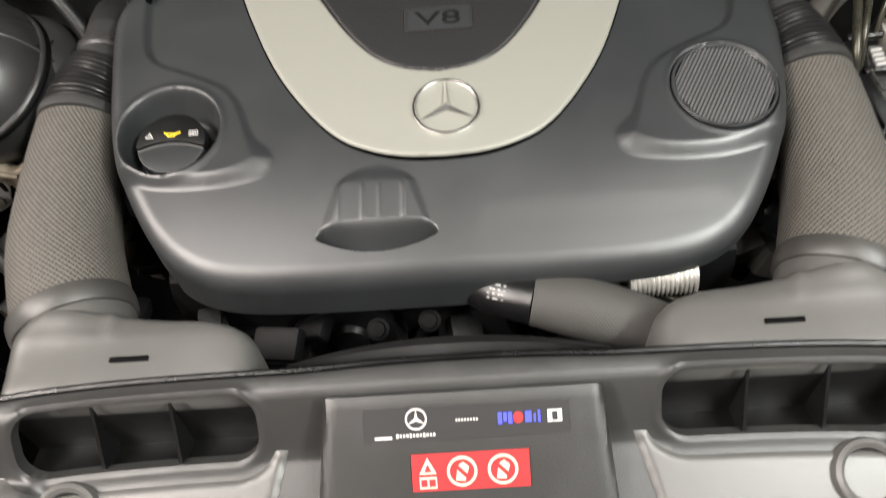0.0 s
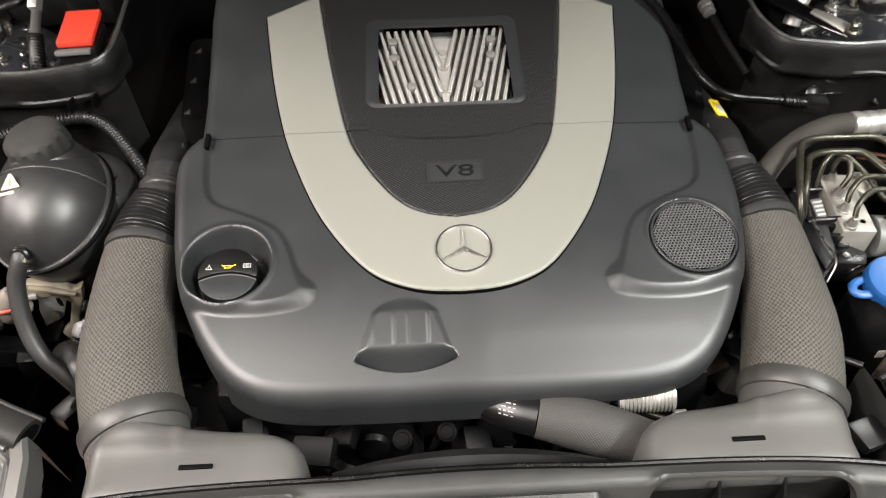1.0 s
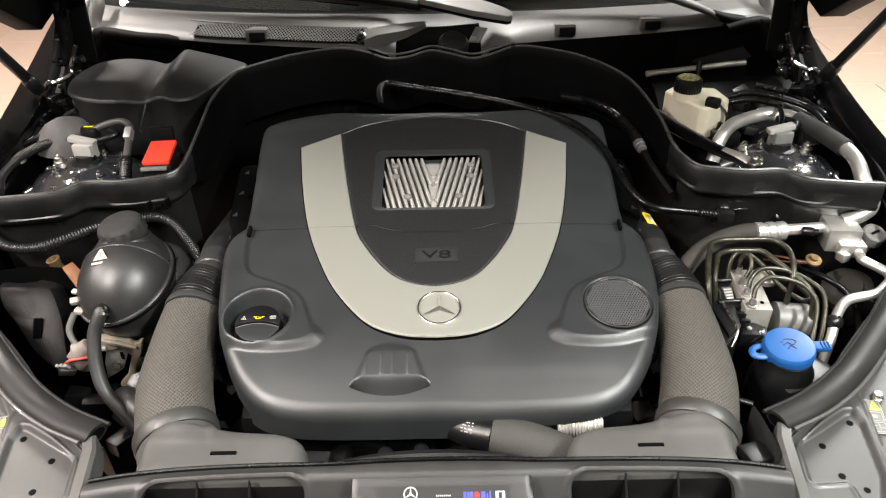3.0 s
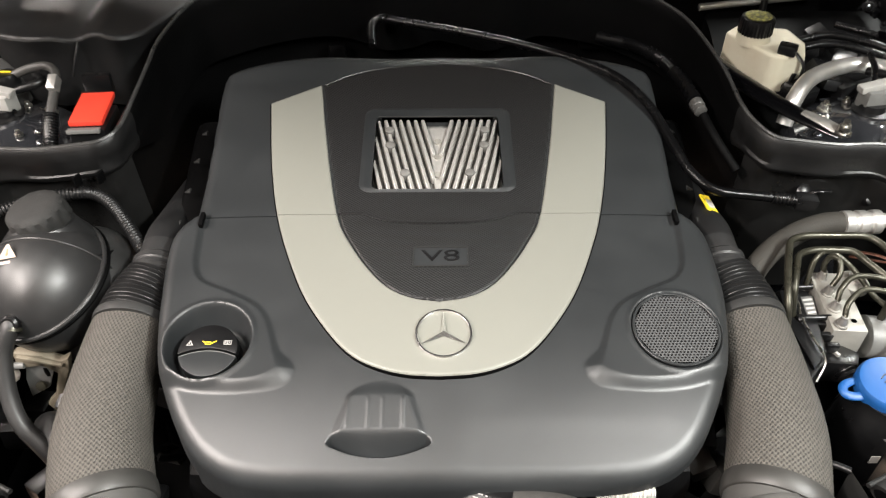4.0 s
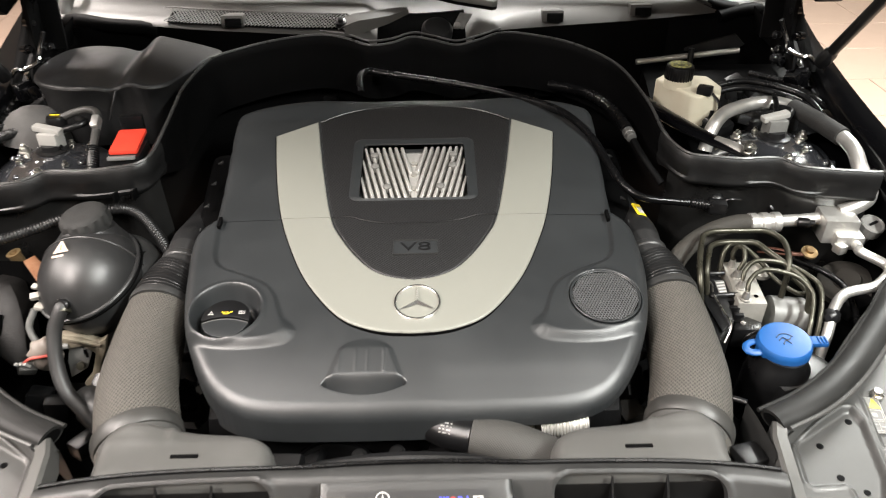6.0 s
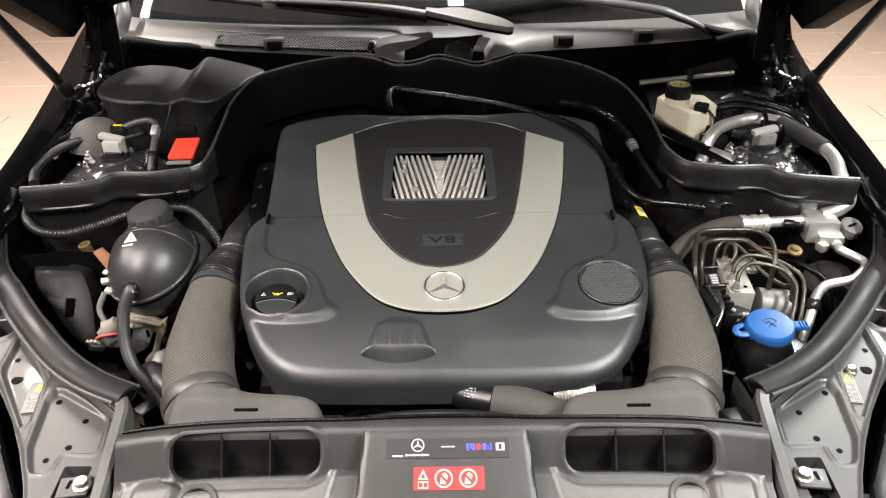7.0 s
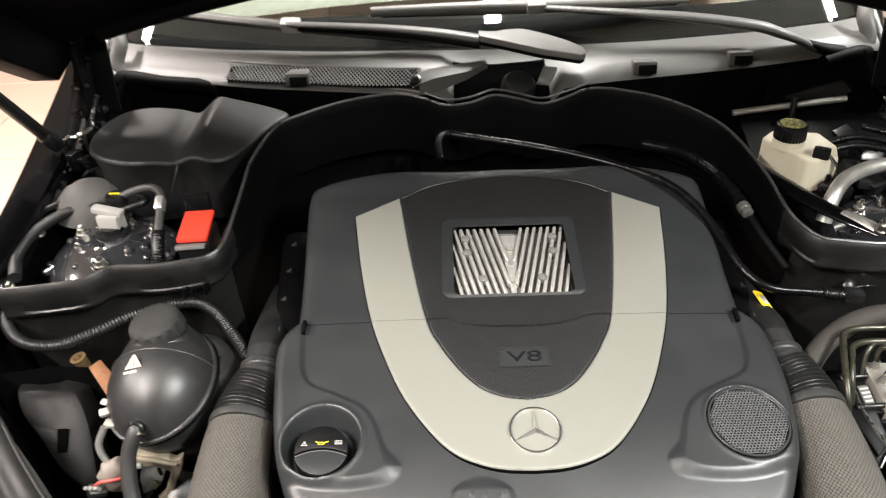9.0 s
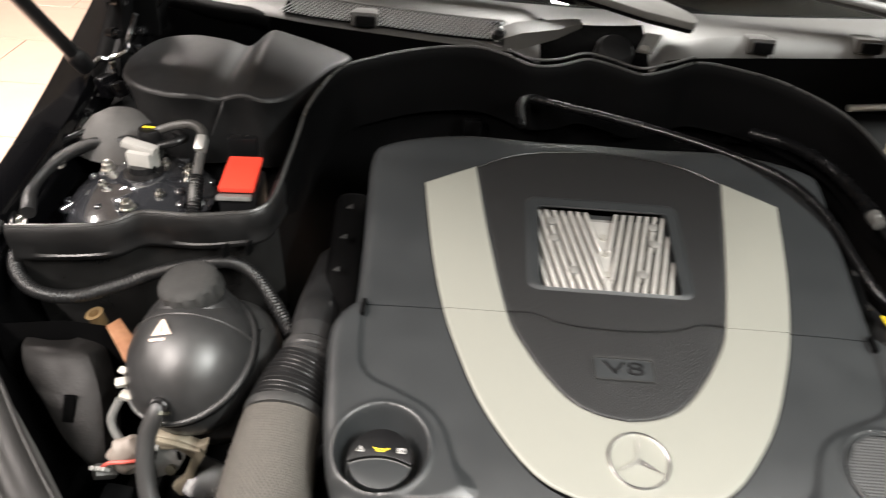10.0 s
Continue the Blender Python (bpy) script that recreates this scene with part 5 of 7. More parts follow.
    for k in range(2):
        part("band", lathe([(0.028, -0.003), (0.0312 - 0.0014 * k, -0.002), (0.0312 - 0.0014 * k, 0.003), (0.028, 0.004)], (side * (0.3333 - 0.0004 * k), 0.832 + 0.0165 * k, 0.8022 + 0.0026 * k), (side * -0.02, 1, 0.16), 40), LINER if side < 0 else TANKM, neck, "smooth moulded ring")


for s in (-1, 1):
    duct(s)
# label on the right-hand pipe and the module beside it
tagtape = finish("yellow_tag", box((0.3445, 0.937, 0.8205), (0.014, 0.052, 0.003), 0.001, (2, 20, 6)), YELLOW)
tagged(tagtape, "yellow paper tag stuck on the black pipe", "label")
part("print_bar", box((0.3452, 0.944, 0.8225), (0.008, 0.016, 0.001), 0, (2, 20, 6)), WHITEL, tagtape)
for s in (-1, 1):
    rail = thing("cylinder_head_cover", (s * 0.325, 1.0, 0.77), "black cylinder head cover edge under the engine cover", "engine part")
    part("rail", box((s * 0.318, 1.02, 0.79), (0.05, 0.24, 0.07), 0.022, (8, 0, -s * 4), seg=4), DULL, rail)
    for k in range(4):
        part("tab", prism([(0, -0.004), (s * 0.009, 0.0), (0, 0.005)], 0.0, 0.0025, 0.0006, pose(s * 0.318, 0.91 + 0.055 * k, 0.822 + 0.009 * k, 8, s * 20, 0)), SLAM, rail)

# ---- engine front, seen in the gap ----
eng = thing("engine_block", (0, 0.75, 0.45), "dark engine block with pulleys and brackets", "engine")
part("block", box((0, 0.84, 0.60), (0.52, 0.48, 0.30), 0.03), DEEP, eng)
for x, z, r in ((-0.10, 0.66, 0.055), (0.02, 0.62, 0.07), (-0.20, 0.63, 0.05), (0.13, 0.60, 0.045)):
    part("pulley", lathe([(0, 0), (0.3 * r, 0), (0.35 * r, -0.006), (0.8 * r, -0.006), (0.9 * r, 0.004), (r, 0.004), (r, -0.004), (0.94 * r, -0.010), (r, -0.016), (r, -0.03)], (x, 0.585, z), (0, -1, 0.15), 36), PLASTIC, eng, "black belt pulley")
rng = random.Random(11)
for k in range(26):
    x = rng.uniform(-0.27, 0.28)
    y, z = rng.uniform(0.53, 0.60), rng.uniform(0.64, 0.725)
    if 0.05 < x < 0.26:
        z -= 0.06
    if k % 3:
        part("bracket", box((x, y, z), (rng.uniform(0.02, 0.06), 0.03, rng.uniform(0.012, 0.04)), 0.005, (rng.uniform(-20, 20), rng.uniform(-25, 25), rng.uniform(-30, 30))), DEEP, eng)
    else:
        part("bolt", lathe([(0.010, 0), (0.010, 0.003), (0.007, 0.004), (0.0065, 0.011), (0, 0.012)], (x, y, z), (rng.uniform(-0.4, 0.4), -0.6, 1), 12), DULL, eng)
for s in (-1, 1):
    for k in range(14):
        x, y, z = s * rng.uniform(0.27, 0.33), rng.uniform(0.60, 0.84), rng.uniform(0.62, 0.72)
        part("bracket", box((x, y, z), (0.03, rng.uniform(0.02, 0.06), rng.uniform(0.015, 0.04)), 0.005, (rng.uniform(-20, 20), rng.uniform(-25, 25), rng.uniform(-30, 30))), PLASTIC if k % 4 else HOSE, eng)
fan = [(x, 0.489, 0.012 * (1 - (x / 0.125) ** 2)) for x in np.linspace(-0.12, 0.12, 13)]
shroud = single("fan_shroud", loft([[(x - 0.005, 0.49, 0.776), (x - 0.005, 0.495 + h, 0.787), (x - 0.005, 0.497 + 1.5 * h, 0.784), (x - 0.005, 0.50 + 1.6 * h, 0.70)] for x, y, h in fan]), PLASTIC, "grey curved fan shroud edge behind the front carrier", "fan shroud")

# charge pipe: hose end, mesh sleeve and metal bellows under the right front
ch = thing("crankcase_hose", (0.1, 0.55, 0.75), "grey sleeved rubber hose with a printed end", "hose")
part("hose_end", sweep([(-0.005, 0.618, 0.742), (0.015, 0.592, 0.745), (0.040, 0.573, 0.750), (0.068, 0.562, 0.752)], [0.016, 0.0185, 0.020, 0.0205], 24, 6), PLASTIC, ch, "black hose end with white print marks")
part("hose_sleeve", sweep([(0.066, 0.563, 0.752), (0.10, 0.555, 0.750), (0.135, 0.545, 0.744), (0.18, 0.535, 0.732)], [0.0215, 0.0255, 0.0255, 0.022], 28, 8), SLEEVED, ch, "grey knitted sleeve")
hax = Vector((0.028, -0.011, 0.002)).normalized()
hup = (Vector((0, 0, 1)) - hax * hax.z).normalized()
hfr = hup.cross(hax).normalized() * -1
for k in range(6):
    # rows of small print round the hose end
    ph = radians(-6 + 11 * k)
    rim = hup * math.cos(ph) + hfr * math.sin(ph)
    for o in (-0.010, -0.006, -0.002, 0.002):
        o0 = o + 0.0007 * ((k * 7 + int(o * 1000)) % 3)
        pts = [Vector((0.043, 0.572, 0.750)) + hax * q + rim * (0.0203 + 0.03 * q) for q in (o0, o0 + 0.0022)]
        part("print_bar", sweep(pts, 0.0006, 6, 1), WHITEL, ch)
bl = thing("metal_bellows", (0.19, 0.59, 0.74), "bright ribbed metal bellows pipe under the cover", "pipe")
part("bellows", sweep([(0.150, 0.583, 0.744), (0.178, 0.582, 0.747), (0.205, 0.581, 0.749)], 0.0170, 28, 6, ring=(0.0038, 0.0028)), ALU, bl)
part("flange", lathe([(0.010, -0.02), (0.014, -0.02), (0.015, -0.014), (0.019, -0.012), (0.019, -0.006), (0.012, -0.004), (0.012, 0.006)], (0.146, 0.592, 0.742), (1, 0, 0), 24), PIPE, bl)
part("clamp", box((0.170, 0.574, 0.733), (0.075, 0.004, 0.006), 0.0015, (0, 8, -18)), PIPE, bl)
part("clamp_screw", lathe([(0.005, 0), (0.005, 0.012), (0, 0.013)], (0.205, 0.566, 0.735), (1, 0, 0), 10), ALU, bl)


# ---- left side of the bay ----
tank = thing("expansion_tank", (-0.455, 0.84, 0.70), "round black coolant expansion tank with a ribbed screw cap", "coolant tank")


def ball(c, r, m=None, segs=36, rings=20):
    own = bmesh.new()
    bmesh.ops.create_uvsphere(own, u_segments=segs, v_segments=rings, radius=1)
    bmesh.ops.transform(own, matrix=Matrix.Translation(c) @ (m or Matrix()) @ Matrix.Diagonal((*r, 1)), verts=own.verts)
    return own


part("upper_shell", ball((-0.458, 0.838, 0.786), (0.072, 0.082, 0.078), pose(0, 0, 0, -18, 0, 0)), TANKM, tank, "satin black upper shell")
part("lower_shell", ball((-0.438, 0.866, 0.745), (0.068, 0.080, 0.088), pose(0, 0, 0, -10, 12, 0)), LINER, tank, "dull grey lower shell")
sn = Vector((-0.20, -0.55, 0.81)).normalized()
su = sn.cross(Vector((0, 0, 1))).normalized()
sv = sn.cross(su)
srot = pose(0, 0, 0, -18, 0, 0)
for name, rr, dn, mt in (("weld_seam", 0.0030, 0.0, TANKM), ("seam_groove", 0.0036, -0.006, DULL)):
    ringp = [Vector((-0.458, 0.838, 0.786)) + srot @ Vector([a * b for a, b in zip((0.0735, 0.0835, 0.0795), sn * 0.2 + 0.98 * (su * math.cos(t) + sv * math.sin(t)))]) + sn * dn for t in np.linspace(0, math.tau, 41)]
    part(name, sweep(ringp, rr, 8, 2, cap=False), mt, tank, "moulded weld seam")
part("weld_seam", lathe([(0.060, -0.002), (0.0655, -0.002), (0.0655, 0.002), (0.060, 0.002)], (-0.456, 0.872, 0.815), (0.05, 0.45, 0.9), 48), PLASTIC, tank)
an = Vector((-0.02, 0.871, 0.492)).normalized()
au = an.cross(Vector((1, 0, 0))).normalized()
av = an.cross(au)
arc = [Vector((-0.458, 0.838, 0.786)) + srot @ Vector([a * b for a, b in zip((0.0722, 0.0822, 0.0782), an * 0.145 + 0.989 * (au * math.cos(t) + av * math.sin(t)))]) for t in np.linspace(0, math.tau, 41)]
part("shoulder_seam", sweep(arc, 0.0016, 8, 2, cap=False), LINER, tank, "pale moulded shoulder seam")
part("neck", lathe([(0.066, -0.052), (0.060, -0.034), (0.050, -0.018), (0.040, -0.006), (0.034, 0.004)], (-0.461, 0.872, 0.853), (0.02, 0.20, 1), 36), TANKM, tank)
part("cap", lathe([(0.0, 0.026), (0.020, 0.0258), (0.028, 0.0235), (0.0325, 0.019), (0.0345, 0.012), (0.0350, 0.000), (0.0335, -0.003), (0, -0.003)], (-0.463, 0.874, 0.856), (-0.14, -0.08, 1), 96, knurl=14, depth=0.0022), FOAM, tank, "ribbed black screw cap")
TM = pose(-0.475, 0.8105, 0.8605, 36, -10, 4)
tri_l = part("warning_label", prism([(-0.010, -0.006), (0.011, -0.006), (0.0035, 0.010), (0.001, 0.010)], 0, 0.0012, 0, TM), CREAML, tank, "pale triangular warning label")
part("label_mark", prism([(-0.001, -0.003), (0.002, -0.003), (0.003, 0.005), (0.001, 0.005)], 0.0012, 0.0016, 0, TM), RUST, tri_l)
part("label_mark", prism(flat(0.016, 0.003, -0.004, -0.0105), 0.0, 0.0012, 0, TM), CREAML, tri_l)
part("hose_nipple", lathe([(0.007, -0.02), (0.007, 0.004), (0.010, 0.005), (0.010, 0.016), (0.008, 0.018)], (-0.467, 0.766, 0.800), (0, -0.6, 0.35), 18), PLASTIC, tank)
part("hose_clip", lathe([(0.0085, -0.003), (0.0105, -0.002), (0.0105, 0.002), (0.0085, 0.003)], (-0.467, 0.753, 0.800), (0, -0.7, -0.6), 18), PIPE, tank, "bright hose clip")
single("coolant_hose", sweep([(-0.467, 0.762, 0.806), (-0.469, 0.752, 0.802), (-0.479, 0.738, 0.776), (-0.478, 0.716, 0.740), (-0.466, 0.695, 0.710), (-0.443, 0.680, 0.685), (-0.420, 0.664, 0.661), (-0.385, 0.63, 0.63)], 0.0094, 16), LINER, "black rubber coolant hose from the tank", "hose")
single("pipe_elbow", sweep([(-0.468, 0.735, 0.63), (-0.458, 0.722, 0.665), (-0.437, 0.700, 0.678), (-0.405, 0.676, 0.668), (-0.36, 0.66, 0.64)], [0.019, 0.020, 0.020, 0.020, 0.018], 18), TANKM, "glossy black coolant pipe elbow", "hose")

har = single("wiring_conduit", sweep([(-0.712, 0.955, 0.838), (-0.690, 0.918, 0.830), (-0.655, 0.892, 0.826), (-0.610, 0.888, 0.826), (-0.565, 0.908, 0.830), (-0.52, 0.940, 0.832), (-0.46, 0.965, 0.830), (-0.425, 0.955, 0.826), (-0.39, 0.918, 0.816), (-0.36, 0.88, 0.80)], 0.0085, 14, 10, ring=(0.0044, 0.0014)), BELLOWS, "black corrugated wiring conduit", "cable")
single("wiring_cable", sweep([(-0.700, 0.985, 0.868), (-0.722, 1.04, 0.870), (-0.718, 1.10, 0.873), (-0.69, 1.145, 0.876), (-0.645, 1.155, 0.878), (-0.61, 1.140, 0.880)], 0.009, 14, 10, ring=(0.0036, 0.001)), BELLOWS, "black wiring loom round the strut tower", "cable")
single("wiring_cable", sweep([(-0.708, 0.96, 0.862), (-0.735, 1.02, 0.868), (-0.738, 1.10, 0.878), (-0.705, 1.17, 0.882), (-0.65, 1.175, 0.882)], 0.004, 10), PLASTIC, "thin black cable round the strut tower", "cable")


def strut_plug(side):
    c = (side * 0.60, 1.095, 0.862)
    t = thing("strut_connector", c, "grey electrical plug on top of the strut tower", "connector")
    part("plug", box((c[0], c[1] + 0.006, 0.884), (0.034, 0.026, 0.030), 0.004, (0, 0, side * 8)), GREYC if side < 0 else SOCKET, t)
    part("lock", box((c[0] - 0.002, c[1] + 0.008, 0.902), (0.046, 0.016, 0.010), 0.003, (0, side * -10, side * 8)), GREYC, t, "grey locking lever")
    part("base", lathe([(0.026, 0), (0.026, 0.004), (0.018, 0.006), (0.016, 0.014), (0, 0.014)], (c[0], c[1], 0.866), segs=28), PLASTIC, t)
    part("cable", sweep([(c[0] + 0.02 * side, c[1] + 0.02, 0.885), (c[0] + 0.04, c[1] + 0.045, 0.895), (c[0] + 0.02, c[1] + 0.075, 0.890)], 0.006, 10), PLASTIC, t)
    return t


for s in (-1, 1):
    strut_plug(s)

# cabin filter housing
fh = thing("cabin_filter_housing", (-0.52, 1.26, 0.85), "black moulded cabin air filter housing", "filter housing")
FO = [(-0.682, 1.285), (-0.674, 1.245), (-0.655, 1.215), (-0.620, 1.190), (-0.580, 1.179), (-0.540, 1.184), (-0.512, 1.191), (-0.485, 1.185), (-0.454, 1.181), (-0.428, 1.200), (-0.405, 1.240), (-0.382, 1.285), (-0.358, 1.330), (-0.40, 1.352), (-0.46, 1.368), (-0.50, 1.376), (-0.528, 1.362), (-0.56, 1.366), (-0.61, 1.374), (-0.655, 1.360), (-0.675, 1.325)]
fo_line = [tuple(q) for q in spline(FO + FO[:1], 6)][:-1]
fs = poly_sdf(fo_line)


def filt_z(x, y):
    # two lobes parted by a valley; the inboard one climbs to the rear
    d = np.clip(-fs(x, y), 0, 0.010)
    rightw = smooth01(-0.525, -0.475, x)
    valley = np.exp(-((x + 0.518) / 0.020) ** 2)
    z = 0.944 + (0.04 * (y - 1.19) - 0.55 * (x + 0.585) ** 2) * (1 - rightw) + rightw * (0.003 + 0.021 * smooth01(1.18, 1.34, y) - 0.15 * (x + 0.475)) - 0.006 * valley
    return z - 0.7 * (0.004 - np.sqrt(np.maximum(0, 0.004**2 - (0.004 - np.minimum(d, 0.004)) ** 2)))


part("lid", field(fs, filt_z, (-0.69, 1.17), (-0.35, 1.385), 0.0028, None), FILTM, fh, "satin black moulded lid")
wall = []
for x, y in fo_line + fo_line[:1]:
    top = float(filt_z(np.array(x), np.array(y)))
    cx, cy = x + 0.52, y - 1.28
    wall.append([(x, y, top), (x + 0.001 * cx / 0.17, y + 0.001 * cy / 0.10, top - 0.003), (x - 0.02 * cx, y - 0.03 * cy, top - 0.012), (x - 0.05 * cx, y - 0.07 * cy, 0.90), (x - 0.06 * cx, y - 0.09 * cy, 0.83)])
# walls take a darker plastic than the lid, in place of side shade
part("body", loft(wall), LINERD, fh, "box walls below the lid, darkened for their shade")
part("seam_rib", sweep([(-0.513, 1.188, 0.932), (-0.518, 1.180, 0.915), (-0.530, 1.176, 0.885)], 0.0020, 8), FILTM, fh)
part("felt_cone", lathe([(0.0, 0.062), (0.022, 0.059), (0.040, 0.048), (0.053, 0.030), (0.060, 0.0)], (-0.672, 1.190, 0.842), (0.1, 0.2, 1), 32), FELT, fh, "dull grey cone below the lid")

term = thing("jump_terminal", (-0.455, 1.05, 0.86), "red hinged cover on a black battery jump terminal", "terminal")
part("body", box((-0.452, 1.045, 0.872), (0.046, 0.066, 0.044), 0.004, (0, 0, 4)), PLASTIC, term)
part("lid", box((-0.455, 1.055, 0.9005), (0.043, 0.070, 0.0075), 0.0025, (4, 0, 4)), RED, term, "bright red plastic lid")
part("edge_plate", box((-0.4535, 1.0135, 0.8925), (0.042, 0.012, 0.006), 0.002, (-14, 0, 4)), SOCKET, term, "worn grey edge plate")
part("hinge", box((-0.471, 1.125, 0.90), (0.038, 0.012, 0.03), 0.003, (0, 0, 4)), PLASTIC, term)
sen = thing("vent_hose", (-0.53, 1.09, 0.88), "black angled vent hose with a bright clip", "hose")
part("hose", sweep([(-0.598, 1.135, 0.905), (-0.57, 1.14, 0.915), (-0.54, 1.135, 0.922), (-0.520, 1.115, 0.920), (-0.516, 1.085, 0.905), (-0.514, 1.04, 0.878), (-0.512, 1.02, 0.85)], 0.0062, 14), HOSE, sen)
part("clip", box((-0.516, 1.095, 0.916), (0.012, 0.022, 0.016), 0.002, (30, 0, 0)), ALU, sen, "bright steel clip")
part("ribbed_sleeve", sweep([(-0.515, 1.06, 0.890), (-0.512, 1.03, 0.864), (-0.511, 1.01, 0.845)], 0.010, 14, ring=(0.004, 0.002)), PLASTIC, sen)
part("vent_cap", lathe([(0, 0.018), (0.014, 0.017), (0.016, 0.012), (0.016, 0)], (-0.60, 1.135, 0.895), segs=20), PLASTIC, sen)
part("mark", box((-0.60, 1.135, 0.9138), (0.016, 0.003, 0.001), 0), YELLOW, sen, "thin yellow mark")

# small parts below the tank
bolt = single("brass_stud", lathe([(0.005, -0.06), (0.005, 0), (0.0085, 0.001), (0.009, 0.014), (0.0105, 0.019), (0.006, 0.019), (0.0045, 0.008), (0, 0.008)], (-0.584, 0.883, 0.790), (-0.2, -0.1, 1), 20), BRASS, "brownish tubular stud on the inner wing", "stud")
single("copper_strip", prism([(-0.571, 0.870), (-0.561, 0.885), (-0.530, 0.852), (-0.505, 0.810), (-0.518, 0.806)], 0.797, 0.801, 0.001), RUST, "copper brown metal strip beside the tank", "bracket")
con = thing("tank_sensor_wiring", (-0.50, 0.79, 0.72), "pale plugs and wires below the coolant tank", "wiring")
part("plug", box((-0.524, 0.795, 0.793), (0.012, 0.010, 0.008), 0.002, (20, 0, 20)), CONN, con)
part("plug", box((-0.521, 0.800, 0.806), (0.010, 0.008, 0.006), 0.002, (20, 0, -20)), CONN, con)
part("plug", box((-0.519, 0.790, 0.778), (0.014, 0.010, 0.008), 0.002, (10, 10, -10)), CONN, con)
part("wire", sweep([(-0.525, 0.785, 0.778), (-0.535, 0.775, 0.755), (-0.525, 0.765, 0.735), (-0.508, 0.762, 0.730), (-0.485, 0.765, 0.728)], 0.0045, 10), SOCKET, con, "grey wire loop")
bag = ball((-0.515, 0.757, 0.722), (0.021, 0.014, 0.026), pose(0, 0, 0, 0, 12, 20), 20, 12)
for v in bag.verts:
    v.co += 0.003 * Vector((math.sin(v.co.z * 310), 0, math.sin(v.co.x * 270)))
part("plug", bag, CREAMP, con, "pale rubber plug boot")
part("wire", sweep([(-0.541, 0.741, 0.716), (-0.530, 0.741, 0.726), (-0.512, 0.742, 0.729), (-0.497, 0.748, 0.727)], 0.0022, 8), REDW, con, "red wire")
part("plug", box((-0.540, 0.745, 0.706), (0.024, 0.016, 0.014), 0.004, (20, 25, 30)), HOSE, con, "small dark plug")
for k in range(3):
    part("plug_pin", lathe([(0.0026, 0), (0.0026, 0.010), (0, 0.011)], (-0.546 + 0.006 * k, 0.742, 0.712), (-0.3, -0.5, 1), 10), GREYC, con)
brk = thing("tank_bracket", (-0.46, 0.79, 0.69), "aged beige plastic bracket under the coolant tank", "bracket")
BK = Matrix.Translation((0, 0.771, 0)) @ pose(0, 0, 0, 90, 0, 0)
part("arm", prism([(-0.492, 0.748), (-0.496, 0.724), (-0.484, 0.722), (-0.466, 0.726), (-0.452, 0.712), (-0.468, 0.672), (-0.484, 0.655), (-0.477, 0.639), (-0.464, 0.644), (-0.450, 0.690), (-0.437, 0.716), (-0.430, 0.740), (-0.442, 0.733), (-0.461, 0.743)], -0.006, 0.006, 0.003, BK), BEIGE, brk)
part("arm_rib", prism([(-0.488, 0.742), (-0.440, 0.728), (-0.438, 0.732), (-0.487, 0.747)], 0.006, 0.011, 0.0015, BK), BEIGE, brk)
part("plate", prism([(-0.488, 0.724), (-0.457, 0.730), (-0.456, 0.718), (-0.474, 0.680), (-0.502, 0.662), (-0.498, 0.694)], -0.004, 0.000, 0.0015, BK), SOCKET, brk, "grey metal plate with a slot")
part("slot", prism([(-0.004, -0.012), (0.004, -0.012), (0.006, 0.0), (0.004, 0.012), (-0.004, 0.012), (-0.006, 0.0)], 0.0, 0.0006, 0, BK @ Matrix.Translation((-0.468, 0.708, 0)) @ Matrix.Diagonal((0.5, 0.6, 1, 1))), DULL, brk)
part("screw", lathe([(0.006, 0), (0.006, 0.004), (0, 0.005)], (-0.478, 0.766, 0.690), (0, -0.7, 0.3), 12), PIPE, brk)
lin = thing("wing_liner", (-0.58, 0.80, 0.6), "black ribbed liner plate with a square hole, cut to its lit area", "liner")
# outline follows the leaf of light on the liner; below it stays black
part("plate", loft([[(xa - 0.006, y + 0.03, z - 0.012), (xa, y + 0.004, z), (xa + 0.006, y, z), (0.5 * (xa + xb), y - 0.003, z), (xb - 0.006, y, z), (xb, y + 0.004, z), (xb + 0.006, y + 0.03, z - 0.012)] for xa, xb, y, z in spline(((-0.668, -0.612, 0.868, 0.776), (-0.664, -0.590, 0.846, 0.778), (-0.652, -0.572, 0.822, 0.762), (-0.624, -0.560, 0.797, 0.738), (-0.596, -0.553, 0.772, 0.710), (-0.566, -0.547, 0.757, 0.688)), 4)]), LINERK, lin)
part("wall", loft([[(-0.70, 0.86, z), (-0.62, 0.875, z), (-0.56, 0.87, z)] for z in (0.80, 0.72, 0.60)]), DULL, lin)
part("hole", box((-0.594, 0.7965, 0.742), (0.013, 0.004, 0.030), 0.001, (-38, 0, 0)), VOID, lin, "dark oblong hole")
rng = random.Random(23)
clut = thing("washer_pump_parts", (-0.5, 0.7, 0.6), "dark pumps, brackets and plugs low in the bay", "engine part")
for k in range(22):
    x, y, z = rng.uniform(-0.60, -0.40), rng.uniform(0.63, 0.84), rng.uniform(0.56, 0.66)
    if abs(x) - 0.38 > (y - 0.56):
        continue
    part("bracket", box((x, y, z), (rng.uniform(0.02, 0.06), rng.uniform(0.02, 0.05), rng.uniform(0.02, 0.05)), 0.006, (rng.uniform(-30, 30), rng.uniform(-30, 30), rng.uniform(-40, 40))), PLASTIC if k % 5 else HOSE, clut)


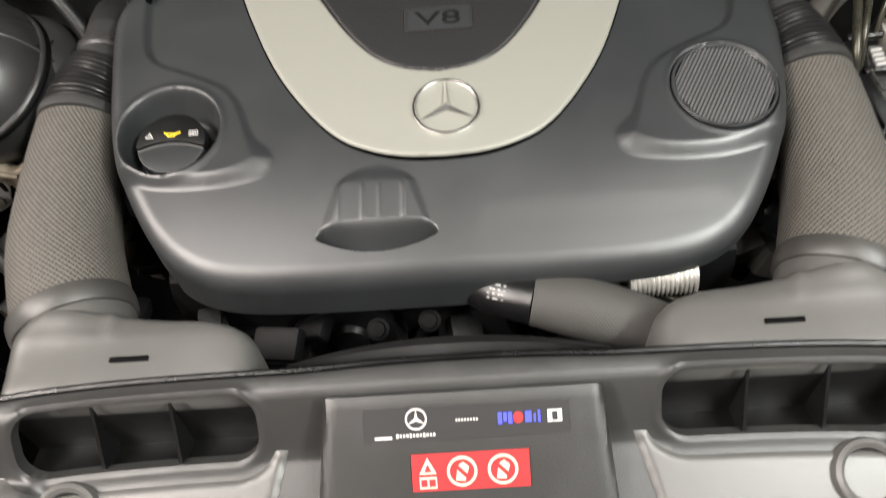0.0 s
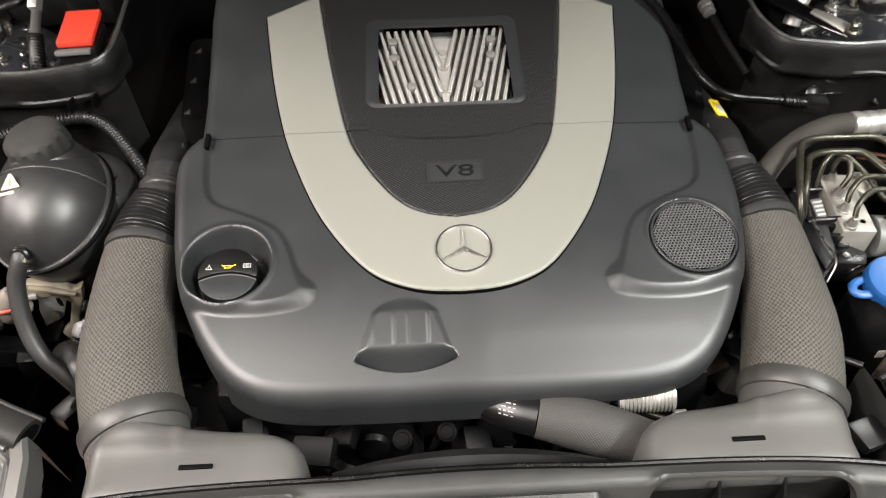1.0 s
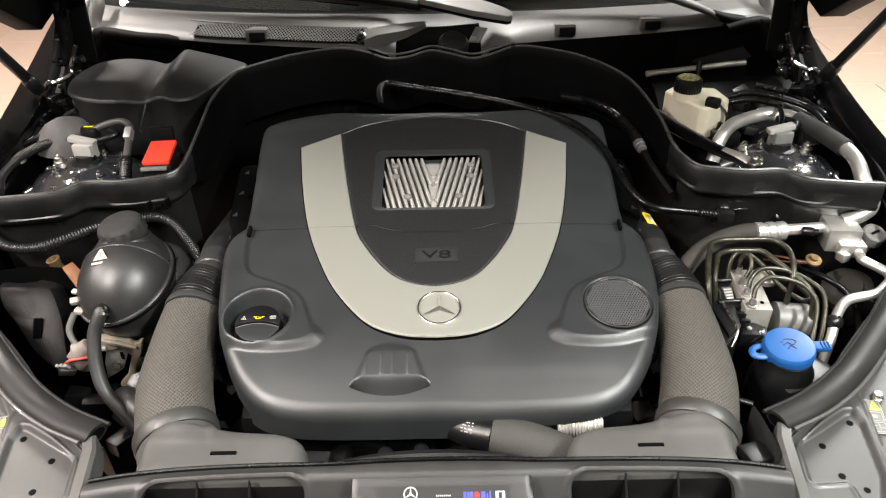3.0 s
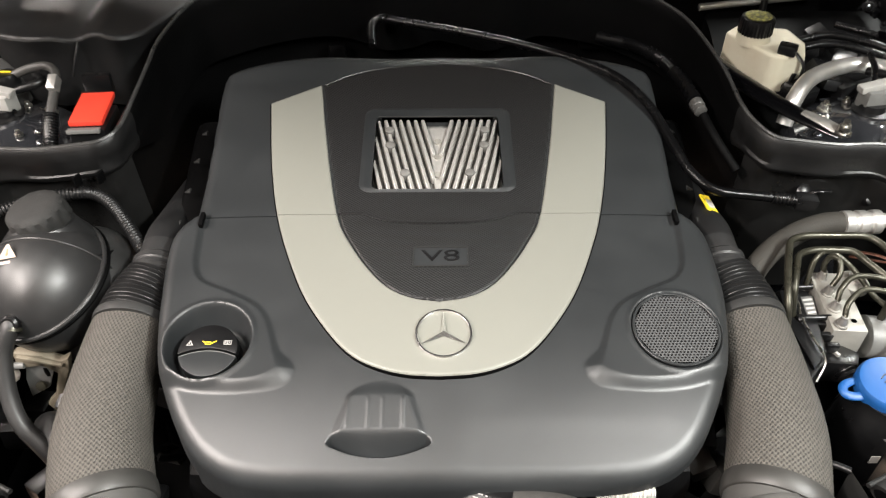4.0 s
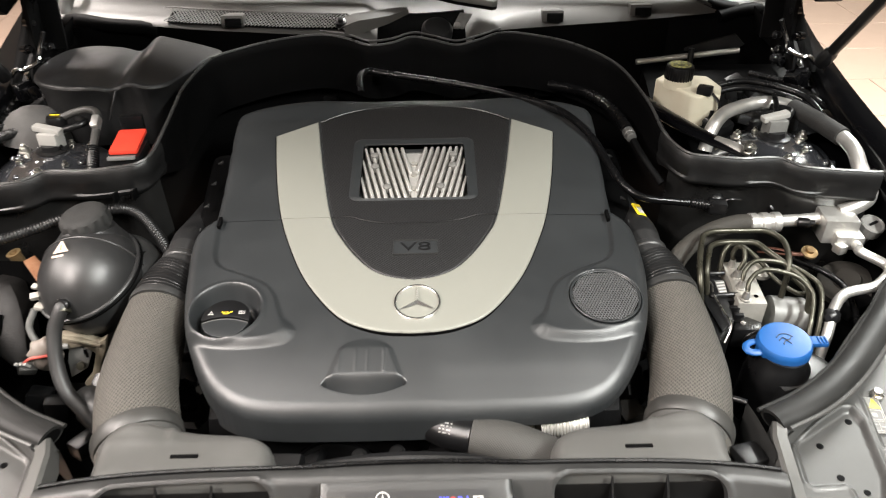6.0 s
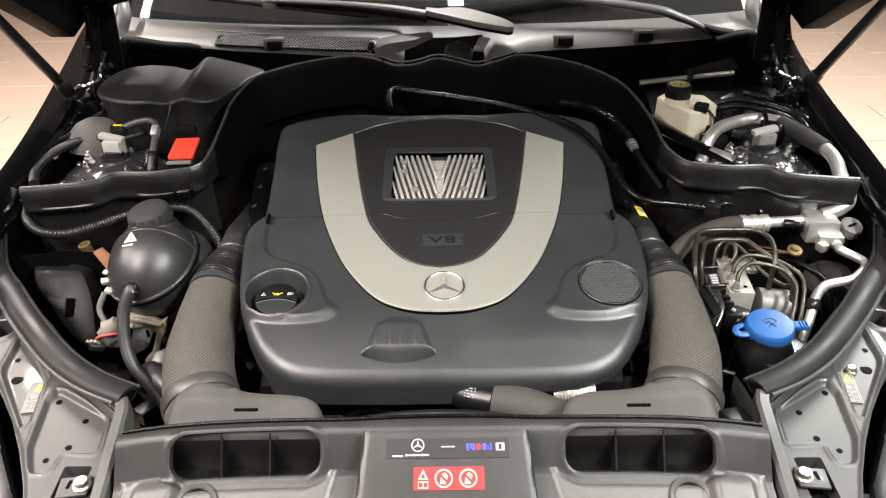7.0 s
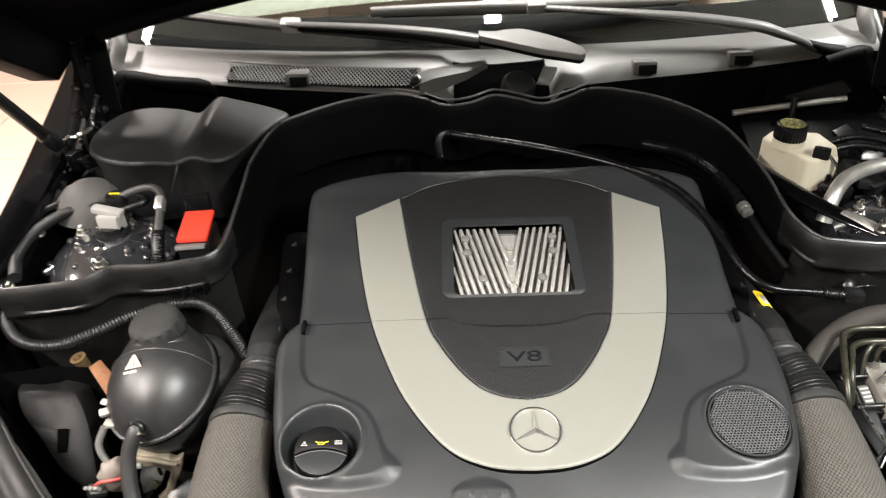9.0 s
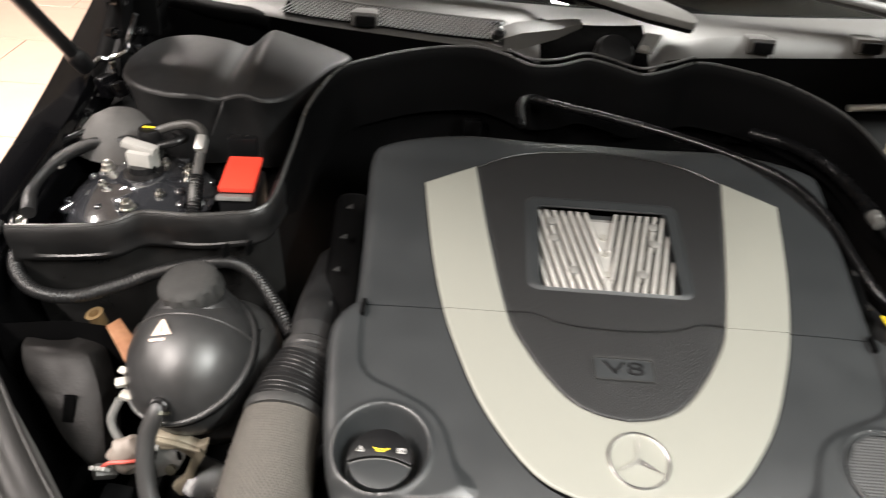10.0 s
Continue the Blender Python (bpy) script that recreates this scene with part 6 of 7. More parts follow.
# ---- right side of the bay ----
res = thing("brake_fluid_reservoir", (0.47, 1.20, 0.86), "yellowed white brake fluid reservoir with a dirty screw cap", "reservoir")
RP = [(0.438, 1.262), (0.462, 1.286), (0.542, 1.283), (0.554, 1.238), (0.538, 1.196), (0.500, 1.183), (0.484, 1.188)]
rb = prism(RP, 0.846, 0.910, 0.0055, seg=3)
for v in rb.verts:
    if v.co.z > 0.88:
        v.co.z -= 0.10 * max(0, 1.23 - v.co.y) + 0.22 * max(0, v.co.x - 0.515)
part("body", rb, WHITEP, res)
part("neck", lathe([(0.026, 0), (0.024, 0.012), (0.024, 0.02)], (0.474, 1.244, 0.902), segs=28), WHITEP, res)
part("cap", lathe([(0, 0.018), (0.020, 0.018), (0.0235, 0.016), (0.025, 0.012), (0.0255, -0.006), (0.024, -0.008)], (0.474, 1.244, 0.924), (0, 0, 1), 96, knurl=30, depth=0.0014), PLASTIC, res, "ribbed black cap")
part("cap_print", lathe([(0.0195, 0.0178), (0.0195, 0.0186), (0, 0.0186)], (0.474, 1.244, 0.924), (0, 0, 1), 32), OLIVE, res, "yellow print on the dirty cap")
part("plug", box((0.508, 1.196, 0.912), (0.026, 0.020, 0.016), 0.004, (0, 0, -30)), PLASTIC, res, "small black plug")
part("latch", sweep([(0.522, 1.196, 0.906), (0.534, 1.186, 0.890), (0.532, 1.184, 0.868), (0.520, 1.180, 0.852)], 0.004, 8, flat=0.5), PLASTIC, res)
part("side_mark", box((0.524, 1.1885, 0.866), (0.007, 0.003, 0.022), 0.001, (0, 10, 18)), PLASTIC, res, "black mark on the reservoir")
single("master_cylinder_brace", sweep([(0.405, 1.22, 0.885), (0.434, 1.165, 0.880), (0.48, 1.085, 0.876), (0.528, 1.022, 0.874)], [0.018, 0.018, 0.016, 0.012], 12, flat=0.45), PAINT, "glossy black diagonal brace bar with a bolt", "brace")
single("brace_end", sweep([(0.492, 1.068, 0.882), (0.510, 1.045, 0.881), (0.530, 1.018, 0.877)], [0.007, 0.010, 0.011], 12, flat=0.4), RODM, "bare steel end plate of the brace", "bracket")
single("brace_bolt", lathe([(0.011, 0), (0.011, 0.003), (0.008, 0.004), (0.0075, 0.012), (0.004, 0.013), (0.004, 0.02), (0, 0.021)], (0.526, 1.020, 0.878), segs=14), ZINC, "zinc plated nut on the brace end", "bolt")
single("wiper_link_rod", sweep([(0.44, 1.405, 0.889), (0.50, 1.408, 0.894), (0.645, 1.412, 0.907)], 0.0058, 12), RODM, "grey metal rod under the scuttle", "rod")
single("rod_post", sweep([(0.546, 1.398, 0.86), (0.546, 1.400, 0.90), (0.546, 1.402, 0.916)], 0.006, 10), PLASTIC, "black upright pin beside the rod", "pin")

single("sensor_cable", sweep([(0.607, 1.12, 0.890), (0.618, 1.15, 0.902), (0.628, 1.185, 0.904), (0.645, 1.215, 0.895), (0.68, 1.235, 0.88)], 0.0045, 10), RUBBER, "thin black cable lying over the aluminium pipe", "cable")
ac = thing("refrigerant_line", (0.6, 1.0, 0.8), "bare aluminium refrigerant line with a black foam sleeve", "pipe")
part("pipe", sweep([(0.496, 1.115, 0.835), (0.506, 1.128, 0.868), (0.530, 1.153, 0.884), (0.562, 1.176, 0.886), (0.605, 1.194, 0.887), (0.642, 1.188, 0.888), (0.663, 1.156, 0.888), (0.677, 1.108, 0.888), (0.690, 1.052, 0.887), (0.694, 1.015, 0.880), (0.694, 0.985, 0.864), (0.699, 0.960, 0.849), (0.690, 0.939, 0.838), (0.668, 0.930, 0.828), (0.648, 0.930, 0.820)], 0.0118, 16), ALU, ac)
part("foam_sleeve", sweep([(0.657, 1.170, 0.888), (0.669, 1.137, 0.888), (0.679, 1.100, 0.888), (0.690, 1.052, 0.887)], 0.0150, 18), FOAM, ac, "charcoal foam sleeve")
blk = box((0.640, 0.922, 0.806), (0.050, 0.058, 0.040), 0.003, (0, 0, -6))
box((0.648, 0.893, 0.796), (0.040, 0.030, 0.022), 0.003, (0, 0, -6), blk)
box((0.632, 0.876, 0.790), (0.016, 0.016, 0.014), 0.003, (0, 0, 20), blk)
part("block", blk, ALU, ac, "bright aluminium connector block")
part("block_bolt", lathe([(0.006, 0), (0.006, 0.010), (0, 0.011)], (0.648, 0.868, 0.800), (0, -1, 0.2), 12), ALU, ac)
part("straight_pipe", sweep([(0.615, 0.926, 0.812), (0.58, 0.922, 0.812), (0.53, 0.919, 0.812)], 0.0095, 16), ALU, ac)
part("crimp", lathe([(0.0115, 0), (0.0155, 0.002), (0.0155, 0.012), (0.0135, 0.014), (0.0135, 0.018), (0.0155, 0.020), (0.0155, 0.030), (0.0135, 0.032), (0.0135, 0.036), (0.0155, 0.038), (0.0155, 0.048), (0.012, 0.050)], (0.503, 0.916, 0.812), (1, 0.05, 0), 26), ALU, ac, "bright crimped ferrule")
part("rubber_hose", sweep([(0.515, 0.917, 0.812), (0.484, 0.916, 0.811), (0.444, 0.902, 0.807), (0.403, 0.874, 0.801), (0.372, 0.842, 0.785), (0.35, 0.80, 0.75)], 0.0140, 18), AGEDHOSE, ac, "dull brown-black rubber hose")
part("valve_cap", lathe([(0.006, -0.012), (0.0075, -0.010), (0.0075, 0.004), (0.005, 0.006), (0.005, 0.012), (0, 0.012)], (0.588, 0.908, 0.816), (1, -0.4, 0.1), 16), PLASTIC, ac)
part("thin_pipe", sweep([(0.656, 0.892, 0.798), (0.655, 0.872, 0.795), (0.654, 0.860, 0.794), (0.670, 0.838, 0.793), (0.676, 0.826, 0.792), (0.672, 0.812, 0.790), (0.655, 0.797, 0.786), (0.640, 0.789, 0.783), (0.608, 0.786, 0.778), (0.592, 0.778, 0.775), (0.574, 0.758, 0.768), (0.558, 0.730, 0.750), (0.540, 0.705, 0.72)], 0.0072, 14), ALU, ac, "thin bare aluminium pipe")
part("foil_clip", box((0.568, 0.750, 0.764), (0.026, 0.022, 0.022), 0.007, (30, 20, 40), seg=1), PLASTIC, ac, "crumpled black clip")
pr = thing("pressure_cap", (0.69, 0.912, 0.80), "round grey service port cap", "cap")
part("stem", lathe([(0.010, -0.03), (0.010, 0.0)], (0.690, 0.912, 0.798), (0.1, -0.35, 1), 18), GREYC, pr)
part("cap", lathe([(0.016, -0.014), (0.0185, -0.012), (0.0185, 0.004), (0.016, 0.006), (0.014, 0.004), (0, 0.004)], (0.690, 0.908, 0.809), (0.1, -0.35, 1), 36, knurl=24, depth=0.0008), SOCKET, pr)
part("slot", box((0.690, 0.906, 0.8145), (0.018, 0.004, 0.002), 0.0008, (18, 0, 30)), DULL, pr)

ab = thing("brake_hydraulic_unit", (0.46, 0.80, 0.72), "aluminium brake hydraulic unit with a black control box and bent pipes", "hydraulic unit")
AB = pose(0.4655, 0.806, 0.760, 2, 0, -4)
part("block", prism([(-0.0195, -0.044), (0.0190, -0.044), (0.0195, 0.050), (-0.0195, 0.050)], -0.05, 0.022, 0.0015, AB), CAST, ab, "machined aluminium block")
part("motor", lathe([(0.020, 0), (0.026, 0.003), (0.026, 0.05), (0.018, 0.06)], (0.502, 0.795, 0.736), (1, -0.1, -0.05), 28), SOCKET, ab, "grey motor housing")
part("control_box", prism([(0.396, 0.699), (0.421, 0.723), (0.432, 0.742), (0.440, 0.790), (0.448, 0.836), (0.423, 0.845), (0.404, 0.838), (0.392, 0.78)], 0.700, 0.770, 0.005), PLASTIC, ab, "black control box")
part("box_rim", prism([(0.404, 0.712), (0.420, 0.727), (0.428, 0.742), (0.436, 0.790), (0.443, 0.832), (0.424, 0.840), (0.408, 0.834), (0.400, 0.78)], 0.770, 0.7745, 0.002), PLASTIC, ab)
part("label", prism([(0.429, 0.822), (0.444, 0.824), (0.438, 0.793), (0.426, 0.791)], 0.7745, 0.7751, 0), LABELM, ab, "pale printed label")
for k in range(4):
    part("print_bar", prism([(0.430 - 0.0006 * k, 0.818 - 0.007 * k), (0.442 - 0.0012 * k, 0.8195 - 0.007 * k), (0.4415 - 0.0012 * k, 0.8165 - 0.007 * k), (0.4295 - 0.0006 * k, 0.815 - 0.007 * k)], 0.7751, 0.7755, 0), WHITEL, ab)
part("edge_wire", sweep([(0.419, 0.838, 0.778), (0.4175, 0.822, 0.779), (0.4205, 0.808, 0.779), (0.416, 0.788, 0.779), (0.417, 0.755, 0.778), (0.4185, 0.722, 0.777), (0.408, 0.706, 0.760)], 0.0013, 8), ZINC, ab, "bare steel retaining wire")
for x, y in ((0.4185, 0.837), (0.4165, 0.786)):
    part("wire_boss", lathe([(0.0055, -0.006), (0.0055, 0.002), (0.0035, 0.004), (0, 0.0045)], (x, y, 0.776), (0, -0.1, 1), 14), PLASTIC, ab)
    part("box_arm", sweep([(x + 0.004, y, 0.777), (x + 0.016, y - 0.001, 0.778), (x + 0.033, y, 0.778)], 0.0035, 10), PLASTIC, ab, "black arm to the block")
for k in range(3):
    part("box_rib", box((0.440, 0.750 + 0.016 * k, 0.766), (0.014, 0.006, 0.014), 0.002, (6, 0, -6)), PLASTIC, ab)
part("connector", prism([(0.430, 0.735), (0.440, 0.758), (0.458, 0.763), (0.475, 0.749), (0.466, 0.731)], 0.725, 0.758, 0.004), PLASTIC, ab, "black harness plug")
part("plug_clip", box((0.446, 0.747, 0.7600), (0.004, 0.010, 0.004), 0.001, (0, 0, 25)), GREYC, ab, "pale clip")
part("plug_boot", sweep([(0.456, 0.740, 0.745), (0.462, 0.722, 0.738), (0.468, 0.700, 0.72)], 0.014, 16, 8, ring=(0.006, 0.003)), PLASTIC, ab, "black ribbed boot")
for k in range(4):
    nx, ny = 0.4605 - 0.0022 * k, 0.846 - 0.0253 * k
    nut = part("pipe_nut", lathe([(0.0078, -0.002), (0.0078, 0.0005), (0.0055, 0.001), (0.0055, 0.006), (0.004, 0.008), (0.004, 0.012)], (nx, ny, 0.783), (0, -0.05, 1), 12), RODM, ab, "dull steel pipe nut")
PIPES = [
    [(0.400, 0.765, 0.74), (0.390, 0.775, 0.800), (0.396, 0.810, 0.822), (0.411, 0.850, 0.825), (0.421, 0.868, 0.825), (0.442, 0.876, 0.825), (0.480, 0.876, 0.825), (0.508, 0.875, 0.825), (0.522, 0.866, 0.824), (0.529, 0.845, 0.822), (0.525, 0.815, 0.812), (0.520, 0.800, 0.79), (0.520, 0.80, 0.75)],
    [(0.412, 0.785, 0.75), (0.408, 0.805, 0.800), (0.418, 0.835, 0.814), (0.428, 0.853, 0.815), (0.448, 0.861, 0.815), (0.476, 0.861, 0.815), (0.494, 0.857, 0.815), (0.505, 0.838, 0.813), (0.525, 0.808, 0.806), (0.545, 0.785, 0.79), (0.55, 0.775, 0.75)],
    [(0.4605, 0.846, 0.792), (0.4600, 0.850, 0.803), (0.4640, 0.850, 0.814), (0.4700, 0.842, 0.816), (0.4680, 0.828, 0.806), (0.4595, 0.821, 0.792)],
    [(0.440, 0.838, 0.780), (0.448, 0.852, 0.808), (0.468, 0.862, 0.812), (0.492, 0.845, 0.80), (0.510, 0.81, 0.785), (0.535, 0.79, 0.775), (0.553, 0.80, 0.77), (0.548, 0.83, 0.77)],
    [(0.456, 0.7954, 0.792), (0.462, 0.806, 0.806), (0.482, 0.818, 0.812), (0.52, 0.815, 0.808), (0.548, 0.797, 0.800), (0.558, 0.775, 0.792), (0.548, 0.740, 0.765), (0.535, 0.715, 0.72)],
    [(0.454, 0.770, 0.792), (0.460, 0.782, 0.806), (0.484, 0.797, 0.811), (0.520, 0.792, 0.806), (0.538, 0.778, 0.798), (0.542, 0.76, 0.788), (0.528, 0.725, 0.76), (0.516, 0.70, 0.72)],
]
for i, q in enumerate(PIPES):
    part("brake_pipe", sweep(q, 0.0042 if i < 2 else 0.0033, 10, 8), PIPE, ab, "olive coated steel brake pipe")
part("valve_collar", lathe([(0.018, -0.004), (0.018, 0.003), (0.012, 0.006), (0.010, 0.010), (0, 0.010)], (0.500, 0.842, 0.778), (0.1, -0.1, 1), 24), CAST, ab, "pale round pump end")
part("port", lathe([(0.003, 0.0), (0.003, 0.0006), (0, 0.0006)], (0.471, 0.776, 0.7815), (0, -0.03, 1), 12), VOID, ab, "small dark port hole")
gc = thing("ground_cable", (0.57, 0.90, 0.76), "braided copper ground strap with a ring lug", "cable")
part("strap", sweep([(0.525, 0.905, 0.775), (0.545, 0.890, 0.782), (0.562, 0.880, 0.782), (0.580, 0.878, 0.780)], 0.0028, 10, flat=0.5), COPPER, gc)
part("strap", sweep([(0.522, 0.900, 0.770), (0.540, 0.884, 0.778), (0.560, 0.876, 0.780), (0.580, 0.876, 0.779)], 0.0018, 8), COPPER, gc)
part("lug", lathe([(0.005, -0.002), (0.012, -0.002), (0.012, 0.002), (0.006, 0.003), (0.006, 0.008), (0, 0.008)], (0.590, 0.880, 0.781), (0, -0.3, 1), 16), BRASS, gc)

hn = thing("horn", (0.63, 0.84, 0.70), "black disc horn low beside the washer bottle", "horn")
part("disc", lathe([(0, 0.012), (0.018, 0.012), (0.022, 0.006), (0.036, 0.004), (0.042, 0.0), (0.042, -0.012), (0.02, -0.03)], (0.671, 0.891, 0.715), (-0.2, -0.3, 1), 36), AGEDHOSE, hn)
part("bracket", box((0.669, 0.852, 0.70), (0.05, 0.03, 0.03), 0.006, (10, 0, 30)), PLASTIC, hn)
single("wiring_cable", sweep([(0.575, 0.895, 0.76), (0.605, 0.85, 0.765), (0.63, 0.82, 0.75), (0.62, 0.76, 0.73), (0.59, 0.70, 0.70)], 0.005, 10), RUBBER, "thin black cable low beside the horn", "cable")
wb = thing("washer_bottle", (0.485, 0.69, 0.62), "black washer fluid bottle with a blue flip cap", "washer bottle")
part("bottle", lathe([(0.0, 0.012), (0.030, 0.012), (0.033, 0.0), (0.038, -0.008), (0.0425, -0.03), (0.044, -0.10)], (0.481, 0.690, 0.745), (0.0, -0.05, 1), 40), PLASTIC, wb, "black plastic bottle neck")
part("shoulder", box((0.50, 0.695, 0.69), (0.10, 0.085, 0.09), 0.02, (0, 0, 20)), PLASTIC, wb)
BM = pose(0.482, 0.697, 0.762, 4, -3, 0) @ Matrix.Diagonal((0.88, 0.88, 1, 1))
part("cap", lathe([(0, 0.010), (0.027, 0.011), (0.0320, 0.010), (0.0340, 0.007), (0.0348, 0.002), (0.0348, -0.006), (0.033, -0.008)], BM.translation, (-0.06, -0.08, 1), 48), BLUE, wb, "bright blue flip cap")
tab = prism([(0.036, -0.008), (0.062, -0.010), (0.064, 0.006), (0.036, 0.009)], -0.001, 0.006, 0.0015, BM)
part("tab", tab, BLUE, wb)
for k in range(3):
    part("tab_rib", prism(flat(0.0022, 0.014, 0.050 + 0.005 * k, -0.002), 0.005, 0.008, 0.0006, BM, seg=1), BLUE, wb)
part("loop", sweep([BM @ Vector(q) for q in ((-0.036, 0.010, 0), (-0.046, 0.008, 0.001), (-0.055, 0.002, 0.001), (-0.056, -0.006, 0), (-0.049, -0.010, -0.001), (-0.036, -0.011, -0.001))], 0.0048, 10, flat=0.6), BLUE, wb)
for q in ([(-0.012, 0.004), (-0.005, 0.010), (0.005, 0.010), (0.012, 0.004)], [(-0.010, -0.002), (-0.003, 0.003), (0.004, -0.002), (0.010, 0.004)], [(-0.006, -0.010), (0.0, -0.003), (0.006, -0.010)]):
    part("symbol", sweep([BM @ Vector((x, y, 0.0108)) for x, y in q], 0.0007, 6), BLACKL, wb, "moulded wiper symbol")
for k in range(2):
    part("print_bar", box((0.490, 0.6415, 0.712 - 0.010 * k), (0.026, 0.0015, 0.0025), 0), GREYC, wb)
part("print_bar", box((0.462, 0.643, 0.708), (0.010, 0.0015, 0.012), 0.002), GREYC, wb)

rk = thing("carrier_stay", (0.37, 0.55, 0.74), "black sheet metal stay beside the washer bottle", "bracket")
part("plate", loft([[(0.394, 0.592, 0.768), (0.395, 0.591, 0.700)], [(0.395, 0.565, 0.772), (0.396, 0.564, 0.705)], [(0.395, 0.535, 0.775), (0.396, 0.534, 0.71)], [(0.394, 0.505, 0.777), (0.395, 0.504, 0.72)]]), SLAM, rk)
part("stay_rod", sweep([(0.362, 0.604, 0.752), (0.378, 0.602, 0.764), (0.394, 0.591, 0.768)], 0.0035, 10), PLASTIC, rk)
part("rod", sweep([(0.352, 0.600, 0.76), (0.356, 0.58, 0.73), (0.358, 0.57, 0.68)], 0.004, 10), PLASTIC, rk)
part("foot", box((0.376, 0.525, 0.752), (0.034, 0.030, 0.012), 0.003, (0, 8, 20)), PLASTIC, rk)

for x, z, r in ((0.472, 0.822, 0.011), (0.560, 0.808, 0.007)):
    clip = thing("pipe_clip", (x, 0.972, z), "small black pipe clip on the partition wall", "clip", "clips on the partition wall")
    part("boss", lathe([(r, -0.012), (r, 0.004), (0.7 * r, 0.007), (0, 0.008)], (x, 0.968, z), (0.1, -0.8, 0.6), 18), PLASTIC, clip)
    part("tongue", sweep([(x + 0.6 * r, 0.964, z + 0.2 * r), (x + 1.6 * r, 0.960, z + 0.7 * r), (x + 3.0 * r, 0.962, z + 0.5 * r)], 0.003, 8, flat=0.6), PLASTIC, clip)
# hoses over the right rear of the engine
vh = thing("vacuum_hose", (0.2, 1.2, 0.9), "thin black vacuum hose running over the engine", "hose")
part("hose", sweep([(-0.098, 1.23, 0.905), (-0.100, 1.262, 0.922), (-0.086, 1.282, 0.925), (-0.055, 1.276, 0.922), (0.03, 1.250, 0.918), (0.115, 1.212, 0.916), (0.19, 1.165, 0.914), (0.245, 1.118, 0.910), (0.280, 1.065, 0.896), (0.300, 1.01, 0.876), (0.318, 0.962, 0.858), (0.345, 0.938, 0.848), (0.39, 0.935, 0.842), (0.435, 0.933, 0.838)], 0.0062, 12), RUBBER, vh)
part("connector", box((0.458, 0.931, 0.834), (0.026, 0.020, 0.018), 0.003, (0, 0, -10)), PLASTIC, vh)
part("ribbed_end", sweep([(0.415, 0.934, 0.840), (0.445, 0.932, 0.836)], 0.008, 12, ring=(0.005, 0.002)), PLASTIC, vh)
bh = thing("brake_booster_hose", (0.34, 1.15, 0.88), "black booster hose with a grey joint", "hose")
part("hose", sweep([(0.25, 1.29, 0.89), (0.295, 1.255, 0.893), (0.328, 1.205, 0.893), (0.345, 1.14, 0.891), (0.350, 1.09, 0.889)], 0.0095, 14), RUBBER, bh)
part("joint", lathe([(0.007, -0.012), (0.0095, -0.011), (0.0095, 0.0), (0.0085, 0.001), (0.0085, 0.009), (0.007, 0.010)], (0.350, 1.072, 0.888), (0.1, -1, -0.1), 16), GREY, bh, "grey plastic joint")
part("tail", sweep([(0.352, 1.055, 0.886), (0.362, 1.02, 0.872), (0.385, 0.985, 0.845)], 0.006, 12), DULL, bh)
for k, (a, b, c) in enumerate((((0.56, 1.29, 0.88), (0.62, 1.285, 0.892), (0.70, 1.23, 0.885)), ((0.55, 1.265, 0.878), (0.61, 1.262, 0.888), (0.69, 1.215, 0.88)), ((0.64, 1.33, 0.89), (0.69, 1.28, 0.89), (0.725, 1.20, 0.88)))):
    single("wiring_cable", sweep([a, b, c, (c[0] + 0.02, c[1] - 0.08, c[2] - 0.02)], 0.006, 10), RUBBER, "black cable behind the brake reservoir", "cable")
rng = random.Random(31)
cl2 = thing("relay_parts", (0.55, 1.22, 0.84), "dark brackets and plugs behind the strut tower", "engine part")
for k in range(16):
    part("bracket", box((rng.uniform(0.53, 0.70), rng.uniform(1.16, 1.36), rng.uniform(0.845, 0.865)), (rng.uniform(0.02, 0.05), rng.uniform(0.02, 0.05), rng.uniform(0.015, 0.03)), 0.004, (rng.uniform(-20, 20), rng.uniform(-20, 20), rng.uniform(-40, 40))), PLASTIC, cl2)


# ---- scuttle, windscreen, wipers ----
def scut_front(x):
    """Front edge of the scuttle panel along the car's width."""
    if x < 0:
        return float(np.interp(-x, (0, 0.1, 0.22, 0.42, 0.55, 0.70), (1.335, 1.342, 1.354, 1.392, 1.430, 1.475)))
    return float(np.interp(x, (0, 0.1, 0.22, 0.42, 0.55, 0.70), (1.335, 1.352, 1.372, 1.405, 1.435, 1.475)))


def glass_foot(x):
    return float(np.interp(abs(x), (0, 0.3, 0.5, 0.68, 0.80), (1.478, 1.496, 1.525, 1.570, 1.63)))


GZ, GS = 1.000, 0.50
sc = thing("scuttle_panel", (0, 1.42, 0.95), "dark plastic scuttle panel with a mesh air inlet", "scuttle panel")
rows = []
for x in np.linspace(-0.72, 0.72, 61):
    f, g = scut_front(x), glass_foot(x)
    dip = 0.012 * math.exp(-((x) / 0.10) ** 2) + 0.026 * float(smooth01(-0.095, -0.06, np.array(x)) * smooth01(0.125, 0.09, np.array(x)))
    # the driver-side half has a rolled front with a ridge
    rg = 0.009 * float(smooth01(0.12, 0.2, np.array(x)))
    rows.append([(x, f + 0.004, 0.93), (x, f, 0.972 - dip), (x, f + 0.006, 0.978 - dip), (x, f + 0.030, 0.983 - 0.8 * dip + rg), (x, f + 0.036, 0.984 - 0.8 * dip + rg), (x, f * 0.6 + g * 0.4, 0.985 - 0.6 * dip + rg), (x, g - 0.022, 0.995 - 0.5 * dip), (x, g + 0.004, GZ - 0.004)])
part("panel", loft([r[1:] for r in rows]), SCUTTLE, sc)
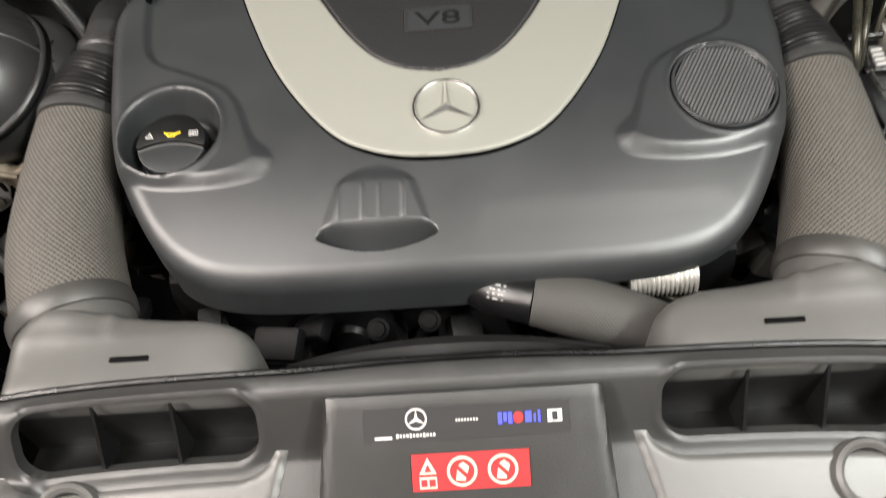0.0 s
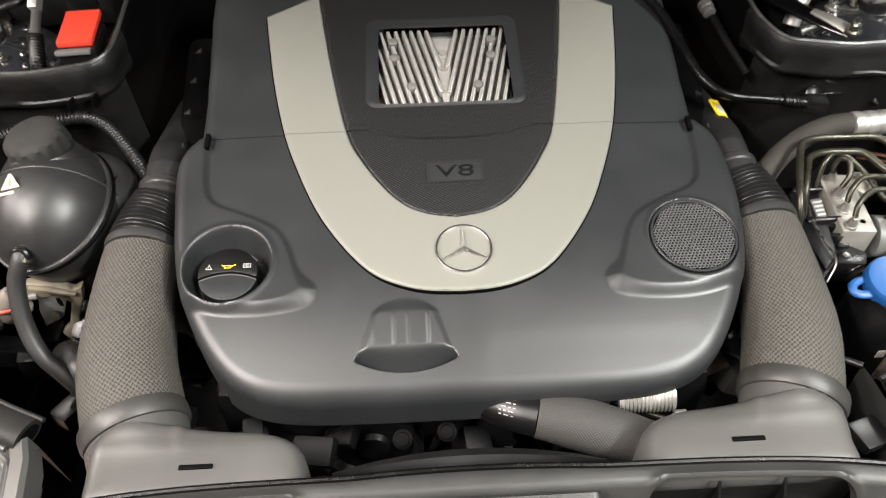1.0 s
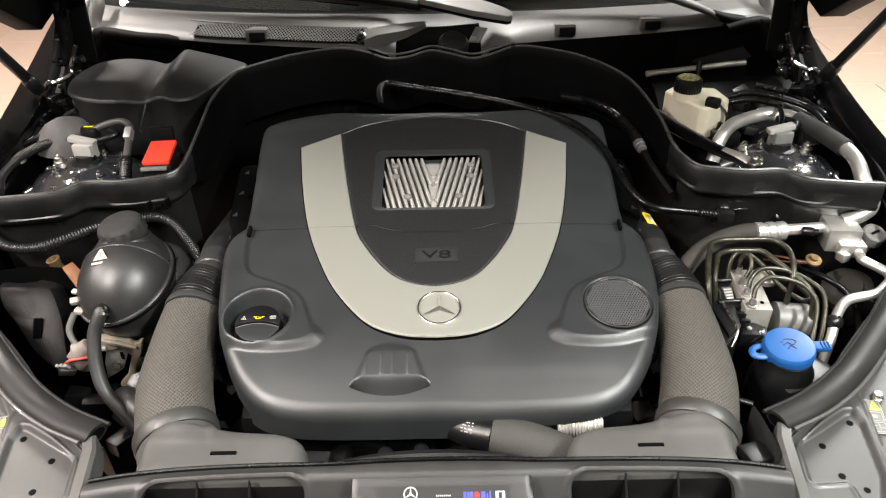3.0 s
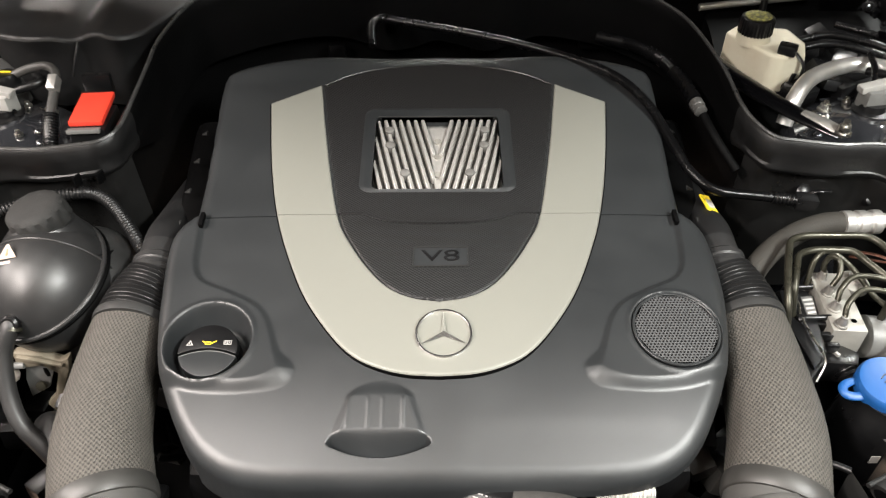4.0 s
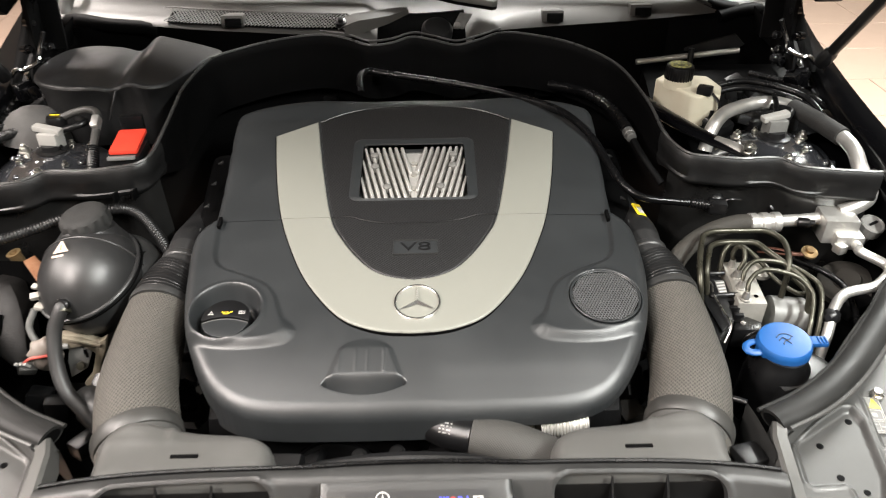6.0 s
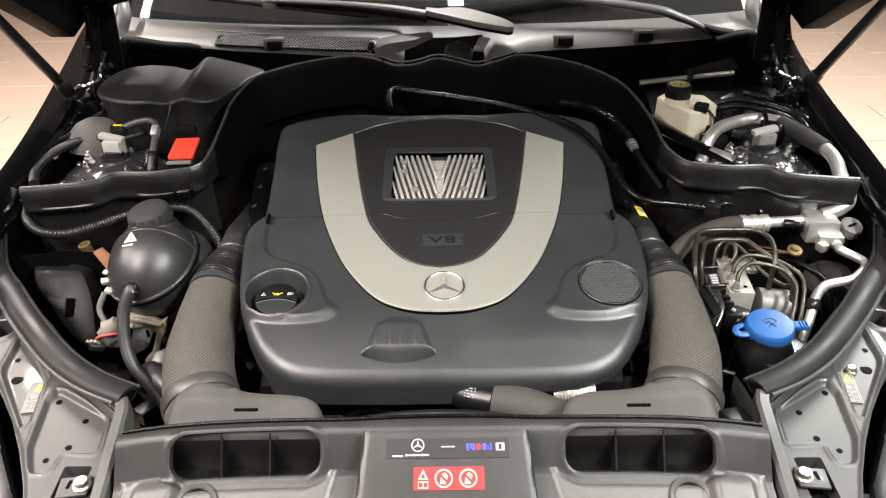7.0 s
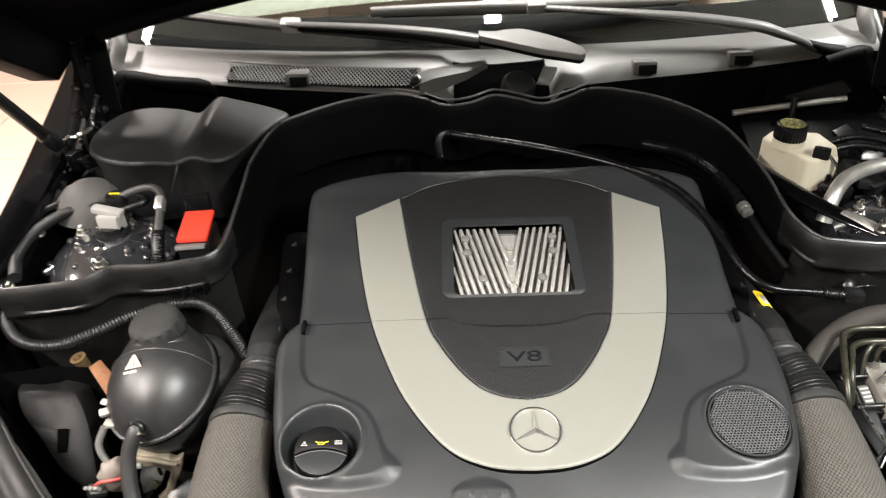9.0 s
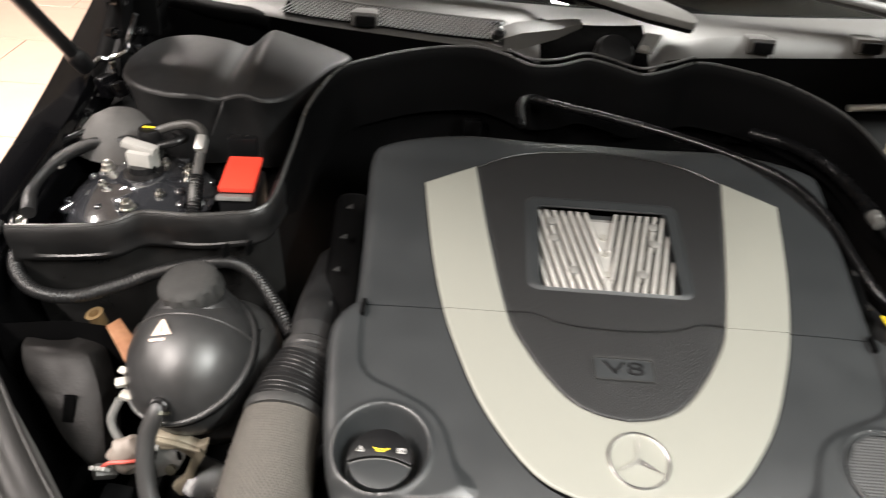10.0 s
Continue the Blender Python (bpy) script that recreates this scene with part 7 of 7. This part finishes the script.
# black sheet laid just above the panel as the recess's shade
part("recess", loft([[(p[0], p[1], p[2] + 0.002) for p in r[1:7]] for r in rows if -0.085 < r[0][0] < 0.115]), VOID, sc, "black sheet for the shade in the wiper drive recess")
part("front_wall", loft([[(r[1][0], r[1][1] + 0.001, r[1][2] - 0.001), (r[1][0], r[1][1] + 0.02, 0.90), (r[1][0], r[1][1] + 0.03, 0.80)] for r in rows]), DULL, sc, "black wall under the scuttle")
mesh_bm = bmesh.new()
for k in range(48):
    for q in (-1, 1):
        x0 = -0.47 + 0.0070 * k
        y0, y1 = scut_front(x0) + 0.006, scut_front(x0) + 0.066
        dx = q * 0.03
        sweep([(x0 - dx / 2, y0, 0.9835), (x0 + dx / 2, y1, 0.9905)], 0.0010, 4, 1, bm=mesh_bm)
# flat black sheet in place of the shade behind the mesh
part("inlet_shadow", loft([[(x, scut_front(x) + 0.005, 0.9808), (x, scut_front(x) + 0.068, 0.9888)] for x in np.linspace(-0.48, -0.135, 14)]), VOID, sc, "black sheet for the shade behind the mesh")
part("inlet_mesh", mesh_bm, SCUTTLE, sc, "grey diamond mesh air inlet")
part("inlet_frame", sweep([(x, scut_front(x) + 0.070, 0.9900) for x in (-0.50, -0.40, -0.30, -0.20, -0.13)], 0.0022, 8), SCUTTLE, sc)
for x in (-0.345, 0.262, 0.437, ):
    y = scut_front(x) + 0.012
    part("bump_stop", prism([(-0.022, -0.014), (0.022, -0.014), (0.018, 0.030), (-0.018, 0.030)], 0, 0.024, 0.006, pose(x, y, 0.976, -10, 0, 0)), SCUTTLE, sc, "grey moulded bump stop holder")
    # black plate added so the holder's front face looks shaded
    part("stop_front_shade", box((x + 0.003, y - 0.0145, 0.989), (0.031, 0.006, 0.017), 0.003, (-10, 0, 0)), DULL, sc, "black plate for the shade on the holder's front")
part("end_seal", sweep([(-0.70, 1.485, 0.965), (-0.66, 1.460, 0.972), (-0.60, 1.440, 0.968), (-0.53, 1.430, 0.965), (-0.50, 1.425, 0.96)], 0.014, 10), DULL, sc)
part("end_seal", sweep([(0.70, 1.485, 0.965), (0.66, 1.460, 0.972), (0.60, 1.440, 0.965)], 0.014, 10), DULL, sc)

part("end_plate", prism([(0.515, 0.902), (0.640, 0.934), (0.662, 0.913), (0.640, 0.898)], -0.003, 0.003, 0.001, Matrix(((1, 0, 0, 0), (0, 0, 1, 1.432), (0, 1, 0, 0), (0, 0, 0, 1)))), LINERD, sc, "dark triangular plate under the scuttle")

screen = thing("windscreen", (0, 1.5, 1.0), "clear windscreen with a dark border", "windscreen")


def glass_pt(x, up):
    g = glass_foot(x)
    return (x * (1 - 0.10 * up), g + 0.9 * up, GZ + GS * 0.9 * up + 0.0)


g_rows = [[glass_pt(x, u) for u in (0, 0.1, 0.3, 0.6, 0.95)] for x in np.linspace(-0.74, 0.74, 25)]
gl = part("glass", loft(g_rows), GLASS, screen)
gl.visible_shadow = False
part("border", loft([[(p[0], p[1] + 0.008, p[2] - 0.004) for p in (glass_pt(x, 0.0), glass_pt(x, 0.04), glass_pt(x, 0.075))] for x in np.linspace(-0.74, 0.74, 25)]), DULL, screen, "black glass border")
for s in (-1, 1):
    part("side_trim", sweep([(s * 0.735, 1.49, 0.968), (s * 0.742, 1.56, 1.00), (s * 0.745, 1.64, 1.035), (s * 0.73, 1.85, 1.15)], [0.005, 0.009, 0.009, 0.010], 12, flat=0.5), SLAM, screen, "grey plastic corner trim")
    part("scuttle_end", sweep([(s * 0.69, 1.49, 0.955), (s * 0.705, 1.50, 0.985), (s * 0.700, 1.525, 1.020), (s * 0.712, 1.56, 1.045), (s * 0.72, 1.60, 1.06)], [0.010, 0.014, 0.016, 0.014, 0.010], 12, flat=0.6), SCUTTLE, screen, "grey curved scuttle end piece")
    part("pillar", loft([[(s * (0.755 + o * k - 0.015 * (1 - k)), y, z + h) for o, h in ((-0.01, 0), (0.04, 0.015), (0.09, -0.02), (0.10, -0.12))] for y, z, k in ((1.56, 0.975, 0.35), (1.7, 1.05, 0.65), (2.0, 1.22, 1.0), (2.4, 1.40, 1.0))]), PAINT, car, "black painted pillar")
dash = thing("dashboard", (0, 1.9, 0.95), "dark dashboard behind the windscreen", "dashboard")
part("top", loft([[(x, y, z) for y, z in ((1.50, 0.975), (1.58, 0.985), (1.645, 0.99))] for x in np.linspace(-0.75, 0.75, 5)]), DULL, dash)
# pad's pale green also carries the reflection on the glass
part("upper_pad", loft([[(x, y - 0.10 * (x / 0.7) ** 2 + 0.03, z) for y, z in ((1.68, 0.988), (1.70, 1.000), (1.85, 1.005), (2.1, 0.98), (2.15, 0.80))] for x in np.linspace(-0.68, 0.68, 13)]), CREAMD, dash, "dashboard pad, paled for the reflection on the glass")
part("cabin", loft([[(x, 2.9, z) for z in (0.3, 0.8, 1.45)] for x in (-0.8, 0, 0.8)]), DULL, dash, "dark cabin behind the dashboard")
part("roof", loft([[(x, y, z) for y, z in ((2.33, 1.40), (2.6, 1.44), (3.3, 1.44), (3.4, 0.9), (3.6, 0.5))] for x in (-0.75, -0.4, 0, 0.4, 0.75)]), PAINT, car, "black painted roof")
for s in (-1, 1):
    part("side", loft([[(s * x, y, z) for x, z in ((0.76, 1.38), (0.86, 0.95), (0.92, 0.6), (0.88, 0.25))] for y in (1.88, 2.4, 3.5)]), PAINT, car, "black painted door side")
    for y in (0.95, 3.3):
        w = part("wheel", lathe([(0.20, -0.10), (0.30, -0.105), (0.325, -0.07), (0.325, 0.07), (0.30, 0.105), (0.20, 0.10)], (s * 0.79, y, 0.326), (1, 0, 0), 40), TYRE, car, "black tyre")
        part("rim", lathe([(0, 0.06), (0.06, 0.065), (0.19, 0.08), (0.20, 0.10), (0.20, -0.10), (0, -0.10)], (s * 0.79, y, 0.326), (s, 0, 0), 30), ALU, w, "silver rim")
part("bumper", loft([[(x, y - 0.16 * (1 - (x / 0.9) ** 2), z) for y, z in ((0.42, 0.70), (0.37, 0.62), (0.36, 0.45), (0.42, 0.22))] for x in np.linspace(-0.86, 0.86, 13)]), PAINT, car, "black painted front bumper")


def wiper(foot):
    return thing("windscreen_wiper", foot, "dark grey windscreen wiper resting at the foot of the glass", "wiper", "windscreen wipers")


w1 = wiper((0.10, 1.39, 1.01))
HEAD = [tuple(q) for q in spline([(0.146, 1.366), (0.156, 1.378), (0.152, 1.398), (0.128, 1.420), (0.088, 1.440), (0.052, 1.450), (0.022, 1.440), (0.000, 1.428), (-0.026, 1.425)], 4)] + [(-0.026, 1.404), (0.02, 1.392), (0.08, 1.374)]
HM = Matrix(((1, 0, 0, 0), (0, 1, 0, 0), (-0.13, 0.10, 1, 1.026 - 0.14), (0, 0, 0, 1)))
part("arm_head", prism(HEAD, 0.009, 0.020, 0.0045, HM, seg=3), BLADEM, w1, "broad grey arm head")
# undersides are extra black parts that carry the shade below head and arm
part("head_underside", prism([(x * 0.985 + 0.001, y + 0.002) for x, y in HEAD], 0.002, 0.0095, 0.003, HM), DULL, w1, "black underside of the head, for its shade")
part("arm", sweep([(-0.024, 1.414, 1.040), (-0.10, 1.434, 1.047), (-0.20, 1.458, 1.051), (-0.35, 1.49, 1.052), (-0.372, 1.497, 1.053)], [0.015, 0.014, 0.012, 0.010, 0.008], 12, flat=0.5), SCUTTLE, w1, "tapering grey arm")
part("arm_underside", sweep([(-0.024, 1.412, 1.031), (-0.10, 1.432, 1.038), (-0.20, 1.456, 1.043), (-0.35, 1.49, 1.046)], [0.011, 0.010, 0.009, 0.008], 10, flat=0.7), DULL, w1, "black underside of the arm, for its shade")
part("spring_wire", sweep([(-0.03, 1.415, 1.042), (-0.07, 1.424, 1.046), (-0.13, 1.44, 1.048)], 0.0025, 6), ZINC, w1)
part("joint", box((-0.366, 1.500, 1.048), (0.036, 0.022, 0.022), 0.004, (20, 0, -8)), GREYC, w1, "grey blade joint")
bl1 = part("blade", sweep([(-0.70, 1.60, 1.060), (-0.55, 1.555, 1.055), (-0.37, 1.512, 1.043), (-0.15, 1.482, 1.025), (-0.06, 1.470, 1.016)], [0.006, 0.009, 0.011, 0.009, 0.006], 10, flat=0.8), SCUTTLE, w1, "long grey aero blade")
part("rubber_lip", sweep([(-0.69, 1.607, 1.052), (-0.55, 1.562, 1.046), (-0.37, 1.520, 1.034), (-0.15, 1.490, 1.016)], 0.004, 6), DULL, bl1)
w2 = wiper((0.60, 1.45, 0.98))
part("arm_head", sweep([(0.645, 1.466, 0.978), (0.61, 1.462, 0.982), (0.575, 1.459, 0.994)], [0.014, 0.018, 0.013], 14, flat=0.6), DULL, w2)
part("arm", sweep([(0.590, 1.458, 0.986), (0.555, 1.459, 1.003), (0.515, 1.459, 1.018), (0.472, 1.460, 1.031), (0.36, 1.478, 1.044), (0.24, 1.495, 1.052), (0.10, 1.520, 1.058)], [0.012, 0.015, 0.018, 0.019, 0.017, 0.013, 0.010], 10, flat=0.5), SCUTTLE, w2, "grey cranked arm")
part("joint", box((0.085, 1.526, 1.060), (0.036, 0.022, 0.022), 0.004, (25, 0, 4)), GREYC, w2, "grey blade joint")
bl2 = part("blade", sweep([(-0.22, 1.525, 1.060), (-0.05, 1.528, 1.060), (0.085, 1.535, 1.056), (0.25, 1.552, 1.052), (0.38, 1.572, 1.050)], [0.011, 0.014, 0.015, 0.013, 0.009], 12, flat=0.8), BLADEM, w2, "long pale grey aero blade")
part("rubber_lip", sweep([(-0.20, 1.532, 1.050), (0.08, 1.542, 1.046), (0.36, 1.578, 1.041)], 0.004, 6), DULL, bl2)
cw = thing("wiper_drive", (0.05, 1.36, 0.95), "grey wiper spindle and bracket in the scuttle recess", "wiper drive")
part("bracket", loft([[(-0.142, 1.345, 0.982), (-0.150, 1.372, 0.988)], [(-0.130, 1.342, 0.990), (-0.132, 1.376, 0.996)], [(-0.105, 1.346, 0.998), (-0.112, 1.382, 1.002)], [(-0.05, 1.366, 1.000), (-0.055, 1.392, 1.006)], [(-0.012, 1.390, 1.004), (-0.015, 1.398, 1.008)]]), SCUTTLE, cw, "bent grey drive bracket")
part("bracket_edge", loft([[(-0.130, 1.342, 0.990), (-0.130, 1.343, 0.970)], [(-0.105, 1.346, 0.998), (-0.105, 1.347, 0.972)], [(-0.05, 1.366, 1.000), (-0.05, 1.367, 0.985)], [(-0.012, 1.390, 1.004), (-0.012, 1.391, 0.996)]]), SCUTTLE, cw)
part("bracket_bolt", lathe([(0.010, -0.006), (0.010, 0.004), (0.006, 0.005), (0.005, 0.010), (0, 0.011)], (-0.137, 1.355, 0.992), (0, -0.4, 1), 16), PLASTIC, cw)
part("drive_hub", lathe([(0.030, -0.02), (0.030, 0.0), (0.024, 0.008), (0.010, 0.010), (0, 0.010)], (0.042, 1.372, 0.972), (0.1, -0.5, 1), 30), LINERD, cw, "dark round wiper drive hub")
part("link", prism([(-0.013, -0.020), (0.010, -0.022), (0.015, 0.018), (-0.010, 0.022)], -0.002, 0.002, 0.001, pose(0.088, 1.362, 0.990, 24, -8, -24)), SOCKET, cw, "grey steel link plate")
part("link_bolt", lathe([(0.0065, 0), (0.0065, 0.004), (0.004, 0.005), (0, 0.005)], (0.079, 1.347, 0.985), (0, -0.4, 1), 14), RODM, cw)

# ---- open bonnet and its gas struts ----
bonnet = thing("bonnet", (0, 1.40, 1.08), "open black bonnet seen from below", "bonnet")


def bonnet_pt(x, u, off=0.0):
    """u metres up the open bonnet from its rear edge."""
    k = abs(x) / 0.74
    y0 = 1.46 - 0.07 * k**2
    z0 = 1.158 - 0.105 * k**1.7
    return (x * (1 - 0.05 * u), y0 - 0.80 * u + off * 0.58, z0 + 0.58 * u + off * 0.80)


xs = np.linspace(-0.74, 0.74, 31)
skin = [[bonnet_pt(x, u) for u in (0.0, 0.02, 0.05, 0.08, 0.2, 0.5, 1.0)] for x in xs]
skin2 = [[bonnet_pt(x, u, 0.03) for u in (1.0, 0.5, 0.2, 0.05, -0.005)] for x in xs]
part("inner_panel", loft([r for r in skin if abs(r[0][0]) < 0.60]), DULL, bonnet, "dark bonnet lining")
for s in (-1, 1):
    part("inner_edge", loft([[bonnet_pt(s * x, u, -0.004) for u in (0.03, 0.1, 0.3, 0.6, 1.0)] for x in (0.58, 0.63, 0.68, 0.735)]), DULL, bonnet, "black painted inner edge")
part("outer_skin", loft([b + [a[0]] for a, b in zip(skin, skin2)]), PAINT, bonnet, "glossy black outer skin")
part("rear_bead", sweep([bonnet_pt(x, 0.05, -0.012) for x in np.linspace(-0.66, 0.66, 12)], 0.014, 8, 3), DULL, bonnet, "black folded stiffening bead")
for s in (-1, 1):
    part("side_flange", prism([(1.325, 1.024), (1.42, 1.045), (1.10, 1.33), (0.65, 1.55), (0.65, 1.45)], -0.025, 0.025, 0.006, Matrix(((0, 0, s * 1, s * 0.752), (1, 0, 0, 0), (0, 1, 0, 0), (0, 0, 0, 1)))), DULL, bonnet, "black bonnet corner")
    gs = thing("gas_strut", (s * 0.755, 1.285, 0.93), "black gas strut holding the bonnet open", "gas strut", "bonnet gas struts")
    p0, p1 = Vector((s * 0.755, 1.288, 0.930)), Vector((s * 0.815, 1.13, 1.20))
    dirv = p1 - p0
    part("rod", lathe([(0.0105, 0), (0.0105, dirv.length * 2.0), (0, dirv.length * 2.0)], p0, dirv, 14), PLASTIC, gs)
    part("ball_joint", lathe([(0.013, -0.012), (0.014, 0.0), (0.013, 0.02), (0.0105, 0.024)], p0, dirv, 16), PLASTIC, gs)


# ---- floor tiles ----
def tiles():
    w, h, g = 0.90, 0.45, 0.005
    shared = {}
    rest = []
    for j in range(-15, 19):
        for i in range(-8, 9):
            x, y = (i + 0.5 * (j % 2)) * w, 0.6 + j * h
            if abs(x) > 6.6 or not -5.8 < y < 8.8:
                continue
            if abs(x) > 4.1 or y < -0.4 or y > 7.5:
                rest.append((x, y))
                continue
            if "m" not in shared:
                ob = finish("tile", box((0, 0, -0.002), (w - g, h - g, 0.012), 0.0015, seg=1), TILE)
                shared["m"] = ob.data
            else:
                ob = new("tile", shared["m"])
            ob.location = (x, y, 0)
            ob.parent = floor
    far = bmesh.new()
    for x, y in rest:
        vs = [far.verts.new((x + a * (w - g) / 2, y + b * (h - g) / 2, 0.004)) for a, b in ((-1, -1), (1, -1), (1, 1), (-1, 1))]
        far.faces.new(vs)
    ob = part("tile_field", far, TILE, floor)
    tagged(ob, kind="stuff")


tiles()
